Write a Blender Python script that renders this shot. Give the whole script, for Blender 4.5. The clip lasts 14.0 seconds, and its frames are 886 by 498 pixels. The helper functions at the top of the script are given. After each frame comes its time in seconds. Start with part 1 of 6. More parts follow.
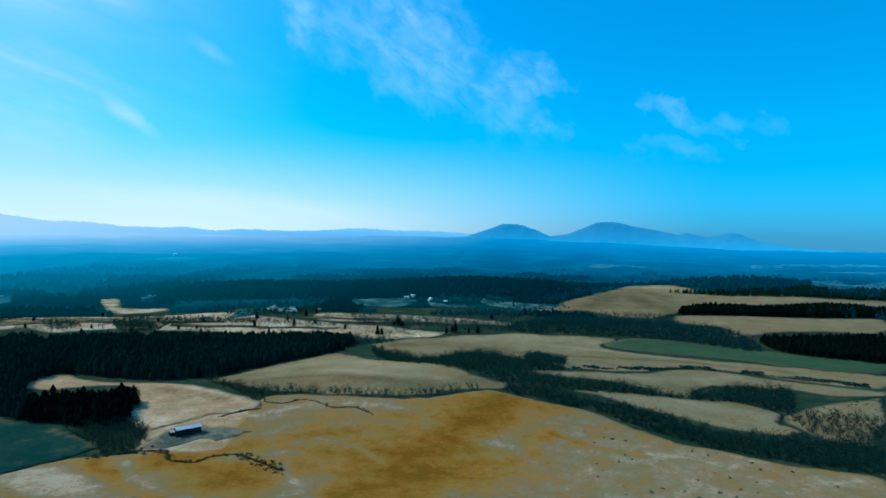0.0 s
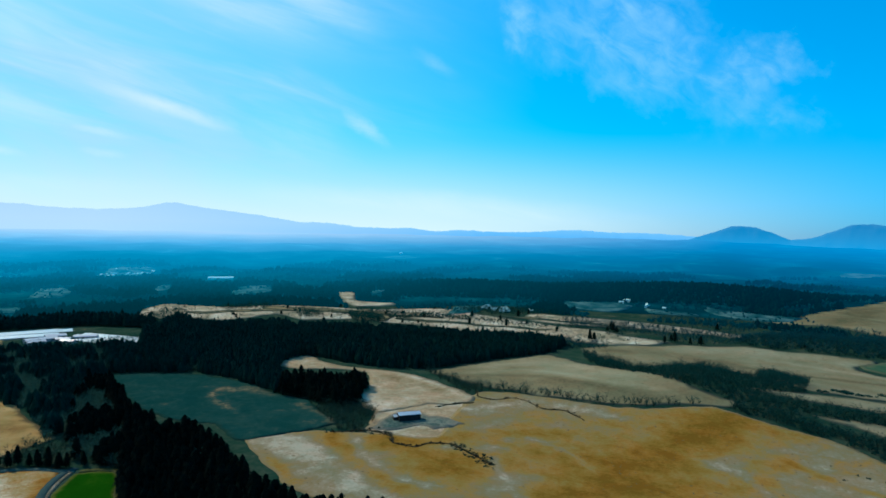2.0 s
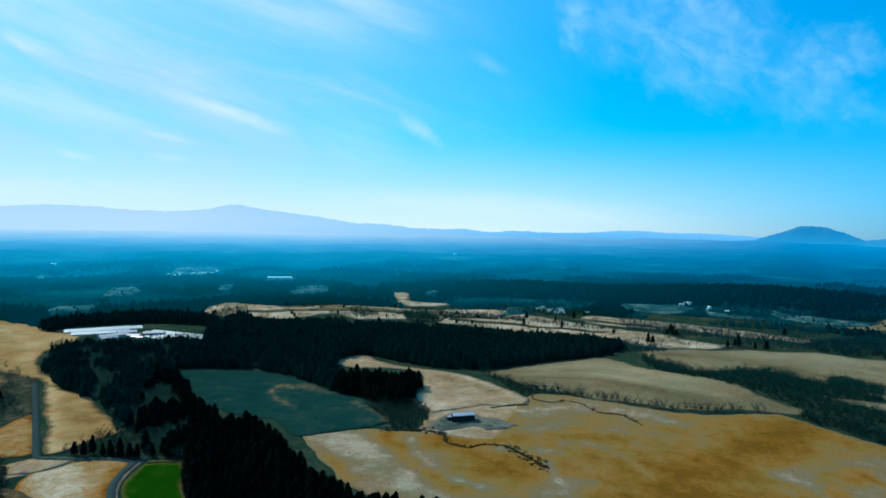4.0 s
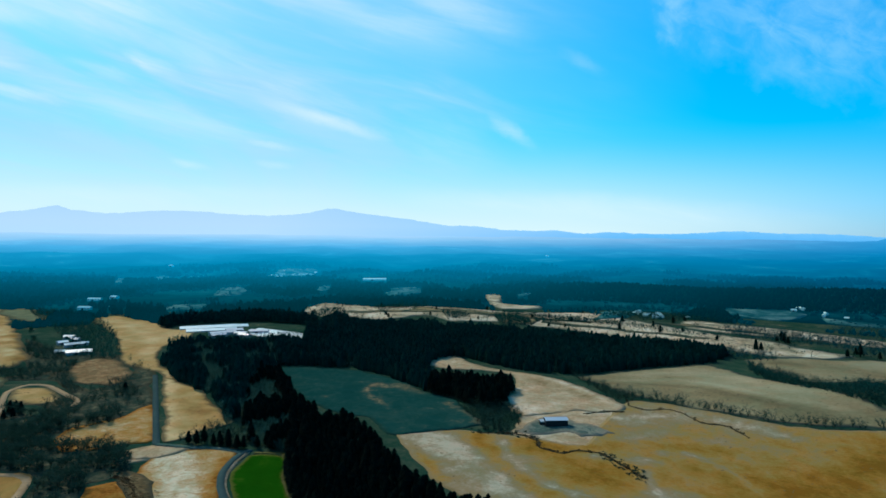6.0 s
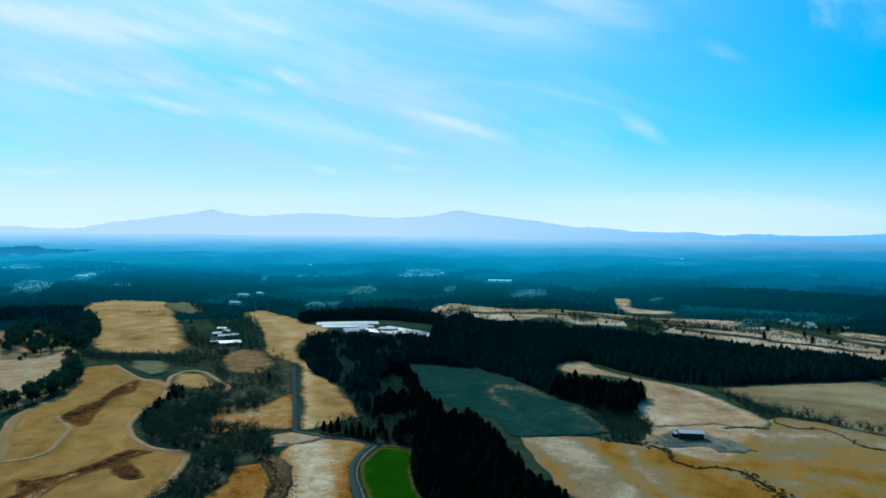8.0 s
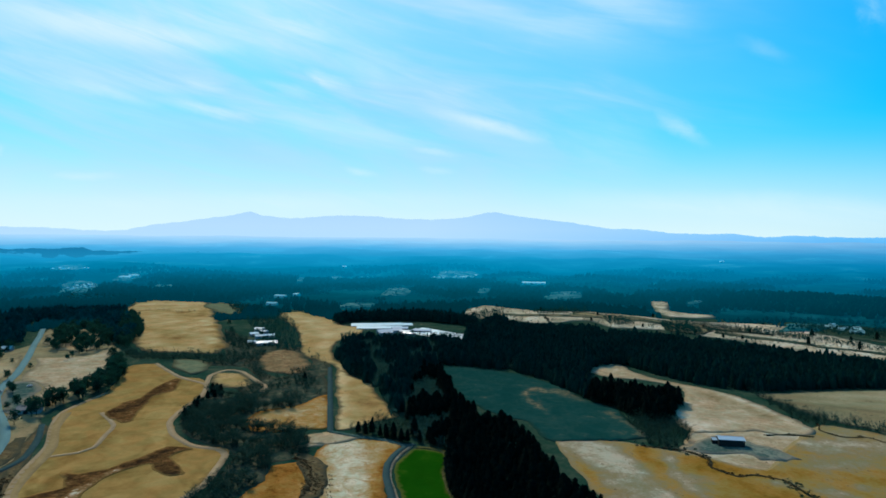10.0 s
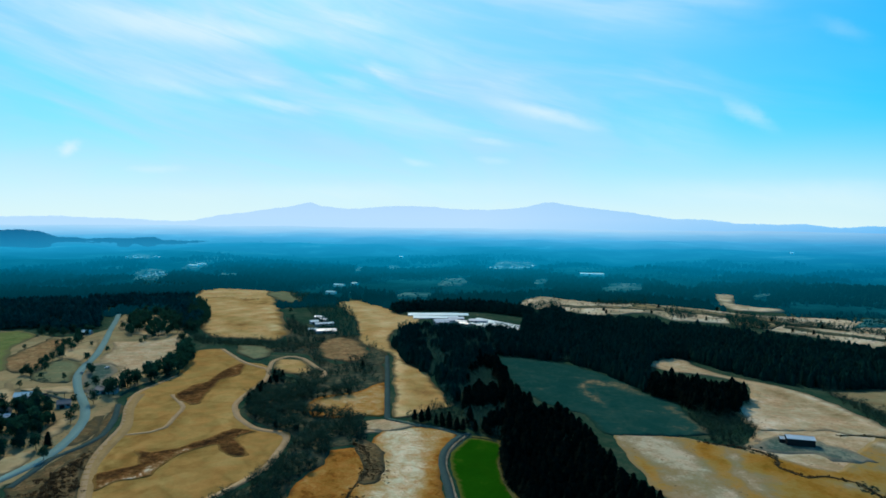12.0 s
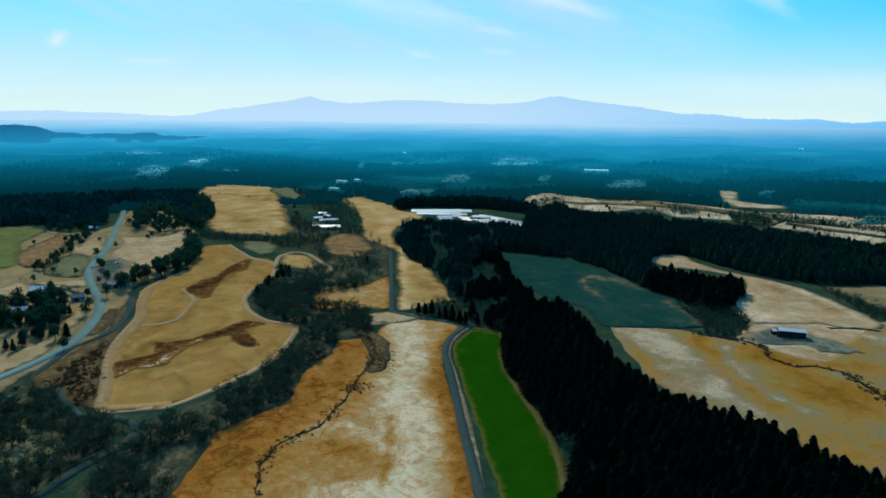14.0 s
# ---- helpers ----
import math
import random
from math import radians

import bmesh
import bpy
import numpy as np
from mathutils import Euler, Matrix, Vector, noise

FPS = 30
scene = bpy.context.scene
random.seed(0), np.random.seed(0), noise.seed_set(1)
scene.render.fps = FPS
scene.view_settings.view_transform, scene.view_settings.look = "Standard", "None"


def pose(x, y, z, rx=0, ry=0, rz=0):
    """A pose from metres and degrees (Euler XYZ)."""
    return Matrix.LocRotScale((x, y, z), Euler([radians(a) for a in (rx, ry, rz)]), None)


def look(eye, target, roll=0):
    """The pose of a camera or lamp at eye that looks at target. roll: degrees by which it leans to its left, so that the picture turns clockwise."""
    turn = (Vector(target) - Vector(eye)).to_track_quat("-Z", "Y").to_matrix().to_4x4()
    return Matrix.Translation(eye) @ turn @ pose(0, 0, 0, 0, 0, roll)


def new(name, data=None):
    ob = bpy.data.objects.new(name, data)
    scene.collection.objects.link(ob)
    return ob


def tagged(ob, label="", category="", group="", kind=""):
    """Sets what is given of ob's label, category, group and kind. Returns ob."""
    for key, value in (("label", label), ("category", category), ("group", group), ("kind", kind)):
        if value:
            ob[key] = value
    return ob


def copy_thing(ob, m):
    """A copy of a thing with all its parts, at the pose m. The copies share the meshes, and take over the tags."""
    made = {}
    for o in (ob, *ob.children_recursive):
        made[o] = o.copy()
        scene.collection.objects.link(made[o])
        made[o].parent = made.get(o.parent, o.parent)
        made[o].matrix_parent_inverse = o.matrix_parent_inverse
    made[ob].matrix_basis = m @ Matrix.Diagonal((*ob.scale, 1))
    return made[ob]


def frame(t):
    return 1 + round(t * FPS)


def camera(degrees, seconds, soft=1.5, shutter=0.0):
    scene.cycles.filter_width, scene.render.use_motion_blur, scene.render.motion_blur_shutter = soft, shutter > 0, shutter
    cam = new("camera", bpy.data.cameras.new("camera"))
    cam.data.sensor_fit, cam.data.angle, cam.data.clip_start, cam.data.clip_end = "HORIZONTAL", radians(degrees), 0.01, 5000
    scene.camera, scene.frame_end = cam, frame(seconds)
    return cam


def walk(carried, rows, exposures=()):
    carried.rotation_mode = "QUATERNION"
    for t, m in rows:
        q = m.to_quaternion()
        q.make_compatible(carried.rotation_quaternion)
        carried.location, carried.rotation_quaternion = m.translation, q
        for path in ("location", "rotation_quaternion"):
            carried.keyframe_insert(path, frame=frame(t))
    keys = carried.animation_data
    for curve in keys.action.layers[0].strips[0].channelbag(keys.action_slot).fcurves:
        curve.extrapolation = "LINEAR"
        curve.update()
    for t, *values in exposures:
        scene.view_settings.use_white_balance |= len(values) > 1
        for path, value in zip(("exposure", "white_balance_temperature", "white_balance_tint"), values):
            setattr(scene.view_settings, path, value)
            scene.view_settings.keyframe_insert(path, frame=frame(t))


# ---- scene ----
cam = camera(70.92, 14.0, soft=1.65)
EYE = (0, 0, 140)


def turned(yaw, pitch, roll):
    """A pose at EYE, with the heading counted from +y to the left."""
    a, p = radians(yaw), radians(pitch)
    ahead = Vector((-math.sin(a) * math.cos(p), math.cos(a) * math.cos(p), math.sin(p)))
    return look(EYE, Vector(EYE) + ahead * 100, roll)


PATH = [
    (0, -0.01, -1.46, 0.60),
    (0.5, 2.76, -1.48, 0.68),
    (1, 7.25, -1.48, 0.75),
    (1.5, 12.86, -1.50, 0.87),
    (2, 19.41, -1.58, 1.02),
    (2.5, 22.38, -1.63, 1.15),
    (5, 27.46, -1.50, 0.58),
    (5.5, 30.60, -1.52, 0.56),
    (6, 32.81, -1.50, 0.58),
    (6.5, 36.25, -1.51, 0.55),
    (7, 39.81, -1.50, 0.54),
    (7.5, 42.36, -1.49, 0.61),
    (8, 44.32, -1.48, 0.62),
    (10.5, 49.19, -1.35, 0.63),
    (11, 51.54, -1.35, 0.68),
    (11.5, 52.29, -1.31, 0.68),
    (12, 52.60, -2.28, 0.60),
    (12.5, 52.71, -4.76, 0.61),
    (13, 52.71, -7.16, 0.61),
    (13.5, 52.75, -9.50, 0.56),
    (14, 52.80, -11.79, 0.61),
]
walk(cam, [(t, turned(yaw, pitch, roll)) for t, yaw, pitch, roll in PATH],
     ((0, 0, 5980, 10), (2, 0, 6080, 10), (5, 0, 6180, 10), (8, 0, 6220, 10), (11, 0, 6320, 10), (12.5, 0, 6520, 10), (14, 0, 6640, 10)))

# ---- light ----
SUN_YAW, SUN_HIGH = 70.0, 38.0
world = bpy.data.worlds.new("world")
scene.world = world
world.use_nodes = True


def nodes_of(tree):
    """Short makers of nodes and links in a node tree."""
    def node(kind, **values):
        n = tree.nodes.new(kind)
        for key, value in values.items():
            if key in n.inputs:
                n.inputs[key].default_value = value
            elif key == "operation":
                n.operation = value
            elif key == "blend":
                n.blend_type = value
        return n

    def link(a, b):
        tree.links.new(a, b)
    return node, link


def ramp_of(tree, stops, source):
    r = tree.nodes.new("ShaderNodeValToRGB")
    while len(r.color_ramp.elements) < len(stops):
        r.color_ramp.elements.new(0.5)
    for e, (at, c) in zip(r.color_ramp.elements, stops):
        e.position, e.color = at, (*c, 1)
    tree.links.new(source, r.inputs[0])
    return r


SKY_STRENGTH = 0.12
SKY_TINT = ((0.0, (0.04, 0.62, 1.45)), (0.05, (0.02, 0.78, 1.45)), (0.16, (0.0, 1.03, 1.45)), (0.4, (0.0, 1.22, 1.65)))
PUFF_WHITE, CLOUD_WHITE, HORIZON_WHITE, VEIL = (0.42, 0.78, 0.98), (0.72, 0.91, 0.98), (0.74, 0.95, 0.955), (0.40, 0.68, 0.93)
# wisps: heading, height (degrees), half length, half width, tilt, depth
WISPS = ((73.7, 15.9, 16.0, 1.8, 1, 0.95), (63.1, 17.8, 15.4, 4.4, 0, 0.8), (55.2, 15.4, 7.4, 3.1, 19, 0.45), (76.5, 11.1, 6.2, 0.7, 10, 0.5),
         (67.4, 10.2, 5.6, 0.7, 9, 0.8), (58.4, 13.4, 2.5, 0.6, 20, 0.7), (61.7, 12.5, 3.8, 0.7, 15, 0.35), (68.4, 12.4, 2.3, 0.6, 13, 0.45),
         (43.1, 9.9, 6.9, 0.9, 14, 0.75), (26.7, 9.2, 3.4, 0.9, 35, 0.45), (49.0, 7.6, 3.2, 0.5, 8, 0.5), (77.4, 4.4, 3.1, 0.5, -3, 0.55),
         (83.4, 5.6, 1.4, 0.7, -33, 1), (55.2, 5.6, 2.6, 0.5, 9, 0.4), (48.2, 5.9, 2.3, 0.5, 5, 0.4), (37.5, 17.7, 12.8, 2.9, 13, 0.35),
         (31.5, 19.4, 9.1, 2.3, 17, 0.5), (36.4, 18.2, 10.6, 2.6, 7, 0.35), (58.0, 13.6, 3.5, 1.0, 20, 0.5), (56.7, 9.3, 13.7, 2.3, 9, 0.45),
         (20.4, 15.0, 2.9, 0.9, 29, 0.2), (65.6, 2.5, 27.7, 1.4, -2, 0.5), (16.1, 2.1, 19.6, 1.8, 4, 0.65), (25.3, 2.5, 14.7, 1.8, 4, 0.55),
         (32.5, 8.1, 6.4, 3.1, 16, 0.25))
# puffs: heading, height, half length, half width, tilt, depth
PUFFS = ((2.5, 15.7, 19.0, 5.7, 24, 0.72), (12.6, 18.9, 3.9, 3.1, 21, 0.95), (3.5, 19.3, 8.5, 4.7, 14, 0.85), (5.5, 16.8, 2.9, 2.1, 28, 0.75),
         (-4.3, 13.8, 6.5, 3.1, 28, 0.8), (-8.3, 14.5, 4.7, 2.6, 20, 0.7), (-9.7, 10.1, 2.7, 1.9, 35, 0.4), (-20.0, 10.7, 4.2, 1.8, 19, 0.65),
         (-24.7, 9.4, 6.6, 2.1, 15, 0.3), (-20.6, 7.6, 6.0, 1.6, 7, 0.3), (3.4, 17.2, 3.3, 2.6, 25, 0.5), (-2.8, 15.1, 2.4, 1.8, 23, 0.6),
         (-5.8, 11.3, 3.6, 2.6, 36, 0.6))


def build_sky():
    t = world.node_tree
    t.nodes.clear()
    node, link = nodes_of(t)

    def calc(kind, a, b=0.0):
        n = node("ShaderNodeMath", operation=kind)
        for k, v in enumerate((a, b)):
            if isinstance(v, (int, float)):
                n.inputs[k].default_value = v
            else:
                link(v, n.inputs[k])
        return n.outputs[0]

    def step(value, low, high):
        n = node("ShaderNodeMapRange")
        n.interpolation_type = "SMOOTHSTEP"
        a, b, c, d = (low, high, 0.0, 1.0) if low < high else (high, low, 1.0, 0.0)
        for k, v in enumerate((a, b, c, d)):
            n.inputs[k + 1].default_value = v
        link(value, n.inputs[0])
        return n.outputs[0]

    def blend(fac, a, b):
        n = node("ShaderNodeMix")
        n.data_type = "RGBA"
        link(fac, n.inputs[0])
        link(a, n.inputs[6])
        n.inputs[7].default_value = (*(c / SKY_STRENGTH for c in b), 1)
        return n.outputs[2]

    sky = node("ShaderNodeTexSky")
    sky.sky_type, sky.sun_disc = "NISHITA", False
    sky.sun_elevation, sky.sun_rotation = radians(SUN_HIGH), radians(-SUN_YAW)
    sky.altitude, sky.air_density, sky.dust_density, sky.ozone_density = 300, 1.0, 0.5, 3.0
    where = node("ShaderNodeTexCoord")
    split = node("ShaderNodeSeparateXYZ")
    link(where.outputs["Generated"], split.inputs[0])
    x, y, z = split.outputs
    tint = ramp_of(t, SKY_TINT, z)
    tinted = node("ShaderNodeMix", blend="MULTIPLY")
    tinted.data_type = "RGBA"
    tinted.inputs[0].default_value = 1.0
    link(sky.outputs[0], tinted.inputs[6])
    link(tint.outputs[0], tinted.inputs[7])
    # heading and height of each direction, in degrees
    yaw = calc("DEGREES", calc("ARCTAN2", calc("MULTIPLY", x, -1.0), y))
    high = calc("DEGREES", calc("ARCSINE", z))
    place = node("ShaderNodeCombineXYZ")
    link(yaw, place.inputs[0])
    link(high, place.inputs[1])

    # cloud outlines fray along a slow wander of the directions
    wander = node("ShaderNodeTexNoise", Scale=0.22, Detail=5.0, Roughness=0.62)
    link(place.outputs[0], wander.inputs["Vector"])
    middle = node("ShaderNodeVectorMath", operation="SUBTRACT")
    link(wander.outputs["Color"], middle.inputs[0])
    middle.inputs[1].default_value = (0.5, 0.5, 0.5)

    def strayed(amount):
        n = node("ShaderNodeVectorMath", operation="MULTIPLY_ADD")
        link(middle.outputs[0], n.inputs[0])
        n.inputs[1].default_value = amount
        link(place.outputs[0], n.inputs[2])
        return n.outputs[0]

    def grain(turn, sx, sy, detail, distort, low, top):
        m = node("ShaderNodeMapping")
        m.inputs["Scale"].default_value = (sx, sy, 1)
        turned_place = node("ShaderNodeVectorRotate")
        turned_place.rotation_type = "Z_AXIS"
        turned_place.inputs["Angle"].default_value = radians(turn)
        link(place.outputs[0], turned_place.inputs["Vector"])
        link(turned_place.outputs[0], m.inputs[0])
        n = node("ShaderNodeTexNoise", Scale=1.0, Detail=detail, Roughness=0.6, Distortion=distort)
        link(m.outputs[0], n.inputs["Vector"])
        return step(n.outputs[0], low, top)

    fine = grain(-13, 0.07, 0.5, 7.0, 0.5, 0.3, 0.7)
    broad = grain(-13, 0.035, 0.16, 4.0, 0.6, 0.36, 0.68)
    tuft = grain(-35, 0.3, 0.55, 6.0, 0.5, 0.3, 0.72)

    def spots(rows, texture, base, stray):
        total, here = None, strayed(stray)
        for az, el, length, width, tilt, depth in rows:
            m = node("ShaderNodeMapping")
            m.vector_type = "TEXTURE"
            m.inputs["Location"].default_value = (az, el, 0)
            m.inputs["Rotation"].default_value = (0, 0, radians(tilt))
            m.inputs["Scale"].default_value = (length, width, 1)
            link(here, m.inputs[0])
            far = node("ShaderNodeVectorMath", operation="LENGTH")
            link(m.outputs[0], far.inputs[0])
            one = calc("MULTIPLY", step(far.outputs["Value"], 1.0, 0.0), depth)
            total = one if total is None else calc("MAXIMUM", total, one)
        return calc("MULTIPLY", total, calc("ADD", calc("MULTIPLY", texture, 1.0 - base), base))

    # a thin veil that thickens towards the sun's side, with streaks in it
    side = calc("MULTIPLY", step(yaw, 4.0, 54.0), calc("SUBTRACT", 1.0, calc("MULTIPLY", step(yaw, 60.0, 88.0), 0.1)))
    veil = calc("MULTIPLY", side, calc("ADD", 0.60, calc("MULTIPLY", broad, 0.25)))
    colour = blend(veil, tinted.outputs[2], VEIL)
    streaks = calc("MULTIPLY", calc("MULTIPLY", fine, broad), calc("MULTIPLY", step(yaw, 12.0, 50.0), step(high, 4.0, 13.0)))
    colour = blend(calc("MULTIPLY", streaks, 0.42), colour, CLOUD_WHITE)
    colour = blend(spots(WISPS, fine, 0.4, (3.0, 1.0, 0)), colour, CLOUD_WHITE)
    colour = blend(calc("MULTIPLY", spots(PUFFS, tuft, 0.22, (9.0, 7.0, 0)), 0.6), colour, PUFF_WHITE)
    # the pale band along the horizon
    band = calc("POWER", step(high, 11.0, -1.0), 1.4)
    band = calc("MULTIPLY", band, calc("ADD", 0.06, calc("MULTIPLY", step(yaw, -26.0, 24.0), 0.94)))
    colour = blend(band, colour, HORIZON_WHITE)
    bg = node("ShaderNodeBackground", Strength=SKY_STRENGTH)
    link(colour, bg.inputs[0])
    end = node("ShaderNodeOutputWorld")
    link(bg.outputs[0], end.inputs[0])


build_sky()

sun = new("sun", bpy.data.lights.new("sun", "SUN"))
sun.data.energy, sun.data.angle, sun.data.color = 3.7, radians(0.6), (0.98, 0.885, 0.68)
a = radians(SUN_YAW)
sun.matrix_world = look((-math.sin(a) * 900 * math.cos(radians(SUN_HIGH)), math.cos(a) * 900 * math.cos(radians(SUN_HIGH)), 900 * math.sin(radians(SUN_HIGH))), (0, 0, 0))


# ---- materials ----
def material(name, stops, big=40.0, small=3.0, mix=0.5, rough=0.9, bump=0.3, metal=0.0, streak=None, spread=0.25, veins=None, fringe=None, tufts=None):
    """A surface of noise at two scales; stops: (place, colour) along the noise. big, small: the sizes in metres."""
    m = bpy.data.materials.new(name)
    m.use_nodes = True
    t = m.node_tree
    t.nodes.clear()
    node, link = nodes_of(t)
    where = node("ShaderNodeNewGeometry")
    vec = where.outputs["Position"]
    if streak:
        mp = node("ShaderNodeMapping")
        mp.inputs["Rotation"].default_value = (0, 0, radians(streak[0]))
        mp.inputs["Scale"].default_value = (1, streak[1], 1)
        link(vec, mp.inputs[0])
        vec = mp.outputs[0]
    a = node("ShaderNodeTexNoise", Scale=1 / big, Detail=5.0, Roughness=0.6, Distortion=0.2)
    b = node("ShaderNodeTexNoise", Scale=1 / small, Detail=4.0, Roughness=0.65)
    link(vec, a.inputs["Vector"])
    link(vec, b.inputs["Vector"])
    mx = node("ShaderNodeMix")
    mx.inputs[0].default_value = mix
    link(a.outputs[0], mx.inputs[2])
    link(b.outputs[0], mx.inputs[3])
    wide = node("ShaderNodeMapRange")
    wide.clamp = False
    wide.inputs[1].default_value, wide.inputs[2].default_value = 0.5 - spread, 0.5 + spread
    link(mx.outputs[0], wide.inputs[0])
    tone = node("ShaderNodeAttribute")
    tone.attribute_name = "tone"
    shifted = node("ShaderNodeMath", operation="ADD")
    link(wide.outputs[0], shifted.inputs[0])
    link(tone.outputs["Fac"], shifted.inputs[1])
    value = shifted.outputs[0]
    if veins:
        # blotches, and winding lines of paler and darker growth where a noise crosses its middle
        size, blotch, pale_line, dark_line = veins
        c = node("ShaderNodeTexNoise", Scale=1 / (size * 0.55), Detail=4.0, Roughness=0.65, Distortion=0.3)
        link(vec, c.inputs["Vector"])
        rows = [(c.outputs[0], 0.5, blotch, None)]
        for k, (amount, seed) in enumerate(((pale_line, 31.0), (-dark_line, 77.0))):
            moved = node("ShaderNodeVectorMath", operation="ADD")
            moved.inputs[1].default_value = (seed * 13, seed * 7, seed)
            link(vec, moved.inputs[0])
            n = node("ShaderNodeTexNoise", Scale=1 / (size * (1.0 + 0.7 * k)), Detail=2.5, Roughness=0.55, Distortion=0.8)
            link(moved.outputs[0], n.inputs["Vector"])
            off = node("ShaderNodeMath", operation="SUBTRACT")
            link(n.outputs[0], off.inputs[0])
            off.inputs[1].default_value = 0.5
            mag = node("ShaderNodeMath", operation="ABSOLUTE")
            link(off.outputs[0], mag.inputs[0])
            line = node("ShaderNodeMapRange")
            line.interpolation_type = "SMOOTHSTEP"
            for q, v in enumerate((0.0, 0.07, 1.0, 0.0)):
                line.inputs[q + 1].default_value = v
            link(mag.outputs[0], line.inputs[0])
            broken = node("ShaderNodeMath", operation="MULTIPLY")
            link(line.outputs[0], broken.inputs[0])
            link(a.outputs[0], broken.inputs[1])
            rows.append((broken.outputs[0], 0.0, amount, None))
        for source, middle, amount, _ in rows:
            scaled = node("ShaderNodeMath", operation="MULTIPLY_ADD")
            link(source, scaled.inputs[0])
            scaled.inputs[1].default_value = amount
            scaled.inputs[2].default_value = -middle * amount
            total = node("ShaderNodeMath", operation="ADD")
            link(value, total.inputs[0])
            link(scaled.outputs[0], total.inputs[1])
            value = total.outputs[0]
    r = ramp_of(t, stops, value)
    colour = r.outputs[0]

    def mixed(fac, one, two, blend="MIX"):
        n = node("ShaderNodeMix", blend=blend)
        n.data_type = "RGBA"
        for at, v in ((0, fac), (6, one), (7, two)):
            if isinstance(v, float):
                n.inputs[at].default_value = v
            elif isinstance(v, tuple):
                n.inputs[at].default_value = (*v, 1)
            else:
                link(v, n.inputs[at])
        return n.outputs[2]

    def between(source, low, high):
        n = node("ShaderNodeMapRange")
        n.interpolation_type = "SMOOTHSTEP"
        n.inputs[1].default_value, n.inputs[2].default_value = low, high
        link(source, n.inputs[0])
        return n.outputs[0]

    if fringe:
        # hues wander over the field, dark tufts stand in patches, and the growth frays along the edge
        hue = node("ShaderNodeTexNoise", Scale=1 / (big * 0.5), Detail=4.0, Roughness=0.6, Distortion=0.8)
        moved = node("ShaderNodeVectorMath", operation="ADD")
        moved.inputs[1].default_value = (311, 97, 5)
        link(vec, moved.inputs[0])
        link(moved.outputs[0], hue.inputs["Vector"])
        shade = mixed(between(hue.outputs[0], 0.33, 0.67), (0.9, 1.0, 0.95), (1.07, 0.985, 0.9))
        colour = mixed(1.0, colour, shade, "MULTIPLY")
        if tufts:
            size, low, dark = tufts
            tuft = node("ShaderNodeTexNoise", Scale=1 / size, Detail=2.0, Roughness=0.55)
            link(vec, tuft.inputs["Vector"])
            many = node("ShaderNodeMath", operation="MULTIPLY")
            link(between(tuft.outputs[0], low, low + 0.09), many.inputs[0])
            link(between(hue.outputs[0], 0.42, 0.58), many.inputs[1])
            colour = mixed(many.outputs[0], colour, dark)
        edge = node("ShaderNodeAttribute")
        edge.attribute_name = "edge"
        fray = node("ShaderNodeMath", operation="MULTIPLY_ADD")
        link(b.outputs[0], fray.inputs[0])
        fray.inputs[1].default_value = 0.5
        link(edge.outputs["Fac"], fray.inputs[2])
        colour = mixed(between(fray.outputs[0], 0.5, 1.15), colour, fringe)
    p = node("ShaderNodeBsdfPrincipled", Roughness=rough, Metallic=metal)
    p.inputs["Specular IOR Level"].default_value = 0.0 if rough > 0.7 else 0.4
    link(colour, p.inputs["Base Color"])
    if bump:
        bp = node("ShaderNodeBump", Strength=bump, Distance=small * 0.25)
        link(b.outputs[0], bp.inputs["Height"])
        if veins:
            swell = node("ShaderNodeBump", Strength=0.22, Distance=big * 0.07)
            link(a.outputs[0], swell.inputs["Height"])
            link(swell.outputs[0], bp.inputs["Normal"])
        link(bp.outputs[0], p.inputs["Normal"])
    end = node("ShaderNodeOutputMaterial")
    link(p.outputs[0], end.inputs[0])
    return m


def leafy(name, low, high, rough=0.8):
    """Foliage or twigs: colour varies from tree to tree and from clump to clump."""
    m = bpy.data.materials.new(name)
    m.use_nodes = True
    t = m.node_tree
    t.nodes.clear()
    node, link = nodes_of(t)
    where = node("ShaderNodeNewGeometry")
    n = node("ShaderNodeTexNoise", Scale=0.05, Detail=3.0)
    link(where.outputs["Position"], n.inputs["Vector"])
    mx = node("ShaderNodeMix")
    mx.inputs[0].default_value = 0.5
    link(n.outputs[0], mx.inputs[2])
    link(where.outputs["Random Per Island"], mx.inputs[3])
    r = ramp_of(t, ((0.2, low), (0.8, high)), mx.outputs[0])
    p = node("ShaderNodeBsdfPrincipled", Roughness=rough)
    p.inputs["Specular IOR Level"].default_value = 0.02
    link(r.outputs[0], p.inputs["Base Color"])
    glow = node("ShaderNodeBsdfTranslucent")
    link(r.outputs[0], glow.inputs["Color"])
    both = node("ShaderNodeMixShader")
    both.inputs[0].default_value = 0.45
    link(p.outputs[0], both.inputs[1])
    link(glow.outputs[0], both.inputs[2])
    end = node("ShaderNodeOutputMaterial")
    link(both.outputs[0], end.inputs[0])
    return m


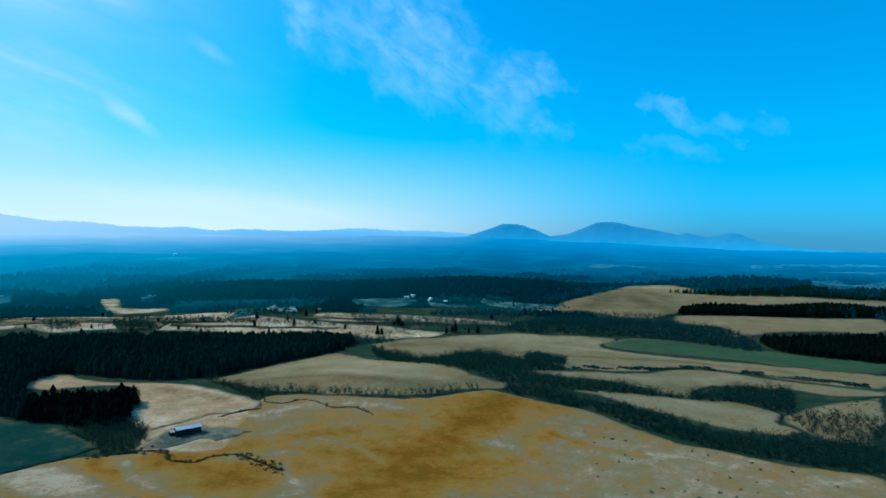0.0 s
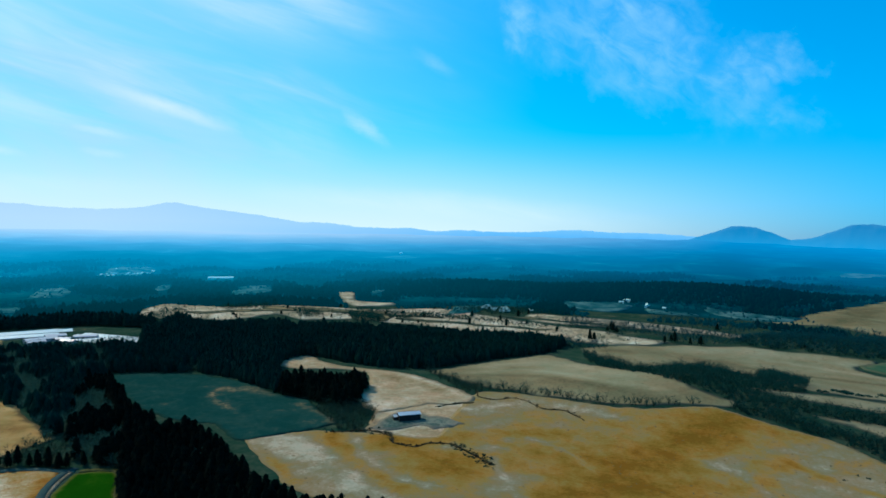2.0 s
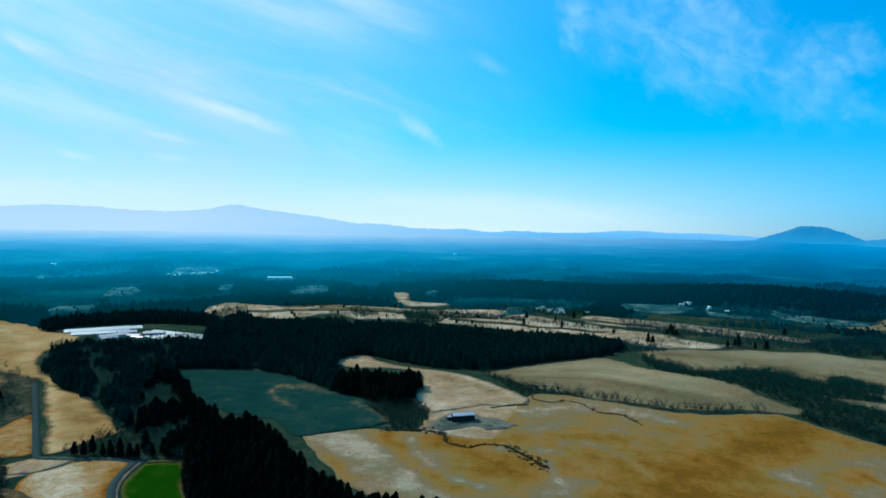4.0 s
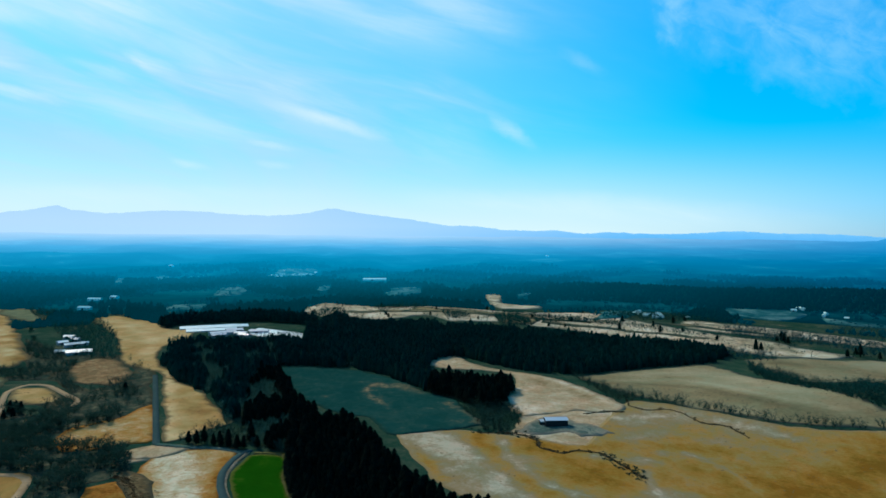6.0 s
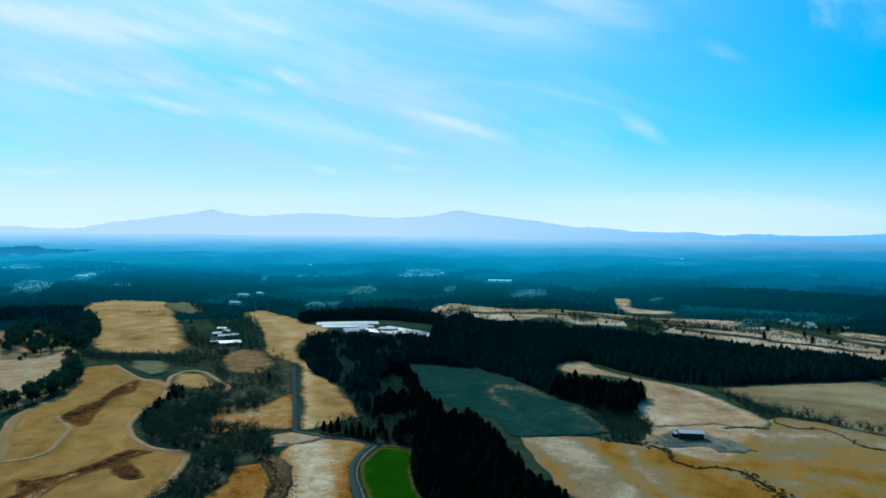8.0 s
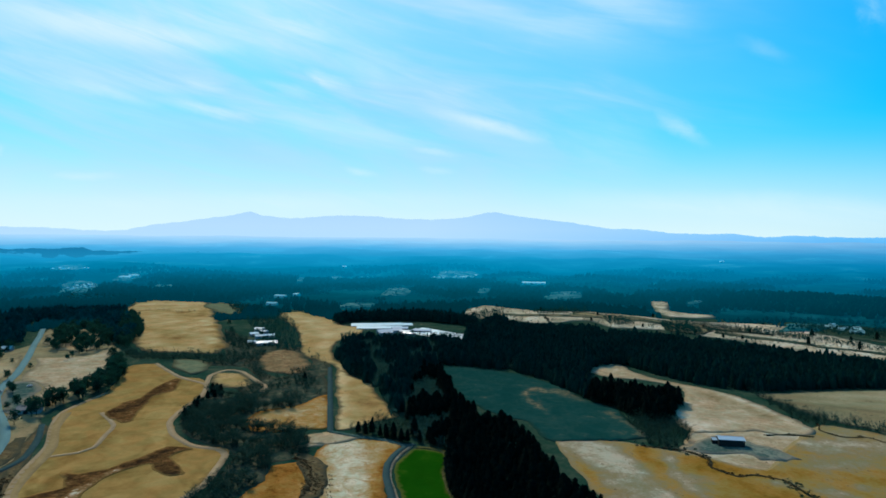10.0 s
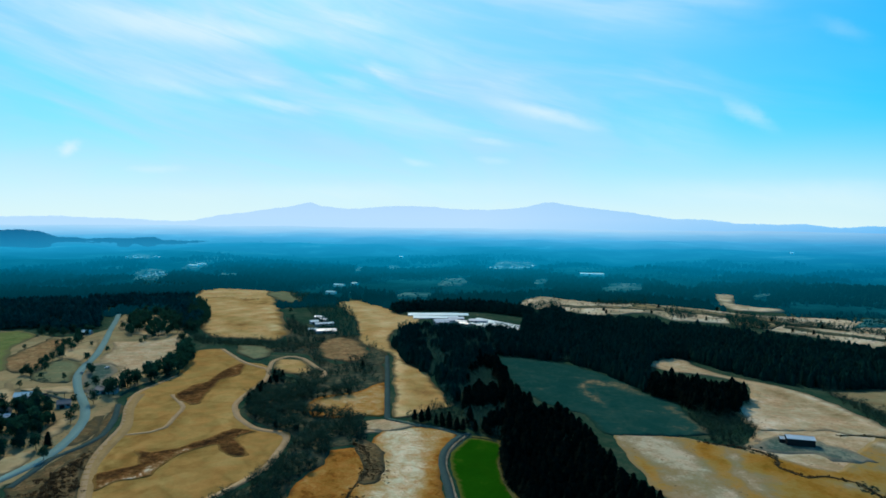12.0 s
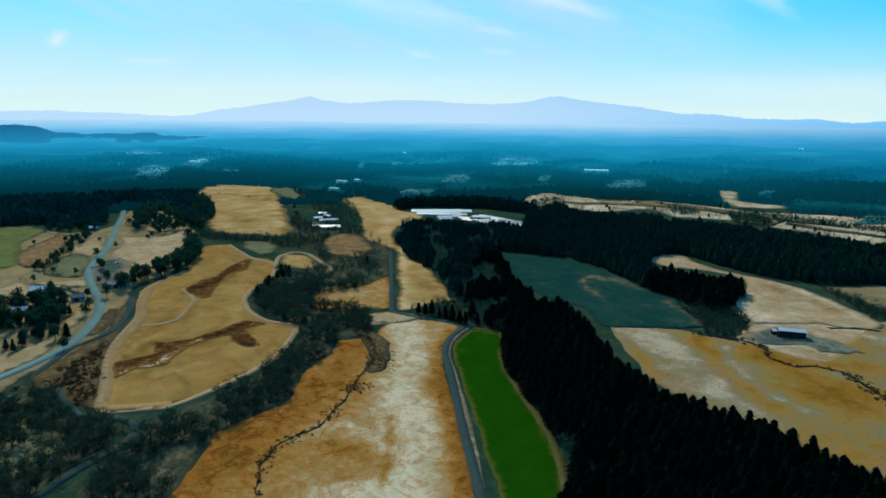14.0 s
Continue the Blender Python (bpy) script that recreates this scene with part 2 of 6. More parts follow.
M = {
    "barn_roof": material("barn_roof", ((0, (0.3, 0.37, 0.4)), (1, (0.44, 0.5, 0.53))), 6, 0.7, 0.5, rough=0.5, bump=0.05),
    # paler than needles: haze over the farther woods put into base colour
    "hazed_needles": leafy("hazed_needles", (0.0012, 0.025, 0.0195), (0.0045, 0.05, 0.038)),
    "hazed_west_needles": leafy("hazed_west_needles", (0.002, 0.044, 0.037), (0.009, 0.09, 0.075)),
    "bank": material("bank", ((0, (0.03, 0.035, 0.022)), (0.5, (0.1, 0.07, 0.035)), (1, (0.2, 0.14, 0.075))), 12, 2, 0.5, bump=0.6, veins=(10, 0.8, 0.3, 0.3), fringe=(0.06, 0.055, 0.032), tufts=(1.5, 0.58, (0.03, 0.03, 0.016))),
    "rim": material("rim", ((0, (0.18, 0.115, 0.045)), (1, (0.31, 0.215, 0.1))), 12, 2, 0.5),
    "hay": material("hay", ((0, (0.16, 0.092, 0.03)), (0.3, (0.285, 0.178, 0.066)), (0.6, (0.375, 0.25, 0.112)), (1, (0.48, 0.36, 0.195))), 45, 8, 0.18, spread=0.3, bump=0.08, veins=(55, 0.6, 0.03, 0.08), fringe=(0.11, 0.088, 0.045), tufts=(2.2, 0.61, (0.1, 0.075, 0.038))),
    "sand": material("sand", ((0, (0.14, 0.11, 0.06)), (0.3, (0.25, 0.185, 0.10)), (0.6, (0.335, 0.25, 0.145)), (1, (0.42, 0.335, 0.215))), 40, 5, 0.3, spread=0.34, veins=(34, 0.8, 0.1, 0.2), fringe=(0.15, 0.122, 0.068), tufts=(2.4, 0.62, (0.08, 0.072, 0.04))),
    "ground": material("ground", ((0, (0.007, 0.028, 0.016)), (0.4, (0.015, 0.042, 0.026)), (0.7, (0.035, 0.055, 0.034)), (1, (0.11, 0.09, 0.05))), 36, 4, 0.45, veins=(40, 0.5, 0.2, 0.3)),
    "straw": material("straw", ((0, (0.085, 0.076, 0.04)), (0.3, (0.15, 0.126, 0.069)), (0.6, (0.2, 0.172, 0.1)), (1, (0.28, 0.25, 0.162))), 60, 3, 0.4, spread=0.38, bump=0.15, veins=(60, 0.6, 0.08, 0.12), fringe=(0.05, 0.065, 0.045), tufts=(2.6, 0.62, (0.05, 0.055, 0.036))),
    "paddock": material("paddock", ((0, (0.16, 0.094, 0.027)), (0.5, (0.255, 0.153, 0.049)), (1, (0.345, 0.22, 0.082))), 40, 2, 0.4, bump=0.2, spread=0.34, veins=(30, 0.5, 0.3, 0.45), fringe=(0.22, 0.138, 0.05)),
    "ochre": material("ochre", ((0, (0.155, 0.075, 0.011)), (0.22, (0.225, 0.118, 0.021)), (0.43, (0.243, 0.15, 0.043)), (0.6, (0.195, 0.15, 0.077)), (0.76, (0.215, 0.175, 0.108)), (1, (0.36, 0.31, 0.225))), 36, 2.0, 0.4, spread=0.40, bump=0.4, veins=(28, 0.95, 0.05, 0.12), fringe=(0.19, 0.145, 0.07), tufts=(2.4, 0.63, (0.115, 0.092, 0.042))),
    "rust": material("rust", ((0, (0.13, 0.05, 0.01)), (0.2, (0.235, 0.105, 0.021)), (0.42, (0.285, 0.155, 0.045)), (0.66, (0.33, 0.225, 0.11)), (0.86, (0.42, 0.34, 0.22)), (1, (0.50, 0.43, 0.31))), 14, 1.2, 0.42, bump=0.5, spread=0.5, veins=(10, 0.55, 0.15, 0.3), fringe=(0.2, 0.09, 0.02), tufts=(0.9, 0.6, (0.11, 0.055, 0.018))),
    "pale": material("pale", ((0, (0.17, 0.118, 0.06)), (0.35, (0.285, 0.205, 0.118)), (0.65, (0.37, 0.285, 0.185)), (1, (0.50, 0.43, 0.33))), 30, 2.5, 0.45, spread=0.34, veins=(26, 0.7, 0.25, 0.25), fringe=(0.23, 0.175, 0.1), tufts=(2.0, 0.62, (0.12, 0.09, 0.05))),
    "stubble": material("stubble", ((0, (0.10, 0.105, 0.07)), (0.3, (0.30, 0.235, 0.15)), (0.6, (0.44, 0.36, 0.25)), (1, (0.6, 0.53, 0.42))), 30, 7, 0.5, spread=0.26, veins=(60, 0.8, 0.3, 0.5), fringe=(0.12, 0.13, 0.09), tufts=(7.0, 0.56, (0.03, 0.055, 0.042))),
    "gully": material("gully", ((0, (0.022, 0.014, 0.008)), (0.35, (0.07, 0.034, 0.013)), (0.65, (0.14, 0.068, 0.024)), (0.86, (0.22, 0.13, 0.06)), (1, (0.42, 0.34, 0.25))), 8, 1.6, 0.45, bump=0.8, spread=0.24, veins=(8, 0.6, 0.2, 0.4), fringe=(0.17, 0.1, 0.03)),
    "fallow": material("fallow", ((0, (0.003, 0.028, 0.026)), (0.45, (0.007, 0.04, 0.036)), (0.7, (0.016, 0.05, 0.043)), (0.88, (0.07, 0.075, 0.05)), (1, (0.15, 0.12, 0.075))), 35, 3, 0.45, bump=0.15, spread=0.42, veins=(22, 0.5, 0.2, 0.2), fringe=(0.01, 0.035, 0.027)),
    "green": material("green", ((0, (0.004, 0.034, 0.001)), (0.6, (0.007, 0.052, 0.002)), (0.9, (0.025, 0.066, 0.005)), (1.0, (0.05, 0.08, 0.012))), 22, 2.5, 0.4, bump=0.15, spread=0.4, veins=(20, 0.35, 0.1, 0.1), fringe=(0.06, 0.07, 0.014)),
    "winter_green": material("winter_green", ((0, (0.02, 0.06, 0.034)), (1, (0.05, 0.1, 0.056))), 60, 5, 0.4, bump=0.15, veins=(40, 0.5, 0.2, 0.2), fringe=(0.06, 0.075, 0.045)),
    "brush_land": material("brush_land", ((0, (0.07, 0.05, 0.026)), (0.4, (0.16, 0.1, 0.048)), (0.7, (0.24, 0.155, 0.08)), (1, (0.36, 0.27, 0.18))), 16, 2, 0.5, bump=0.5, spread=0.3, veins=(14, 0.7, 0.3, 0.3), fringe=(0.07, 0.065, 0.036), tufts=(2.0, 0.58, (0.05, 0.045, 0.024))),
    "thicket_floor": material("thicket_floor", ((0, (0.006, 0.026, 0.022)), (0.4, (0.028, 0.044, 0.032)), (0.66, (0.08, 0.076, 0.048)), (1, (0.2, 0.155, 0.09))), 15, 2, 0.5, bump=0.5, spread=0.3, veins=(16, 0.8, 0.2, 0.3), fringe=(0.05, 0.05, 0.03), tufts=(1.8, 0.56, (0.02, 0.024, 0.015))),
    "lawn": material("lawn", ((0, (0.06, 0.082, 0.046)), (0.5, (0.115, 0.128, 0.075)), (1, (0.19, 0.18, 0.1))), 26, 3, 0.5, spread=0.3, veins=(20, 0.7, 0.2, 0.2), fringe=(0.08, 0.08, 0.043)),
    "pasture_green": material("pasture_green", ((0, (0.05, 0.085, 0.026)), (0.5, (0.1, 0.125, 0.045)), (1, (0.17, 0.17, 0.07))), 30, 3, 0.5, spread=0.3, veins=(30, 0.7, 0.2, 0.2), fringe=(0.09, 0.09, 0.045)),
    "meadow": material("meadow", ((0, (0.07, 0.075, 0.043)), (0.3, (0.14, 0.12, 0.068)), (0.65, (0.24, 0.185, 0.1)), (1, (0.32, 0.25, 0.145))), 45, 3, 0.45, spread=0.4, veins=(50, 0.6, 0.15, 0.2), fringe=(0.03, 0.05, 0.033), tufts=(2.4, 0.64, (0.05, 0.052, 0.028))),
    "verge": material("verge", ((0, (0.06, 0.06, 0.025)), (0.5, (0.19, 0.145, 0.085)), (1, (0.38, 0.33, 0.25))), 7, 1.2, 0.5, bump=0.5, veins=(5, 0.8, 0.3, 0.3)),
    "dull": material("dull", ((0, (0.035, 0.045, 0.012)), (1, (0.1, 0.088, 0.034))), 9, 1.5, 0.5, veins=(6, 0.8, 0.2, 0.2)),
    "gravel": material("gravel", ((0, (0.018, 0.046, 0.04)), (0.6, (0.05, 0.085, 0.074)), (1, (0.15, 0.165, 0.13))), 12, 2, 0.5, veins=(10, 0.9, 0.4, 0.3), fringe=(0.17, 0.15, 0.105)),
    "asphalt": material("asphalt", ((0, (0.022, 0.043, 0.042)), (1, (0.045, 0.075, 0.07))), 20, 1.5, 0.5, rough=0.75),
    "highway": material("highway", ((0, (0.085, 0.155, 0.15)), (1, (0.15, 0.24, 0.225))), 25, 1.5, 0.5, rough=0.75),
    "dirt": material("dirt", ((0, (0.21, 0.135, 0.0675)), (1, (0.345, 0.255, 0.15))), 15, 2, 0.5),
    "ditch": material("ditch", ((0, (0.012, 0.016, 0.011)), (0.6, (0.05, 0.04, 0.02)), (1, (0.12, 0.08, 0.035))), 8, 1.5, 0.5, bump=0.8, veins=(6, 0.8, 0.2, 0.2)),
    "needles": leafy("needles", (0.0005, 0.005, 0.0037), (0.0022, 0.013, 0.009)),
    "pine": leafy("pine", (0.003, 0.03, 0.02), (0.013, 0.06, 0.038)),
    "twigs": leafy("twigs", (0.002, 0.022, 0.017), (0.03, 0.066, 0.048), 0.9),
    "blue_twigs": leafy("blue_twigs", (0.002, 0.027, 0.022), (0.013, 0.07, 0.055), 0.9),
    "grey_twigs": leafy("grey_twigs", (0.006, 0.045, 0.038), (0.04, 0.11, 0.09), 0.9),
    # bluer and low in red: valley haze put into the twigs' base colour
    "hazed_twigs": leafy("hazed_twigs", (0.001, 0.032, 0.037), (0.009, 0.074, 0.08), 0.9),
    "brush": leafy("brush", (0.02, 0.018, 0.011), (0.07, 0.048, 0.026), 0.9),
    "bark": material("bark", ((0, (0.008, 0.014, 0.01)), (1, (0.024, 0.028, 0.02))), 2, 0.3, 0.5),
    "white_roof": material("white_roof", ((0, (0.30, 0.43, 0.43)), (1, (0.50, 0.62, 0.60))), 15, 1, 0.5, rough=0.45, bump=0.05),
    "grey_roof": material("grey_roof", ((0, (0.28, 0.31, 0.33)), (1, (0.42, 0.46, 0.48))), 8, 0.8, 0.5, rough=0.45, bump=0.05),
    "dark_roof": material("dark_roof", ((0, (0.05, 0.06, 0.07)), (1, (0.12, 0.13, 0.14))), 6, 0.6, 0.5, rough=0.6, bump=0.1),
    "wall_white": material("wall_white", ((0, (0.17, 0.2, 0.2)), (1, (0.28, 0.31, 0.31))), 5, 0.6, 0.5, rough=0.8, bump=0.05),
    "wall_dark": material("wall_dark", ((0, (0.012, 0.013, 0.013)), (1, (0.035, 0.033, 0.03))), 4, 0.5, 0.5, rough=0.85),
}


# ---- the plan, in metres ----
HILLS = ((40, 560, 170, 110, 20), (-150, 1000, 260, 90, 8), (760, 1480, 260, 150, 34),
         (150, 880, 230, 70, 8), (560, 900, 260, 70, 9), (-640, 900, 180, 120, 8),
         (90, 1430, 320, 125, 31), (-400, 1390, 230, 110, 17), (310, 1170, 50, 90, 6), (400, 1290, 45, 80, 6))


def height(x, y):
    """Height of the land: gentle swells, a few low hills, a slow rise towards the horizon."""
    r = math.hypot(x, y)
    z = 1.6 * math.sin(x / 97 + 1.0) * math.cos(y / 121) + 1.0 * math.sin((x + 0.7 * y) / 61)
    for cx, cy, sx, sy, h in HILLS:
        d = ((x - cx) / sx) ** 2 + ((y - cy) / sy) ** 2
        if d < 9:
            z += h * math.exp(-d)
    if r > 2200:
        z += 108 * ((r - 2200) / 2500) ** 1.2 * (1.0 - 0.6 * min(1.0, max(0.0, (x / r - 0.08) / 0.36)))
    return z


FIELDS = {
    "paddock": [(-321, 35), (-348, 41), (-398, 52), (-427, 62), (-469, 82), (-515, 92), (-550, 108), (-595, 151), (-688, 189), (-690, 222), (-620, 219), (-588, 233), (-544, 217), (-501, 185), (-468, 161), (-435, 151), (-402, 151), (-390, 165), (-377, 164), (-349, 143), (-331, 123), (-321, 103), (-311, 85), (-309, 71), (-314, 51)],
    "gully_long": [(-381, 53), (-386, 65), (-386, 76), (-408, 77), (-400, 88), (-397, 101), (-403, 121), (-414, 140), (-400, 151), (-393, 136), (-378, 131), (-363, 129), (-363, 120), (-376, 117), (-388, 118), (-387, 105), (-382, 93), (-372, 84), (-363, 77), (-366, 64), (-360, 53), (-368, 51)],
    "gully_short": [(-610, 211), (-599, 217), (-563, 198), (-551, 178), (-522, 156), (-492, 141), (-491, 132), (-510, 128), (-531, 130), (-550, 146), (-553, 166), (-591, 192)],
    "rough_field": [(-230, 45), (-245, 58), (-258, 68), (-269, 74), (-273, 89), (-277, 108), (-285, 120), (-301, 131), (-315, 147), (-322, 162), (-340, 175), (-336, 190), (-336, 198), (-354, 223), (-347, 242), (-324, 262), (-304, 237), (-283, 216), (-250, 194), (-217, 174), (-186, 155), (-161, 139), (-141, 124), (-209, 32)],
    "green_field": [(-294, 269), (-308, 259), (-302, 245), (-293, 232), (-272, 217), (-233, 193), (-197, 172), (-173, 157), (-156, 147), (-135, 132), (-121, 150), (-140, 167), (-162, 186), (-183, 199), (-208, 212), (-243, 231), (-266, 247), (-281, 264)],
    "long_field": [(-980, 513), (-978, 557), (-857, 552), (-794, 526), (-760, 540), (-717, 505), (-694, 479), (-681, 438), (-596, 383), (-549, 368), (-513, 347), (-471, 341), (-431, 322), (-397, 305), (-373, 296), (-370, 266), (-368, 243), (-372, 239), (-441, 286), (-543, 351), (-572, 361), (-631, 366), (-691, 393), (-759, 432), (-861, 470), (-961, 503)],
    "orange_patch": [(-437, 205), (-451, 223), (-446, 253), (-460, 289), (-383, 241), (-386, 228), (-395, 204), (-415, 196)],
    "scrub_patch": [(-662, 324), (-683, 356), (-657, 373), (-600, 352), (-555, 325), (-563, 299), (-592, 295)],
    "golden_field": [(-1150, 315), (-1289, 369), (-1307, 422), (-1238, 492), (-1110, 454), (-877, 369), (-722, 315), (-705, 295), (-735, 261), (-775, 233), (-844, 240), (-1000, 285)],
    "golden_back": [(-1228, 488), (-1192, 521), (-1041, 482), (-1024, 447), (-1101, 450)],
    "dark_field": [(-490, 450), (-448, 472), (-412, 484), (-386, 479), (-341, 465), (-303, 445), (-265, 436), (-232, 406), (-213, 391), (-234, 360), (-252, 341), (-263, 337), (-298, 359), (-349, 360), (-403, 385), (-452, 419)],
    "head_field": [(-379, 560), (-383, 583), (-366, 599), (-310, 563), (-269, 560), (-233, 557), (-174, 516), (-143, 489), (-138, 478), (-153, 460), (-170, 457), (-182, 442), (-196, 423), (-213, 432), (-232, 453), (-242, 479), (-246, 503), (-267, 543), (-306, 546), (-329, 536), (-360, 539)],
    "hill_field": [(-255, 341), (-233, 320), (-193, 290), (-144, 266), (-103, 247), (-120, 273), (6, 281), (205, 282), (253, 350), (211, 372), (187, 392), (158, 411), (135, 435), (114, 461), (86, 475), (53, 492), (38, 499), (8, 490), (-27, 485), (-73, 497), (-112, 506), (-143, 504), (-145, 465), (-143, 433), (-139, 390), (-151, 384), (-178, 382), (-199, 375), (-223, 370), (-241, 357)],
    "yard": [(-186, 389), (-189, 408), (-186, 424), (-176, 429), (-168, 437), (-155, 432), (-147, 436), (-134, 429), (-135, 411), (-148, 403), (-159, 404), (-166, 391), (-177, 388)],
    "mid_field": [(-213, 573), (-187, 619), (-159, 665), (-118, 709), (-59, 631), (-1, 571), (33, 530), (58, 508), (45, 501), (22, 500), (-27, 490), (-83, 503), (-132, 515), (-155, 527), (-182, 551)],
    "east_field": [(-91, 758), (-59, 794), (28, 821), (105, 838), (164, 827), (229, 814), (204, 778), (216, 746), (325, 687), (446, 621), (407, 566), (338, 598), (312, 634), (248, 648), (169, 579), (113, 567), (91, 594), (68, 632), (43, 689), (11, 662), (-24, 623), (-64, 686)],
    "green_strip": [(206, 784), (244, 815), (307, 806), (369, 781), (420, 744), (498, 694), (454, 632), (375, 665), (307, 718), (220, 759)],
    "east_low": [(72, 546), (111, 557), (167, 573), (242, 634), (299, 630), (335, 593), (402, 558), (386, 537), (342, 536), (319, 563), (268, 565), (233, 543), (204, 508), (176, 522), (131, 535), (96, 531)],
    "east_strip": [(105, 504), (148, 506), (195, 510), (238, 502), (266, 484), (252, 452), (256, 436), (234, 426), (203, 435), (176, 460), (141, 483)],
    "east_rough": [(266, 477), (312, 510), (366, 527), (382, 531), (294, 408), (272, 412), (255, 422), (257, 453)],
    "far_band": [(-752, 722), (-842, 880), (-711, 871), (-621, 909), (-501, 960), (-434, 1004), (-362, 1038), (-277, 974), (-188, 927), (-109, 905), (-17, 853), (14, 834), (-45, 801), (-97, 804), (-139, 834), (-297, 851), (-370, 861), (-445, 856), (-501, 805), (-565, 829), (-616, 758), (-692, 764)],
    "far_square": [(-678, 1218), (-646, 1244), (-571, 1120), (-500, 1125), (-478, 1076), (-515, 1000), (-572, 1066)],
    "east_hill": [(163, 1139), (264, 1278), (377, 1392), (480, 1613), (536, 1484), (582, 1368), (672, 1349), (810, 1334), (942, 1317), (874, 1222), (793, 1249), (690, 1228), (620, 1232), (540, 1238), (430, 1108), (346, 1033), (294, 1050), (244, 1127)],
    "east_shelf": [(396, 1067), (516, 1093), (614, 1091), (760, 1061), (615, 858), (485, 862), (395, 837), (409, 901), (379, 951)],
    "far_meadow": [(-197, 1247), (-119, 1271), (-49, 1250), (-87, 1159), (-155, 1193)],
    "lawn_green": [(-955, 22), (-949, 57), (-901, 62), (-802, 31), (-696, 24), (-703, -22), (-957, -24)],
    "brown_field": [(-782, 30), (-826, 53), (-873, 80), (-839, 91), (-703, 57), (-672, 37), (-702, 24)],
    "tan_small": [(-1005, 75), (-1016, 103), (-967, 100), (-962, 74)],
    "tan_slope": [(-730, 68), (-810, 96), (-835, 123), (-790, 119), (-698, 89)],
    "pink_field": [(-703, 105), (-763, 126), (-799, 136), (-771, 173), (-795, 201), (-724, 186), (-653, 164), (-618, 126), (-587, 115), (-602, 101), (-655, 110)],
    "grey_lawn": [(-657, 40), (-715, 64), (-692, 87), (-659, 79), (-613, 70), (-625, 50)],
    "tan_strip": [(-613, 32), (-603, 68), (-572, 65), (-585, 38)],
    "tan_edge": [(-601, -14), (-603, 8), (-640, 26), (-584, 30), (-551, 24), (-550, -14)],
    "south_edge": [(-427, -15), (-436, 1), (-446, 19), (-449, 32), (-419, 21), (-404, 0)],
    "bank_low": [(-354, 22), (-400, 35), (-415, 47), (-418, 53), (-381, 46), (-324, 36), (-332, 29)],
    "bank_high": [(-443, 43), (-471, 59), (-497, 71), (-497, 78), (-464, 68), (-441, 53)],
    "far_strip": [(-203, 1001), (-130, 1000), (-21, 1006), (68, 963), (103, 924), (99, 885), (15, 919), (-86, 925), (-190, 939)],
    "lot": [(-676, 89), (-686, 107), (-643, 106), (-588, 93), (-553, 80), (-547, 73), (-587, 75)],
    "farm_yard": [(-597, 31), (-584, 45), (-552, 41), (-555, 31), (-577, 25)],
    "strip_left": [(-467, 33), (-506, 48), (-504, 57), (-475, 49), (-456, 37)],
    "paddock_top": [(-700, 242), (-678, 267), (-639, 259), (-616, 236), (-642, 227)],
    "loop_inner": [(-607, 254), (-595, 270), (-547, 263), (-529, 245), (-548, 231), (-576, 236)],
    "junction": [(-377, 220), (-368, 237), (-348, 245), (-350, 225), (-361, 213)],
    "dark_grass": [(-328, -11), (-325, 10), (-299, 21), (-278, 12), (-280, -12)],
    "slope_tan": [(-967, 170), (-995, 195), (-989, 232), (-862, 216), (-805, 187), (-841, 156)],
    "west_meadow": [(-976, -46), (-975, 22), (-877, 93), (-901, 141), (-1029, 182), (-1014, 208), (-841, 221), (-735, 198), (-614, 156), (-559, 104), (-495, 81), (-448, 69), (-416, 43), (-395, 15), (-376, -28)],
    "dark_strip_a": [(-635, 891), (-561, 902), (-493, 928), (-328, 941), (-325, 932), (-479, 902), (-543, 874), (-612, 858)],
    "dark_strip_b": [(-492, 936), (-464, 955), (-422, 952), (-394, 874), (-416, 857), (-443, 852)],
    "dark_strip_c": [(-399, 908), (-283, 907), (-146, 881), (-152, 870), (-279, 895), (-391, 890)],
    "dark_strip_d": [(-720, 808), (-596, 873), (-475, 911), (-467, 896), (-583, 854), (-706, 794)],
    "bank_left": [(-389, 12), (-406, 27), (-430, 47), (-454, 65), (-417, 55), (-378, 38), (-358, 29), (-357, 18)],
    "bank_mid": [(-388, 30), (-416, 49), (-488, 74), (-520, 88), (-504, 89), (-435, 65), (-382, 48), (-344, 41), (-339, 33), (-355, 28)],
    "barn_side": [(-200, 428), (-168, 462), (-140, 500), (-112, 502), (-118, 470), (-126, 430), (-126, 398), (-138, 384), (-185, 384)],
    "ditch_bank": [(-352, 195), (-343, 202), (-318, 200), (-296, 187), (-284, 173), (-291, 166), (-317, 183)],
    "lane_verge": [(-371, 208), (-372, 234), (-353, 246), (-346, 232), (-351, 220), (-356, 205)],
    "dark_strip_e": [(-249, 966), (-124, 955), (-19, 938), (-19, 918), (-122, 941), (-245, 953)],
}
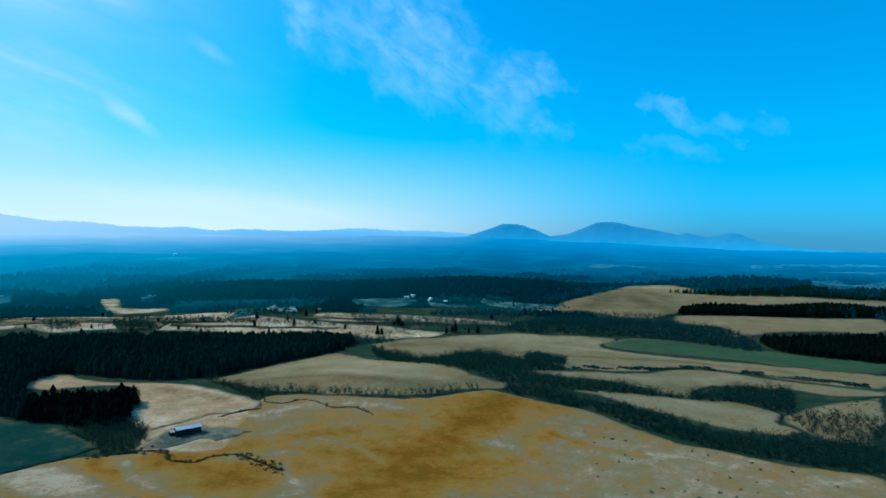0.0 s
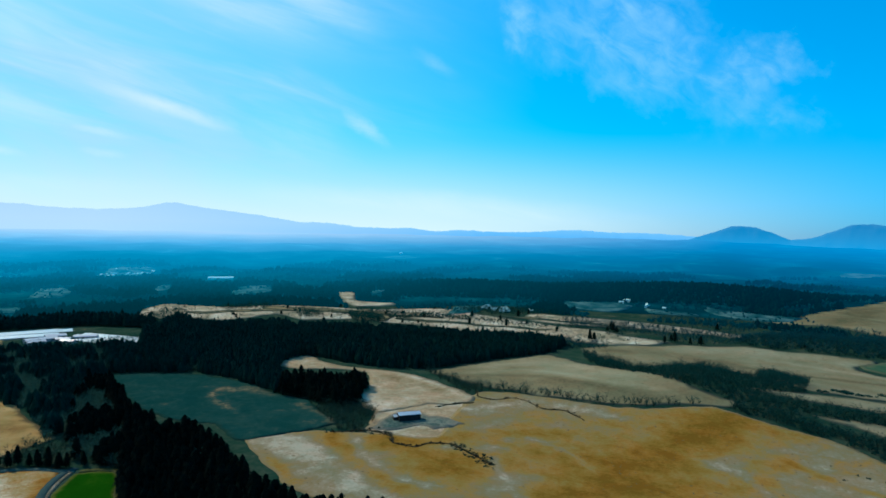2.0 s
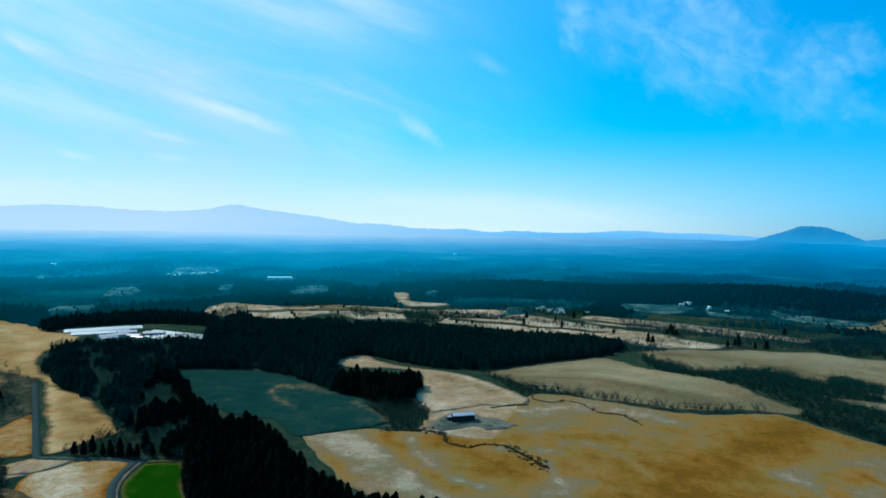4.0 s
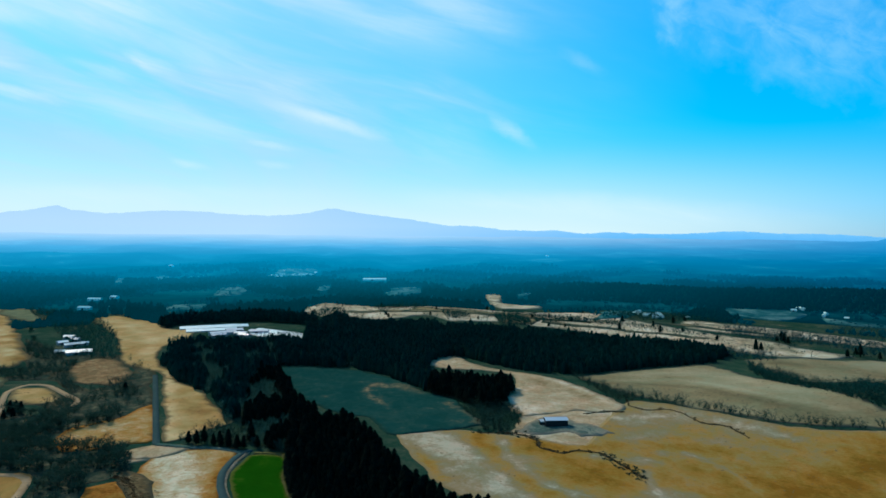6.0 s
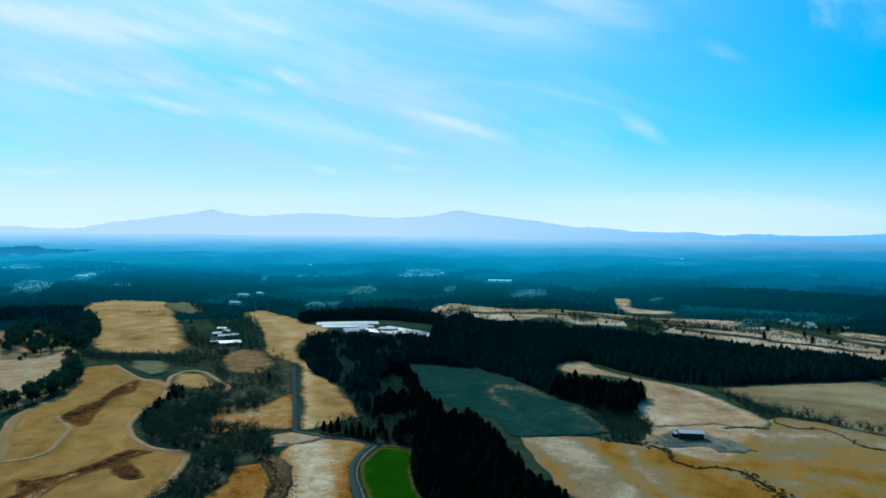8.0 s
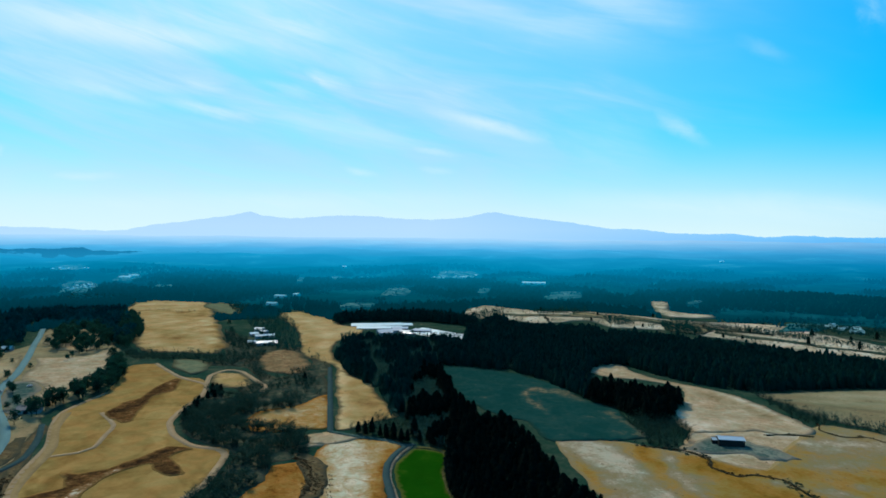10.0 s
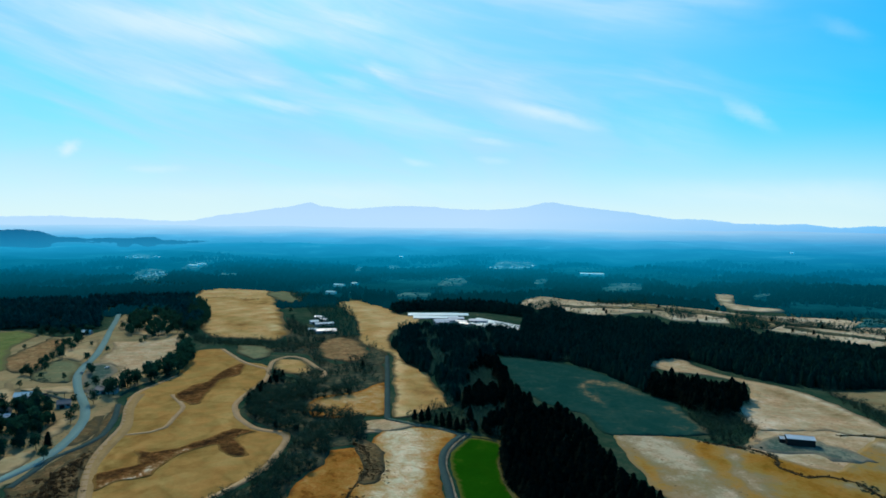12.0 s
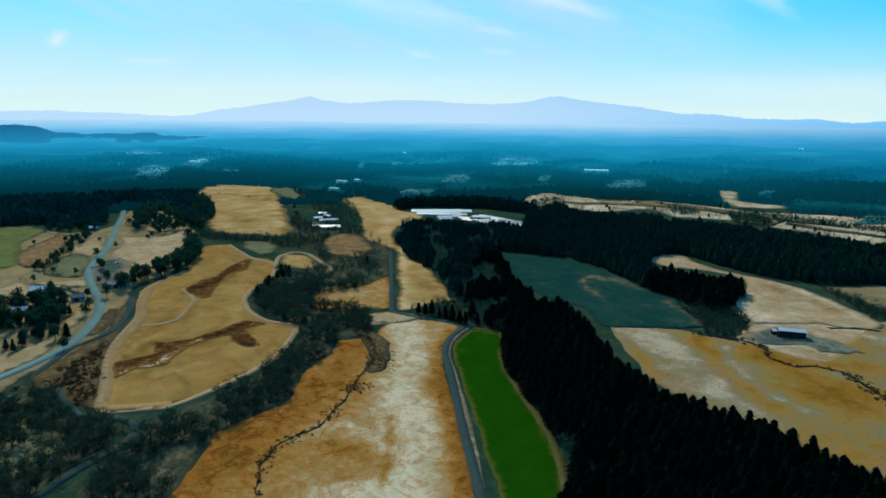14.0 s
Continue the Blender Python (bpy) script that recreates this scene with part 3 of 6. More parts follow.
LINES = {
    "main_road": [(-1104, 194), (-971, 164), (-887, 143), (-808, 125), (-722, 103), (-669, 85), (-629, 75), (-580, 70), (-531, 68), (-496, 63), (-459, 51), (-428, 35), (-409, 16), (-397, 0), (-386, -15)],
    "side_road": [(-521, 89), (-484, 80), (-450, 67), (-434, 52), (-425, 38), (-407, 26), (-390, 15)],
    "lane": [(-139, 127), (-160, 141), (-181, 154), (-215, 175), (-254, 200), (-284, 218), (-299, 231), (-309, 245), (-315, 258), (-315, 265)],
    "upper_lane": [(-556, 352), (-445, 282), (-372, 236)],
    "link_lane": [(-372, 236), (-352, 245), (-332, 256), (-316, 259)],
    "drive": [(-362, 22), (-337, 25), (-322, 28), (-311, 40), (-299, 47), (-287, 45), (-278, 35), (-272, 23), (-259, 5)],
    "field_track": [(-313, 51), (-307, 65), (-312, 83), (-322, 107), (-337, 132), (-355, 147), (-374, 161), (-387, 162), (-405, 152), (-435, 151), (-466, 159), (-490, 175), (-525, 205), (-567, 226), (-596, 222), (-620, 219), (-690, 222)],
    "loop_track": [(-567, 226), (-603, 245), (-616, 267), (-599, 275), (-552, 268), (-524, 263), (-507, 251)],
    "inner_track": [(-443, 80), (-439, 94), (-443, 104), (-465, 116), (-486, 127), (-527, 129)],
    "barn_ditch": [(-146, 504), (-139, 490), (-125, 485), (-113, 493), (-98, 487), (-83, 473), (-65, 472), (-50, 457)],
    "yard_ditch": [(-211, 370), (-200, 376), (-189, 382), (-172, 383), (-162, 369), (-148, 367), (-138, 377), (-125, 380), (-109, 371), (-95, 359)],
    "creek": [(-211, 73), (-230, 81), (-242, 93), (-247, 112), (-249, 118), (-264, 137), (-285, 160), (-308, 184), (-329, 192), (-342, 192)],
    "paddock_edge": [(-306, 65), (-312, 51), (-321, 36), (-347, 42), (-396, 52), (-424, 62), (-466, 82), (-511, 93), (-549, 108), (-591, 149)],
    "low_ditch": [(-162, 454), (-155, 463), (-147, 469), (-138, 473)],
    "barn_brook": [(-181, 382), (-166, 377), (-161, 367), (-146, 367), (-140, 377), (-127, 380), (-113, 373), (-100, 364), (-92, 358)],
    "west_lane": [(-597, 35), (-578, 49), (-557, 58), (-552, 65)],
    "verge": [(-138, 128), (-160, 141), (-180, 155), (-214, 177), (-253, 201), (-282, 218), (-297, 231), (-307, 246), (-314, 261)],
    "bank_path": [(-259, 5), (-272, 13), (-277, 24), (-283, 39), (-290, 46)],
    "green_margin": [(-120, 150), (-140, 167), (-161, 185), (-181, 199), (-207, 212), (-241, 230), (-265, 247), (-281, 265), (-295, 271), (-309, 262)],
    "rim": [(-309, 66), (-316, 51), (-324, 38), (-346, 43), (-393, 53), (-420, 64), (-459, 83), (-506, 94), (-544, 109)],
}
WOODS = {
    "belt_wood": [(-289, 272), (-265, 248), (-240, 231), (-205, 214), (-176, 199), (-147, 177), (-120, 150), (-35, 265), (-55, 267), (-68, 268), (-91, 264), (-118, 263), (-149, 264), (-182, 269), (-211, 281), (-244, 307), (-285, 330), (-325, 336), (-380, 364), (-453, 417), (-474, 408), (-408, 339), (-333, 277)],
    "main_wood": [(-608, 395), (-657, 436), (-657, 476), (-610, 524), (-547, 575), (-628, 695), (-572, 716), (-512, 753), (-464, 746), (-371, 788), (-362, 791), (-244, 805), (-117, 791), (-124, 725), (-172, 668), (-219, 584), (-278, 573), (-360, 596), (-375, 569), (-370, 548), (-306, 449), (-344, 468), (-417, 490), (-497, 456), (-474, 408), (-408, 339), (-368, 289), (-404, 311), (-459, 339), (-524, 354)],
    "clump_wood": [(-297, 441), (-268, 440), (-252, 427), (-229, 423), (-225, 440), (-237, 472), (-240, 491), (-246, 497), (-276, 486), (-317, 481), (-313, 465)],
    "ridge_wood": [(413, 1087), (505, 1185), (605, 1170), (752, 1202), (820, 1146), (806, 1082), (608, 1081), (458, 1075)],
    "slope_wood": [(420, 818), (466, 826), (608, 814), (512, 685), (453, 711), (414, 747)],
    "far_wood": [(-560, 1235), (-265, 1250), (-96, 1277), (79, 1291), (240, 1316), (320, 1400), (400, 1560), (100, 1640), (-300, 1640), (-560, 1500)],
    "mixed_wood": [(-674, 433), (-690, 500), (-622, 544), (-520, 475), (-409, 376), (-316, 301), (-280, 268), (-330, 262), (-390, 300), (-487, 339)],
    "west_wood": [(-1399, -27), (-1467, 42), (-1618, 150), (-1437, 286), (-1270, 349), (-1071, 297), (-886, 261), (-830, 221), (-1022, 241), (-1039, 188), (-923, 148), (-910, 97), (-970, 59), (-989, -24)],
    "pine_row": [(-543, 80), (-560, 102), (-569, 125), (-610, 163), (-672, 186), (-755, 197), (-655, 161), (-611, 125), (-584, 100)],
    "grove": [(-539, -20), (-553, 6), (-543, 23), (-568, 40), (-557, 58), (-513, 56), (-485, 39), (-470, 21), (-470, 3), (-473, -20)],
    "hedge_far": [(501, 1375), (628, 1345), (744, 1368), (831, 1400), (897, 1385), (1049, 1478), (1180, 1640), (1160, 1560), (991, 1330), (794, 1303), (622, 1318)],
    "yard_pines": [(-527, 6), (-528, 25), (-542, 48), (-533, 62), (-466, 52), (-440, 35), (-431, 19), (-428, 3)],
    "works_back": [(-842, 538), (-872, 591), (-814, 692), (-710, 712), (-644, 663), (-692, 662), (-752, 640), (-821, 573), (-808, 532)],
    "works_wood": [(-618, 619), (-678, 742), (-628, 713), (-547, 575), (-572, 564)],
}
THICKETS = {
    "stream_wood": [(-298, 63), (-306, 87), (-318, 112), (-326, 131), (-355, 153), (-375, 166), (-419, 158), (-462, 164), (-496, 186), (-539, 216), (-506, 223), (-473, 240), (-440, 249), (-446, 209), (-424, 196), (-403, 209), (-379, 219), (-342, 200), (-345, 177), (-323, 162), (-318, 147), (-304, 131), (-284, 119), (-273, 89), (-268, 73), (-257, 66), (-231, 44), (-250, 17), (-274, 40), (-292, 48)],
    "house_wood": [(-848, 365), (-752, 355), (-674, 336), (-603, 295), (-554, 288), (-556, 322), (-520, 326), (-459, 287), (-443, 251), (-473, 240), (-505, 231), (-542, 240), (-550, 271), (-621, 285), (-641, 268), (-667, 255), (-680, 295)],
    "west_thicket": [(-390, -15), (-388, 0), (-363, 22), (-325, 26), (-302, 46), (-275, 24), (-259, 5), (-265, -15)],
    "brook_wood": [(47, 499), (57, 507), (82, 499), (119, 483), (158, 466), (187, 434), (218, 419), (255, 416), (288, 399), (268, 356), (257, 355), (227, 370), (201, 384), (174, 403), (145, 429), (114, 464), (75, 484)],
    "vale_wood": [(-85, 733), (-51, 682), (-12, 600), (41, 662), (65, 606), (112, 559), (78, 540), (105, 527), (153, 526), (195, 510), (276, 560), (313, 552), (271, 478), (251, 500), (193, 503), (146, 502), (101, 503), (64, 505), (38, 526), (-1, 564), (-52, 616)],
    "tree_line": [(-153, 515), (-83, 499), (-27, 488), (31, 498), (32, 505), (-28, 494), (-84, 509), (-155, 527)],
    "valley_wood": [(95, 886), (205, 1035), (318, 950), (396, 890), (413, 827), (386, 751), (307, 806), (165, 833), (106, 841)],
    "barn_trees": [(-249, 418), (-220, 438), (-200, 423), (-191, 391), (-201, 374), (-220, 391)],
    "lane_trees": [(-367, 246), (-367, 291), (-317, 267), (-332, 261), (-355, 250)],
    "field_hedge": [(-768, 217), (-728, 245), (-685, 294), (-667, 286), (-703, 236), (-734, 207)],
    "rough_scrub": [(266, 470), (309, 483), (332, 460), (292, 404), (269, 420), (256, 436)],
    "hamlet_trees": [(-1133, 315), (-1287, 376), (-1395, 396), (-1497, 299), (-1231, 229), (-1057, 249)],
    "headland_trees": [(-218, 573), (-155, 527), (-139, 503), (-156, 500), (-178, 524), (-201, 549)],
    "mid_scrub": [(-106, 819), (-58, 778), (-98, 758), (-119, 806)],
    "rough_bushes": [(-343, 194), (-315, 199), (-279, 178), (-268, 156), (-265, 140), (-276, 142), (-290, 163), (-317, 183)],
    "creek_bushes": [(-213, 70), (-232, 78), (-246, 92), (-252, 111), (-267, 134), (-287, 156), (-312, 182), (-345, 191), (-344, 197), (-305, 188), (-274, 160), (-258, 137), (-243, 119), (-239, 107), (-237, 94), (-224, 82), (-209, 75)],
    "brook_bushes": [(-129, 386), (-111, 380), (-94, 366), (-89, 352), (-97, 354), (-114, 366), (-125, 375)],
    "yard_bushes": [(-197, 392), (-170, 386), (-165, 376), (-190, 376), (-212, 368), (-219, 374)],
    "slope_bushes": [(91, 451), (124, 424), (170, 396), (207, 364), (249, 343), (237, 327), (98, 332), (82, 371)],
    "east_dots": [(261, 476), (316, 516), (380, 528), (292, 404), (265, 414), (254, 449)],
    "road_hedge": [(-651, 40), (-631, 72), (-618, 70), (-632, 38)],
    "lane_hedge": [(-603, 31), (-574, 56), (-566, 55), (-595, 31)],
    "brown_hedge": [(-664, 36), (-697, 57), (-817, 88), (-918, 120), (-889, 123), (-755, 84), (-668, 56), (-643, 36)],
    "farm_hedge": [(-972, 65), (-942, 101), (-915, 123), (-868, 86), (-908, 66)],
    "road_line": [(-722, 103), (-827, 131), (-970, 166), (-965, 172), (-801, 133), (-703, 105)],
    "edge_scrub": [(-406, 27), (-421, 53), (-322, 37), (-352, 24)],
    "verge_trees": [(-645, 79), (-653, 89), (-583, 83), (-546, 75), (-560, 69)],
    "far_row_a": [(-566, 874), (-539, 886), (-498, 854), (-509, 816)],
    "far_row_b": [(-476, 897), (-445, 921), (-401, 882), (-432, 848)],
    "far_row_c": [(-481, 907), (-435, 913), (-392, 855), (-438, 840)],
    "far_row_d": [(-485, 963), (-315, 952), (-184, 907), (-117, 905), (-181, 892), (-308, 931), (-469, 932)],
    "far_row_e": [(-703, 877), (-655, 956), (-612, 895), (-670, 837)],
    "far_row_f": [(-412, 919), (-350, 952), (-285, 934), (-278, 914), (-341, 927), (-399, 893)],
    "far_row_g": [(-144, 972), (-20, 970), (96, 898), (90, 838), (14, 844), (-18, 878), (-117, 905)],
    "far_row_h": [(-333, 1038), (-217, 1071), (-134, 1028), (-200, 988), (-277, 974)],
    "far_row_i": [(18, 1142), (166, 1091), (101, 946), (69, 979), (-21, 1025)],
    "hill_scrub": [(232, 1118), (308, 1066), (396, 1067), (348, 959), (242, 993)],
    "vale_row": [(116, 580), (252, 659), (321, 640), (413, 575), (404, 562), (313, 624), (244, 637), (112, 562)],
    "vale_dots": [(95, 658), (125, 625), (108, 570), (80, 588)],
    "golden_wood": [(-1136, 308), (-1129, 324), (-1009, 301), (-898, 271), (-836, 242), (-792, 219), (-847, 226)],
    "road_pines": [(-1006, 178), (-1002, 205), (-1009, 237), (-869, 228), (-803, 204), (-778, 174), (-849, 172), (-845, 152)],
    "works_scrub": [(-1173, 513), (-1010, 528), (-887, 490), (-737, 420), (-669, 380), (-686, 358), (-752, 371), (-934, 435)],
    "farm_scrub": [(-627, 288), (-666, 317), (-727, 359), (-735, 384), (-676, 384), (-573, 361), (-520, 326), (-556, 322), (-606, 359), (-693, 361), (-640, 313)],
    "works_hedge": [(-709, 475), (-639, 549), (-618, 609), (-592, 578), (-607, 521), (-675, 452)],
    "works_copse": [(-733, 712), (-761, 832), (-684, 771), (-644, 651)],
}
LONE_TREES = {
    "near": [(-528, 216), (-530, 221), (-520, 220), (-514, 212), (-514, 206), (-496, 192), (-485, 184), (-351, 251), (-350, 256), (-342, 257), (-337, 259), (-332, 261), (-358, 250), (-325, 262), (-321, 264), (-341, 261), (-336, 264), (-464, 169), (-470, 175), (-481, 185), (-489, 192), (-445, 37), (-315, 270), (-314, 277), (-223, 280), (-571, 102), (-514, 298)],
    "far": [(-69, 890), (-61, 890), (-65, 900), (-56, 880), (6, 830), (14, 844), (18, 837), (-232, 929), (-283, 949), (-211, 960), (-80, 821), (-85, 818), (36, 831), (48, 831), (-200, 988), (77, 964), (-213, 891), (-271, 895)],
    "pines": [(-696, 92), (-643, 88), (-581, 76), (-533, 74), (-540, 62), (-583, 83), (-490, 54), (-446, 31), (-732, 115), (-910, 164), (-830, 157), (-868, 176), (-794, 172), (-849, 198), (-982, 196), (-510, 59), (-654, 87), (-633, 87), (-570, 87), (-548, 87), (-568, 106), (-763, 154), (-775, 161), (-792, 174), (-839, 196), (-862, 216), (-909, 236), (-930, 253), (-613, 32), (-655, 42), (-498, 42), (-481, 35), (-457, 20), (-450, 14), (-478, 9), (-520, 8), (-423, 33), (-885, 158), (-916, 171), (-872, 172), (-939, 181), (-809, 47), (-804, 77), (-778, 107), (-624, 65), (-638, 49), (-833, 184), (-809, 195), (-723, 188), (-691, 182)],
    "field_pines": [(-860, 239), (-829, 235), (-962, 262), (-1124, 334), (-936, 272), (-902, 266), (-935, 281), (-783, 219), (-817, 225), (-851, 251), (-886, 387), (-822, 362), (-763, 334), (-725, 323)],
}
CLEARINGS = [
    [(-2351, 423), (-2444, 456), (-2496, 483), (-2458, 539), (-2372, 537), (-2309, 490)],
    [(-1953, 507), (-2022, 537), (-2094, 569), (-2073, 609), (-1968, 591), (-1863, 536)],
    [(-1593, 301), (-1841, 362), (-1981, 404), (-1961, 455), (-1708, 410), (-1529, 343)],
    [(-1577, 498), (-1607, 516), (-1634, 533), (-1608, 556), (-1567, 551), (-1544, 526)],
    [(-1542, 864), (-1629, 918), (-1773, 1005), (-1772, 1024), (-1649, 958), (-1538, 884)],
    [(-1635, 1033), (-1698, 1081), (-1779, 1141), (-1765, 1162), (-1662, 1101), (-1616, 1056)],
    [(-1108, 827), (-1165, 884), (-1245, 960), (-1217, 997), (-1131, 942), (-1083, 873)],
    [(-1001, 643), (-1023, 672), (-1043, 702), (-1018, 745), (-982, 735), (-970, 694)],
    [(-1447, 1273), (-1523, 1373), (-1594, 1472), (-1601, 1618), (-1476, 1530), (-1372, 1353)],
    [(-1025, 1051), (-1066, 1100), (-1113, 1156), (-1101, 1172), (-1048, 1122), (-1011, 1069)],
    [(-850, 1069), (-891, 1145), (-938, 1231), (-904, 1283), (-831, 1207), (-802, 1115)],
    [(-600, 1221), (-612, 1258), (-623, 1295), (-602, 1304), (-582, 1275), (-578, 1237)],
    [(-333, 964), (-337, 1008), (-351, 1083), (-318, 1117), (-288, 1050), (-291, 987)],
    [(1048, 1780), (1229, 1938), (1123, 1721), (1316, 1861), (1271, 1710), (950, 1456), (857, 1433)],
    [(78, 1266), (187, 1229), (240, 1215), (165, 1148), (96, 1206)],
    [(-26, 1227), (52, 1201), (61, 1163), (-14, 1180)],
    [(1318, 2606), (1407, 2550), (1373, 2488), (1258, 2533)],
    [(1404, 2590), (1830, 2810), (1964, 2712), (1586, 2505)],
    [(1401, 2311), (1609, 2339), (1632, 2252), (1447, 2221)],
    [(576, 2466), (791, 2587), (839, 2519), (625, 2396)],
]
# patches of paler (+) or richer (-) growth: x, y, radius, shift
TONES = {
    "hill_field": [(-224, 339, 45, 0.2), (-215, 355, 30, 0.1), (-80, 338, 14, 0.9), (-97, 352, 8, 0.7), (-169, 336, 15, 0.5), (30, 479, 50, -0.35), (-28, 385, 40, -0.45), (-6, 361, 35, -0.5), (-57, 392, 30, -0.2), (-113, 351, 25, -0.5), (-179, 355, 20, -0.35), (80, 397, 50, 0.15), (143, 370, 80, 0.32), (60, 325, 60, 0.22), (180, 325, 80, 0.38), (10, 310, 40, 0.2), (110, 345, 18, -0.35), (60, 365, 14, -0.3), (170, 352, 16, -0.3), (-101, 477, 25, 0.4), (-124, 452, 25, 0.35), (-63, 486, 30, 0.2), (-235, 343, 25, 0.4), (-212, 322, 25, 0.3), (-178, 359, 10, 0.5), (-159, 342, 10, 0.5), (-198, 356, 18, -0.5), (-151, 374, 25, -0.3)],
    "rough_field": [(-327, 223, 22, 0.6), (-284, 200, 20, 0.5), (-255, 174, 16, 0.6), (-236, 158, 18, 0.7), (-212, 145, 16, 0.7), (-194, 130, 18, 0.7), (-175, 122, 18, 0.7), (-191, 107, 14, 0.5), (-193, 98, 12, 0.5), (-242, 71, 15, -0.35), (-262, 91, 15, -0.25), (-284, 133, 20, -0.2), (-198, 124, 6, -0.4), (-209, 165, 6, -0.5), (-239, 185, 6, -0.4), (-223, 114, 15, -0.15), (-226, 138, 12, 0.4), (-173, 137, 10, -0.1)],
    "head_field": [(-223, 452, 15, 0.5), (-202, 435, 15, 0.5), (-323, 565, 20, -0.2), (-191, 508, 25, -0.15), (-219, 525, 20, 0.1)],
    "long_field": [(-395, 292, 20, -0.3), (-432, 301, 20, -0.2), (-394, 264, 14, -0.3), (-780, 492, 60, 0.2)],
    "orange_patch": [(-427, 242, 12, 0.5), (-423, 219, 10, -0.2), (-406, 245, 10, -0.2)],
    "paddock": [(-335, 72, 40, -0.2), (-361, 118, 20, 0.2), (-455, 101, 30, -0.2), (-528, 165, 30, 0.1), (-375, 160, 8, 0.5)],
    "east_field": [(87, 807, 60, 0.3), (314, 663, 60, 0.1), (125, 625, 40, 0.25)],
    "far_band": [(-283, 933, 60, 0.4), (-436, 992, 80, 0.3), (-711, 798, 60, 0.2), (-100, 860, 60, -0.5), (-350, 880, 50, -0.4), (-560, 900, 60, -0.4), (-200, 900, 40, 0.5), (-480, 870, 40, 0.5)],
    "dark_field": [(-349, 422, 7, 0.9), (-331, 407, 7, 0.8), (-316, 401, 7, 0.7), (-358, 445, 7, 0.7), (-328, 447, 12, 0.7), (-309, 445, 12, 0.6), (-343, 446, 8, 0.5), (-257, 408, 14, 0.4), (-219, 391, 14, 0.6), (-359, 409, 25, -0.3)],
    "green_field": [(-284, 230, 4, 0.8), (-237, 199, 4, 0.8), (-201, 176, 4, 0.8), (-176, 160, 4, 0.8), (-298, 263, 4, 0.6), (-255, 239, 4, 0.7), (-205, 213, 4, 0.7), (-176, 196, 4, 0.7)],
    "gully_long": [(-380, 80, 6, 0.9), (-382, 93, 5, 0.9), (-362, 63, 7, 0.8), (-391, 103, 4, 0.8), (-361, 56, 5, 0.6), (-383, 121, 8, -0.5), (-367, 126, 6, -0.5)],
    "gully_short": [(-520, 137, 8, -0.5), (-593, 198, 8, 0.3), (-534, 158, 8, -0.3)],
    "mid_field": [(-108, 650, 60, 0.3), (-41, 552, 50, 0.2), (-146, 568, 40, -0.3), (9, 525, 40, -0.2)],
    "east_hill": [(385, 1332, 80, -0.4), (288, 1183, 60, -0.6), (486, 1454, 60, 0.2), (367, 1067, 60, -0.5), (732, 1302, 100, 0.3)],
}
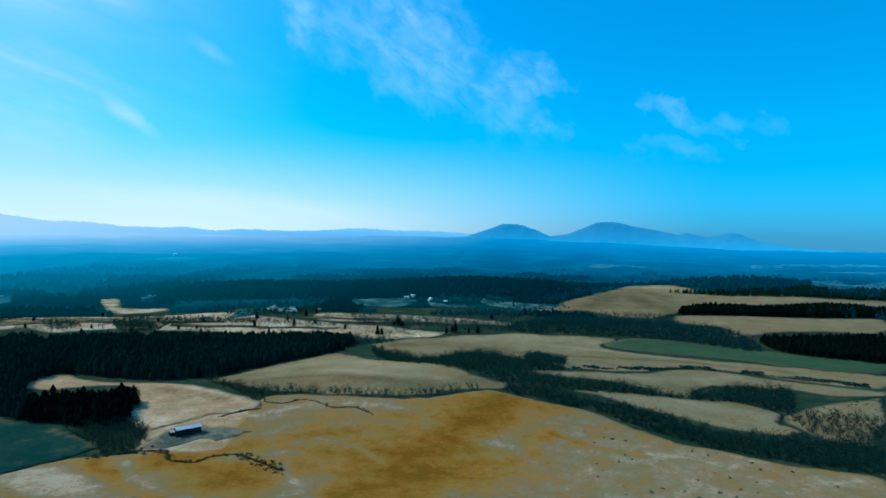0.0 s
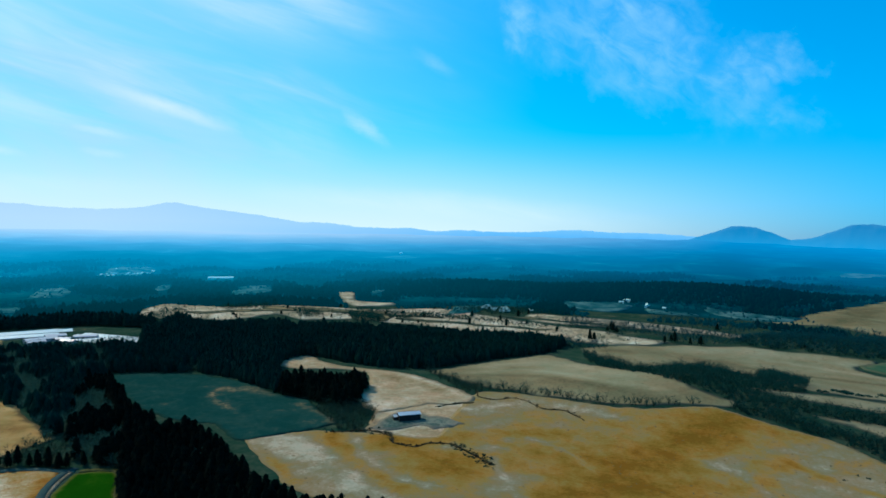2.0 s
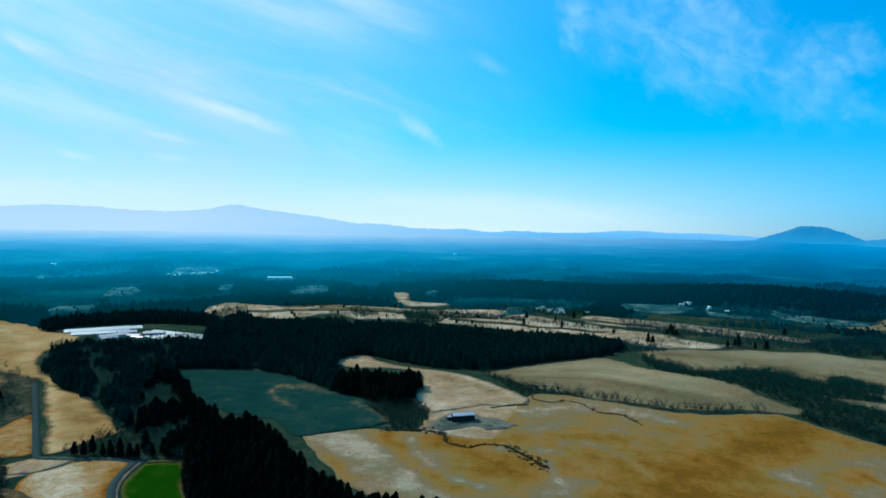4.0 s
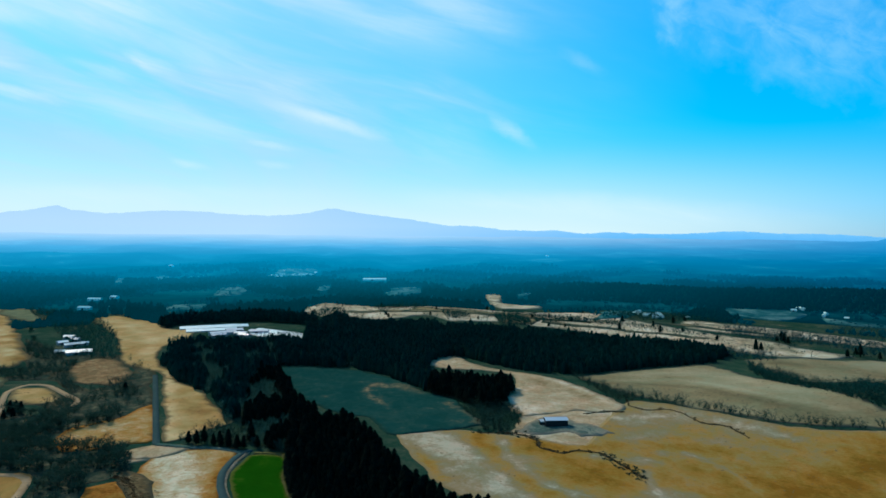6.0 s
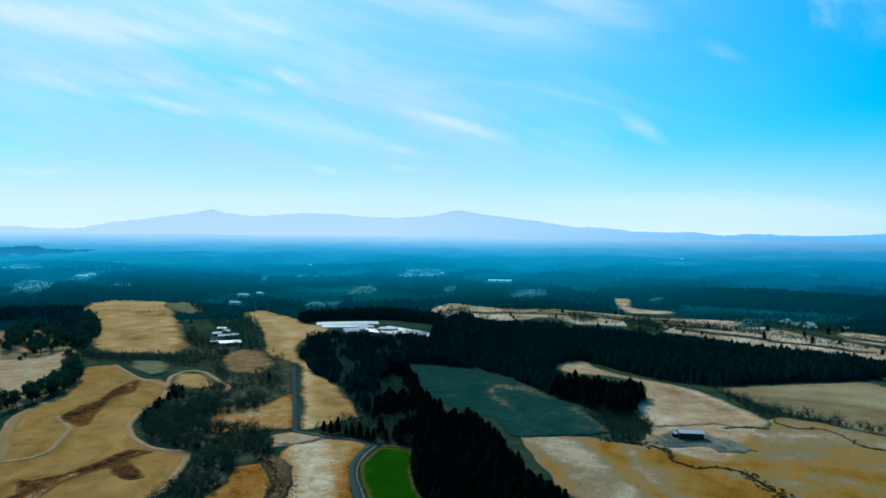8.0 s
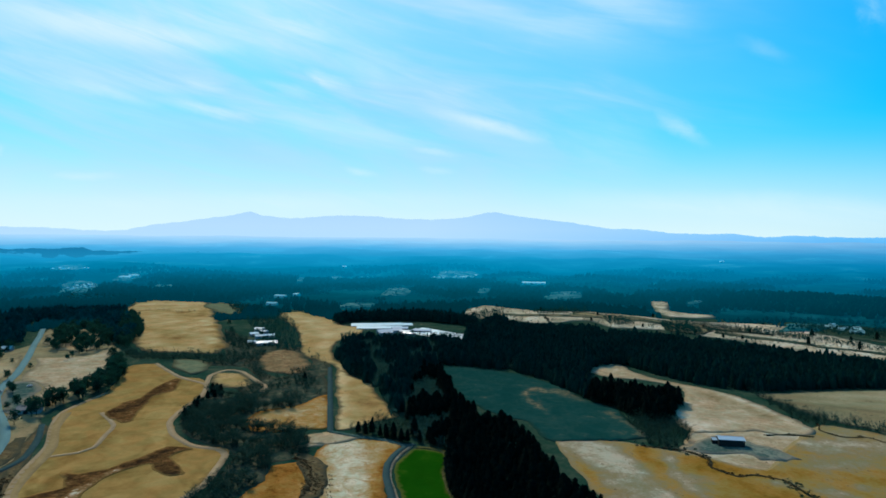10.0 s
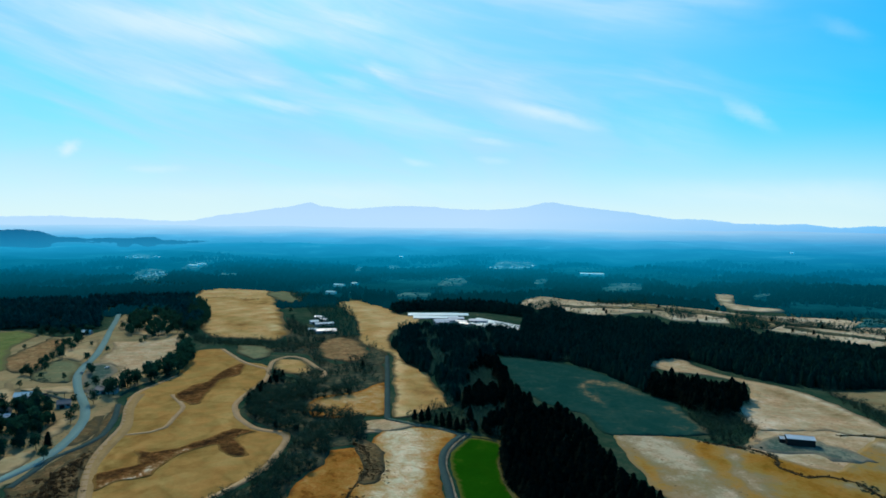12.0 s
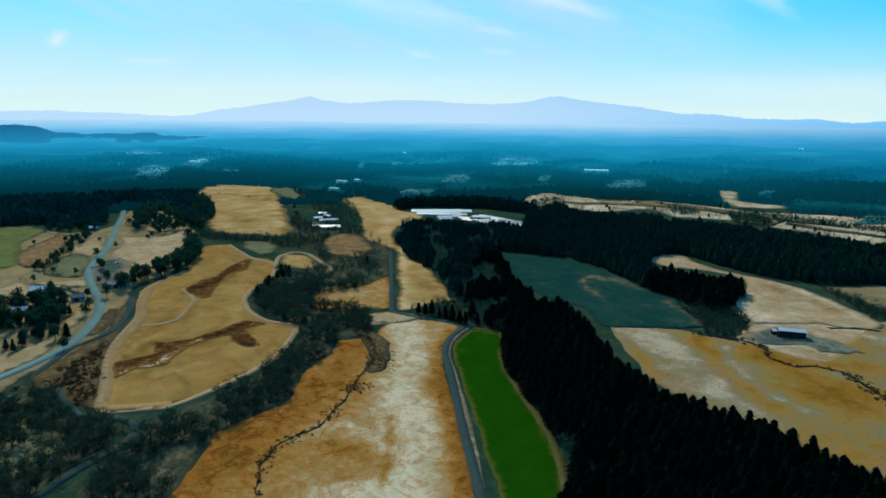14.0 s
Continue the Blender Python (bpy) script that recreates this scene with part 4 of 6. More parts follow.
# streaks of paler (+) or richer (-) growth: half width, shift, line
STREAKS = {
    "hill_field": [(10, -0.6, [(-215, 358), (-195, 353), (-155, 318), (-130, 308)]),
        (4, 1, [(-186, 364), (-171, 341), (-149, 327), (-131, 316), (-114, 315)]),
        (12, -0.7, [(-164, 370), (-141, 361), (-115, 350), (-93, 345)]),
        (4, -0.6, [(-235, 330), (-198, 299)]),
        (16, 0.9, [(-235, 343), (-211, 339), (-176, 313), (-141, 290)]),
        (3, 0.9, [(-94, 368), (-84, 346), (-69, 323)]),
        (7, -0.5, [(-134, 385), (-117, 406), (-85, 422), (-55, 431)]),
        (20, -1, [(-43, 334), (-14, 377), (24, 450), (53, 484)]),
        (12, -0.5, [(-23, 321), (7, 353), (41, 371), (70, 423)]),
        (5, 0.6, [(-139, 458), (-98, 487), (-62, 479), (-26, 467)]),
        (3, 0.6, [(-84, 415), (-51, 397), (-26, 359)]),
        (45, 0.1, [(82, 405), (137, 354), (203, 330)]),
        (5, 0.6, [(-157, 356), (-124, 375), (-93, 389)]),
        (3, 0.5, [(4, 423), (45, 405), (61, 371)]),
        (3, -0.6, [(71, 432), (97, 405), (131, 387)])],
    "rough_field": [(12, 1, [(-344, 228), (-293, 198), (-256, 165), (-221, 153), (-201, 139), (-184, 121), (-172, 115)]),
        (6, -1, [(-311, 247), (-283, 212), (-251, 190), (-223, 174), (-200, 160), (-179, 147), (-158, 133)]),
        (16, -0.8, [(-327, 185), (-325, 173), (-298, 153), (-281, 129), (-270, 99), (-250, 74), (-229, 54)]),
        (2.5, -1.3, [(-237, 149), (-221, 139), (-204, 127), (-190, 116)]),
        (2.2, 1, [(-247, 117), (-241, 127), (-230, 131), (-218, 131), (-210, 131)]),
        (6, -0.5, [(-228, 114), (-217, 121), (-202, 119), (-203, 103)]),
        (5, 0.9, [(-198, 98), (-189, 111), (-183, 112)]),
        (4, -0.7, [(-263, 188), (-245, 177)]),
        (6, -0.7, [(-201, 143), (-188, 138)])],
    "golden_field": [(2.5, 1.2, [(-989, 387), (-833, 342), (-757, 305)]),
        (6, -1.2, [(-1176, 339), (-1177, 379), (-1120, 402), (-1102, 448)]),
        (9, -0.9, [(-1102, 395), (-1026, 397), (-1119, 444)]),
        (9, -1.1, [(-895, 372), (-767, 330), (-712, 309)]),
        (14, 0.8, [(-1275, 375), (-1250, 420), (-1225, 478)]),
        (10, -0.6, [(-947, 286), (-860, 297), (-786, 280)])],
    "head_field": [(8, 0.8, [(-234, 463), (-205, 441), (-191, 461)]),
        (8, -0.7, [(-247, 535), (-210, 523), (-176, 501)]),
        (5, 0.7, [(-228, 546), (-189, 523), (-150, 490)])],
    "mid_field": [(14, 0.5, [(-170, 616), (-108, 650), (-32, 570)]),
        (14, -0.5, [(-91, 550), (-29, 517), (32, 511)]),
        (5, 0.6, [(-170, 578), (-121, 600), (-51, 551), (9, 522)]),
        (5, -0.6, [(-180, 560), (-115, 570), (-39, 528)])],
    "east_field": [(16, 0.6, [(28, 803), (103, 817), (195, 798)]),
        (20, -0.5, [(-56, 754), (46, 746), (119, 655)]),
        (6, -0.8, [(139, 698), (263, 689), (360, 636)]),
        (6, 0.7, [(119, 777), (213, 735), (317, 669)])],
    "east_strip": [(12, 0.5, [(123, 498), (189, 494), (247, 474)])],
    "east_low": [(12, 0.5, [(99, 545), (191, 567), (289, 610)])],
    "long_field": [(4, 0.8, [(-552, 364), (-440, 290), (-378, 248)]),
        (10, -0.7, [(-448, 315), (-395, 292), (-378, 274)]),
        (8, 0.6, [(-878, 510), (-736, 464), (-666, 411)])],
    "dark_field": [(3, 1.2, [(-302, 391), (-335, 407), (-356, 429), (-362, 450)]),
        (8, 0.9, [(-355, 442), (-334, 447), (-303, 445)]),
        (4, 1, [(-266, 422), (-239, 409), (-214, 393)])],
    "gully_long": [(3, -0.8, [(-378, 53), (-381, 71), (-385, 84), (-403, 80), (-395, 100), (-397, 123), (-409, 142)]),
        (3, -0.8, [(-384, 120), (-368, 122), (-364, 127)]),
        (2.5, 1.4, [(-363, 56), (-363, 64), (-369, 77), (-374, 82)]),
        (2, 1.2, [(-390, 100), (-392, 105)])],
    "gully_short": [(4, -0.6, [(-524, 132), (-527, 151), (-588, 196)])],
    "east_hill": [(25, -0.9, [(278, 1185), (354, 1306), (392, 1276), (417, 1122)]),
        (18, 0.7, [(456, 1530), (519, 1437), (567, 1362)]),
        (14, -0.6, [(440, 1432), (470, 1332), (451, 1187)])],
    "yard": [(3, 1.3, [(-186, 405), (-167, 415), (-137, 416)]),
        (3, 1.1, [(-186, 423), (-164, 426), (-140, 425)])],
    "paddock": [(3, 0.9, [(-524, 102), (-467, 81), (-422, 65), (-384, 54), (-334, 43)]),
        (2.5, -0.9, [(-515, 98), (-460, 84), (-419, 68), (-383, 57)]),
        (6, -0.8, [(-372, 52), (-385, 84), (-393, 121), (-400, 151)]),
        (5, -0.8, [(-510, 128), (-524, 155), (-595, 210)]),
        (3, -1, [(-482, 127), (-448, 111), (-436, 93), (-438, 79)]),
        (4, -0.7, [(-388, 63), (-405, 81), (-395, 97)]),
        (5, 0.5, [(-354, 70), (-352, 101), (-370, 139)]),
        (6, 0.5, [(-443, 117), (-446, 147), (-483, 164)])],
}


# ---- the land ----
def smooth(points, closed, step):
    """A rounded line through the points, resampled at about the step."""
    pts = [Vector(p) for p in points]
    n, out = len(pts), []
    for i in range(n if closed else n - 1):
        if closed:
            p0, p1, p2, p3 = (pts[(i + k) % n] for k in (-1, 0, 1, 2))
        else:
            p0, p1, p2, p3 = pts[max(i - 1, 0)], pts[i], pts[i + 1], pts[min(i + 2, n - 1)]
        count = max(1, round((p2 - p1).length / step))
        for k in range(count):
            u = k / count
            hermite = 0.5 * ((2 * p1) + (p2 - p0) * u + (2 * p0 - 5 * p1 + 4 * p2 - p3) * u * u + (3 * p1 - p0 - 3 * p2 + p3) * u ** 3)
            straight = p1.lerp(p2, u)
            out.append(straight.lerp(hermite, 0.7))
    if not closed:
        out.append(pts[-1])
    return out


def inside(poly, x, y):
    hit, j = False, len(poly) - 1
    for i in range(len(poly)):
        xi, yi = poly[i][0], poly[i][1]
        xj, yj = poly[j][0], poly[j][1]
        if (yi > y) != (yj > y) and x < (xj - xi) * (y - yi) / (yj - yi) + xi:
            hit = not hit
        j = i
    return hit


def mesh_of(name, verts, faces, mats, index=None, smooth_faces=True):
    me = bpy.data.meshes.new(name)
    me.from_pydata(verts, [], faces)
    for m in mats:
        me.materials.append(m)
    if index is not None:
        me.polygons.foreach_set("material_index", index)
    if smooth_faces:
        me.polygons.foreach_set("use_smooth", [True] * len(me.polygons))
    me.update()
    return me


def ground_sheet():
    rings, r = [0.0], 40.0
    while r < 4900:
        rings.append(r)
        r *= 1.022
        if r - rings[-1] > 9:
            r = rings[-1] + min(9 + max(0, rings[-1] - 900) * 0.014, 60)
    around = 640
    verts, faces, index = [], [], []
    for r in rings[1:]:
        for k in range(around):
            a = 2 * math.pi * k / around
            x, y = r * math.cos(a), r * math.sin(a)
            verts.append((x, y, height(x, y) + far_relief(x, y, r)))
    verts.append((0, 0, height(0, 0)))
    for i in range(len(rings) - 2):
        for k in range(around):
            q = (k + 1) % around
            faces.append((i * around + k, (i + 1) * around + k, (i + 1) * around + q, i * around + q))
            index.append(1 if rings[i + 1] > 1150 else 0)
    for k in range(around):
        faces.append((len(verts) - 1, k, (k + 1) % around))
        index.append(0)
    # beyond 1150 m the sheet wears far_land, whose emission stands in for haze
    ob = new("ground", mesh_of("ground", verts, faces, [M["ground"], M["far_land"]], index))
    tagged(ob, "rolling farmland of dark scrub and dry grass under woods", "ground", kind="structure")


def far_relief(x, y, r):
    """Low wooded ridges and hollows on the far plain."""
    if r < 1250:
        return 0.0
    k = min(1.0, (r - 1250) / 800) * (1.0 if r < 2900 else max(0.45, 1.0 - (r - 2900) / 2200))
    return k * (17.0 * noise.noise((x / 420, y / 420, 3.0)) + 7.0 * noise.noise((x / 150, y / 150, 8.0)) + 4.0)


# haze as emission colour over the distance: (metres away, colour), away from the sun and towards it
HAZE_GLOW = (((1150, (0, 0.009, 0.014)), (1500, (0, 0.018, 0.034)), (1800, (0, 0.036, 0.075)), (2150, (0, 0.066, 0.145)), (2500, (0, 0.105, 0.235)), (3170, (0, 0.16, 0.37)), (4100, (0.0, 0.225, 0.53)), (4750, (0.006, 0.27, 0.62))),
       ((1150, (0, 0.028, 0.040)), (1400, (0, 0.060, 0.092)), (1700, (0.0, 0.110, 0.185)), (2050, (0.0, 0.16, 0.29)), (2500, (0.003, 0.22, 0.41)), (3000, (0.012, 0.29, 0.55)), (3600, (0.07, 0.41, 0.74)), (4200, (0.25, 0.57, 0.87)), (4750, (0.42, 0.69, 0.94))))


def haze_glow_material(name, stops, size):
    """A surface of the blue distance: woods, clearings or roofs with the haze before them put into their emission."""
    m = bpy.data.materials.new(name)
    m.use_nodes = True
    t = m.node_tree
    t.nodes.clear()
    node, link = nodes_of(t)
    where = node("ShaderNodeNewGeometry")
    n = node("ShaderNodeTexNoise", Scale=1 / size, Detail=8.0, Roughness=0.68, Distortion=0.5)
    link(where.outputs["Position"], n.inputs["Vector"])
    base = ramp_of(t, stops, n.outputs[0])
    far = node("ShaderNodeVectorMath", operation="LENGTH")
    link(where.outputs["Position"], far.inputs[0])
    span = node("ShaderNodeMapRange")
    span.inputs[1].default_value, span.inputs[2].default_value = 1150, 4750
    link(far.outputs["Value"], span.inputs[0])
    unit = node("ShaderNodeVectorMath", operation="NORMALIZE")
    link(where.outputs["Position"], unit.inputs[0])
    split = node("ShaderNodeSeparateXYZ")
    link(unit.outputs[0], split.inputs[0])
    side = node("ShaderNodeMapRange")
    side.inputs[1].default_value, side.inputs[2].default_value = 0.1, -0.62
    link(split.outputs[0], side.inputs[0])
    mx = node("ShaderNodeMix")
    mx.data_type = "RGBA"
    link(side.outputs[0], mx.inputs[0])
    for k, rows in enumerate(HAZE_GLOW):
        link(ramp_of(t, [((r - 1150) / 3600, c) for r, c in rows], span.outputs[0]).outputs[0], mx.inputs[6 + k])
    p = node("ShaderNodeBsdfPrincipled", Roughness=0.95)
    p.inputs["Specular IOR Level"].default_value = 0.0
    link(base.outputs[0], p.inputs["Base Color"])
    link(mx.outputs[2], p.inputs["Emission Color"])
    # less of this emitted haze on the nearer land towards the west
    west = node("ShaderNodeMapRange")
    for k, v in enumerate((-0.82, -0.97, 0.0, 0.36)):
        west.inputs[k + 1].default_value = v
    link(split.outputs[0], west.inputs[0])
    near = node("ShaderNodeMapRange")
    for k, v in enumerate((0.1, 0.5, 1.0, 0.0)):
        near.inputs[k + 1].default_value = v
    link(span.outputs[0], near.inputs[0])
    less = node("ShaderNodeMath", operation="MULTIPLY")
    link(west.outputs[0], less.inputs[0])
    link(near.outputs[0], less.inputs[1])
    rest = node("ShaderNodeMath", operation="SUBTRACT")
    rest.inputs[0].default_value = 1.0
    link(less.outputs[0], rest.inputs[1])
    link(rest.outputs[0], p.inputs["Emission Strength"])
    end = node("ShaderNodeOutputMaterial")
    link(p.outputs[0], end.inputs[0])
    return m


# all five surfaces give off haze light themselves
M["far_land"] = haze_glow_material("far_land", ((0.3, (0.0, 0.008, 0.010)), (0.5, (0.001, 0.02, 0.024)), (0.62, (0.004, 0.05, 0.056)), (0.74, (0.035, 0.11, 0.115))), 200)
M["far_trees"] = haze_glow_material("far_trees", ((0.34, (0.0004, 0.004, 0.004)), (0.55, (0.0015, 0.013, 0.013)), (0.7, (0.004, 0.028, 0.028))), 420)
M["far_roof"] = haze_glow_material("far_roof", ((0.3, (0.26, 0.42, 0.40)), (0.7, (0.42, 0.62, 0.58))), 12)
M["far_bare"] = haze_glow_material("far_bare", ((0.34, (0.001, 0.022, 0.025)), (0.5, (0.003, 0.04, 0.043)), (0.66, (0.01, 0.07, 0.072))), 120)
M["wan"] = haze_glow_material("wan", ((0.32, (0.001, 0.02, 0.022)), (0.48, (0.012, 0.06, 0.06)), (0.66, (0.08, 0.15, 0.135))), 45)
ground_sheet()


def sheet(name, outline, mat, lift, label, category="field", step=None, tones=(), streaks=()):
    """A piece of land cover with its own outline, a hand's width proud of the ground."""
    from mathutils.geometry import delaunay_2d_cdt
    near = min(math.hypot(*p) for p in outline)
    lift *= 0.3 + min(near, 2000) / 1500
    step = step or (3.0 if name == "hollow" else max(4.0, near / 60))
    line = smooth(outline, True, step)
    wob = 3.2 if name == "hollow" else 7.0 if name == "yard" else min(step * 0.45, 5.0)
    line = [p + Vector((noise.fractal((p.x / 26, p.y / 26, 1), 0.8, 2.0, 3), noise.fractal((p.x / 26, p.y / 26, 5), 0.8, 2.0, 3))) * wob for p in line]
    line = [p + Vector((noise.noise((p.x / 7, p.y / 7, 2)), noise.noise((p.x / 7, p.y / 7, 9)))) * min(step * 0.3, 1.6) for p in line]
    if near > 350:
        line = [p + Vector((noise.noise((p.x / 55, p.y / 55, 12)), noise.noise((p.x / 55, p.y / 55, 19)))) * min(near / 90, 9.0) for p in line]
    n = len(line)
    xs, ys = [p.x for p in line], [p.y for p in line]
    pts = list(line)
    x = min(xs) + step / 2
    while x < max(xs):
        y = min(ys) + step / 2
        while y < max(ys):
            if inside(line, x, y):
                pts.append(Vector((x, y)))
            y += step
        x += step
    v, _, f, *_ = delaunay_2d_cdt(pts, [(i, (i + 1) % n) for i in range(n)], [], 1, 0.01)
    verts = [(p.x, p.y, height(p.x, p.y) + far_relief(p.x, p.y, p.length) + lift) for p in v]
    faces = [tuple(q) for q in f]
    base, count = len(verts), {}
    for q in faces:
        for i in range(len(q)):
            e = (q[i], q[(i + 1) % len(q)])
            count[e] = 1
    for (i, j) in list(count):
        if (j, i) not in count:
            k = len(verts)
            verts += [(*verts[i][:2], verts[i][2] - lift - 0.4), (*verts[j][:2], verts[j][2] - lift - 0.4)]
            faces.append((j, i, k, k + 1))
    me = mesh_of(name, verts, faces, [mat], smooth_faces=True)
    at = np.array(verts)[:, :2]

    def distance(points):
        least = np.full(len(at), 1e9)
        for p, q in zip(points, points[1:]):
            p, d = np.array(p[:2], float), np.array(q[:2], float) - np.array(p[:2], float)
            u = np.clip(((at - p) @ d) / max(d @ d, 1e-6), 0, 1)
            least = np.minimum(least, np.hypot(*(at - p - u[:, None] * d).T))
        return least

    shift = np.zeros(len(at))
    for cx, cy, r, v in tones:
        shift += 0.4 * v * np.exp(-((at[:, 0] - cx) ** 2 + (at[:, 1] - cy) ** 2) / (r * r))
    for half, v, points in streaks:
        shift += 0.5 * v * np.exp(-(distance(smooth(points, False, 8.0)) / half) ** 2)
    me.attributes.new("tone", "FLOAT", "POINT").data.foreach_set("value", 0.45 * np.tanh(shift / 0.45))
    fray = 1.4 if name == "hollow" else 5.0 if name == "yard" else max(2.2, near / 150)
    me.attributes.new("edge", "FLOAT", "POINT").data.foreach_set("value", np.exp(-distance(line + line[:1]) / fray))
    ob = new(name, me)
    return tagged(ob, label, category, kind="structure")


def ribbon(name, points, width, mat, lift, label, category="road", step=8.0, ragged=0.0):
    """A road, track or ditch along a line."""
    line = smooth(points, False, 3.0 if ragged > 0.3 else step)
    verts, faces = [], []
    for i, p in enumerate(line):
        if ragged > 0.3:
            p = p + Vector((noise.noise((p.x / 11, p.y / 11, 3)), noise.noise((p.x / 11, p.y / 11, 7)))) * 1.6
        d = (line[min(i + 1, len(line) - 1)] - line[max(i - 1, 0)]).normalized()
        side = Vector((-d.y, d.x))
        w = width * max(0.1, 1 + (3.2 if ragged > 0.3 else 1.4) * ragged * noise.noise((p.x / 5, p.y / 5, 2)))
        for s in (-0.5, 0.5):
            q = p + side * s * w
            up = lift * (0.3 + min(q.length, 2000) / 1500)
            z = height(q.x, q.y) + up
            verts += [(q.x, q.y, z), (q.x + side.x * s * 0.2, q.y + side.y * s * 0.2, z - up - 0.4)]
    for i in range(len(line) - 1):
        a, b = 4 * i, 4 * i + 4
        faces += [(a, a + 2, b + 2, b), (a + 1, a, b, b + 1), (a + 2, a + 3, b + 3, b + 2)]
    ob = new(name, mesh_of(name, verts, faces, [mat]))
    return tagged(ob, label, category, kind="structure")


LOOK = {
    "dark_strip_a": ("meadow", 0.9, "dark scrubby strip between pale stubble fields"),
    "dark_strip_b": ("meadow", 0.9, "dark scrubby strip between pale stubble fields"),
    "dark_strip_c": ("meadow", 0.9, "dark scrubby strip between pale stubble fields"),
    "dark_strip_d": ("meadow", 0.9, "dark scrubby strip between pale stubble fields"),
    "dark_strip_e": ("meadow", 0.9, "dark scrubby strip between pale stubble fields"),
    "west_meadow": ("meadow", 0.25, "patchy olive and tan meadow along the main road"),
    "paddock": ("paddock", 0.5, "mown tan paddock with a pale track round it"),
    "gully_long": ("gully", 0.8, "red-brown washed-out gully in the tan paddock"),
    "gully_short": ("gully", 0.8, "red-brown sunken hollow in the tan paddock"),
    "rough_field": ("rust", 0.5, "rough rust-orange winter pasture beside the lane"),
    "green_field": ("green", 0.5, "bright green sown field beside the dark conifers"),
    "long_field": ("hay", 0.5, "long golden hay field between wood and lane"),
    "orange_patch": ("rust", 0.5, "small orange grass patch beside the lane"),
    "scrub_patch": ("brush_land", 0.5, "reddish brush clearing among bare trees"),
    "golden_field": ("hay", 0.5, "wide golden field on a low rise"),
    "golden_back": ("lawn", 0.5, "dull grey-green field behind the golden rise"),
    "dark_field": ("fallow", 0.5, "dark bluish-green fallow field below the wood"),
    "head_field": ("pale", 0.5, "pale straw field running up to the wood"),
    "hill_field": ("ochre", 0.5, "broad ochre pasture rolling over a hill"),
    "yard": ("gravel", 0.6, "grey-green gravel yard round the barn"),
    "mid_field": ("straw", 0.5, "smooth tan hay field with a tree line"),
    "east_field": ("straw", 0.5, "wide tan hay field beyond the wooded brook"),
    "green_strip": ("winter_green", 0.8, "long strip of green winter crop"),
    "east_low": ("straw", 0.5, "tan field sloping down to the brook"),
    "east_strip": ("straw", 0.5, "narrow tan field between two wooded brooks"),
    "east_rough": ("straw", 0.5, "rough pale pasture dotted with brush"),
    "far_band": ("stubble", 0.5, "long band of pale fields beyond the forest"),
    "far_strip": ("stubble", 0.5, "pale strip of stubble beyond the forest"),
    "lot": ("gravel", 0.5, "grey-green gravel lot beside the main road"),
    "farm_yard": ("pale", 0.8, "pale bare yard before the farmhouse"),
    "strip_left": ("sand", 0.5, "tan grass between grove and road"),
    "paddock_top": ("lawn", 0.8, "olive-grey corner of the paddock"),
    "loop_inner": ("hay", 0.6, "small tan field inside the loop track"),
    "junction": ("pale", 0.6, "pale gravel where the lanes meet"),
    "dark_grass": ("lawn", 0.5, "dark olive grass in the thicket"),
    "slope_tan": ("sand", 0.5, "tan slope among bare trees"),
    "far_square": ("stubble", 0.5, "small square pale field far off"),
    "east_hill": ("straw", 0.5, "bare tan hill beyond the valley wood"),
    "east_shelf": ("straw", 0.5, "tan shelf of pasture between two woods"),
    "far_meadow": ("wan", 0.5, "wan grey-green meadow before the far forest"),
    "lawn_green": ("pasture_green", 0.5, "dull green field by the western wood"),
    "brown_field": ("brush_land", 0.5, "brown ploughed field by the road"),
    "tan_small": ("sand", 0.5, "small tan clearing in the wood"),
    "tan_slope": ("sand", 0.5, "small tan field beside the main road"),
    "pink_field": ("pale", 0.5, "pinkish-tan field beside the main road"),
    "grey_lawn": ("lawn", 0.5, "grey-green lawn beside the main road"),
    "tan_strip": ("sand", 0.5, "tan strip between farmhouse and road"),
    "tan_edge": ("sand", 0.5, "tan yard west of the farmhouse"),
    "south_edge": ("sand", 0.5, "tan verge below the grove"),
    "bank_low": ("bank", 0.5, "brushy brown bank between road and paddock"),
    "bank_left": ("bank", 0.4, "brown brush between the main road and the bank"),
    "bank_mid": ("bank", 0.45, "brushy brown slope between side road and paddock"),
    "barn_side": ("pale", 0.3, "pale trodden pasture beside the barn yard"),
    "ditch_bank": ("bank", 0.6, "brown brushy bank where the ditch leaves the thicket"),
    "lane_verge": ("pale", 0.35, "trodden pale grass beside the lane junction"),
    "bank_high": ("bank", 0.5, "brushy brown bank between two roads"),
}
for key, outline in FIELDS.items():
    surface, lift, label = LOOK[key]
    sheet("field" if surface not in ("gully", "gravel") else ("yard" if surface == "gravel" else "hollow"), outline, M[surface], lift, label, tones=TONES.get(key, ()), streaks=STREAKS.get(key, ()))

for key, label in (("stream_wood", "brown leaf litter and dead grass along the stream"), ("house_wood", "brown and tan scrubland round the farmstead"),
                   ("west_thicket", "dark littered ground below the thicket"), ("farm_scrub", "brown scrubland beside the farmstead")):
    sheet("thicket_floor", THICKETS[key], M["thicket_floor"], 0.2, label, "ground")

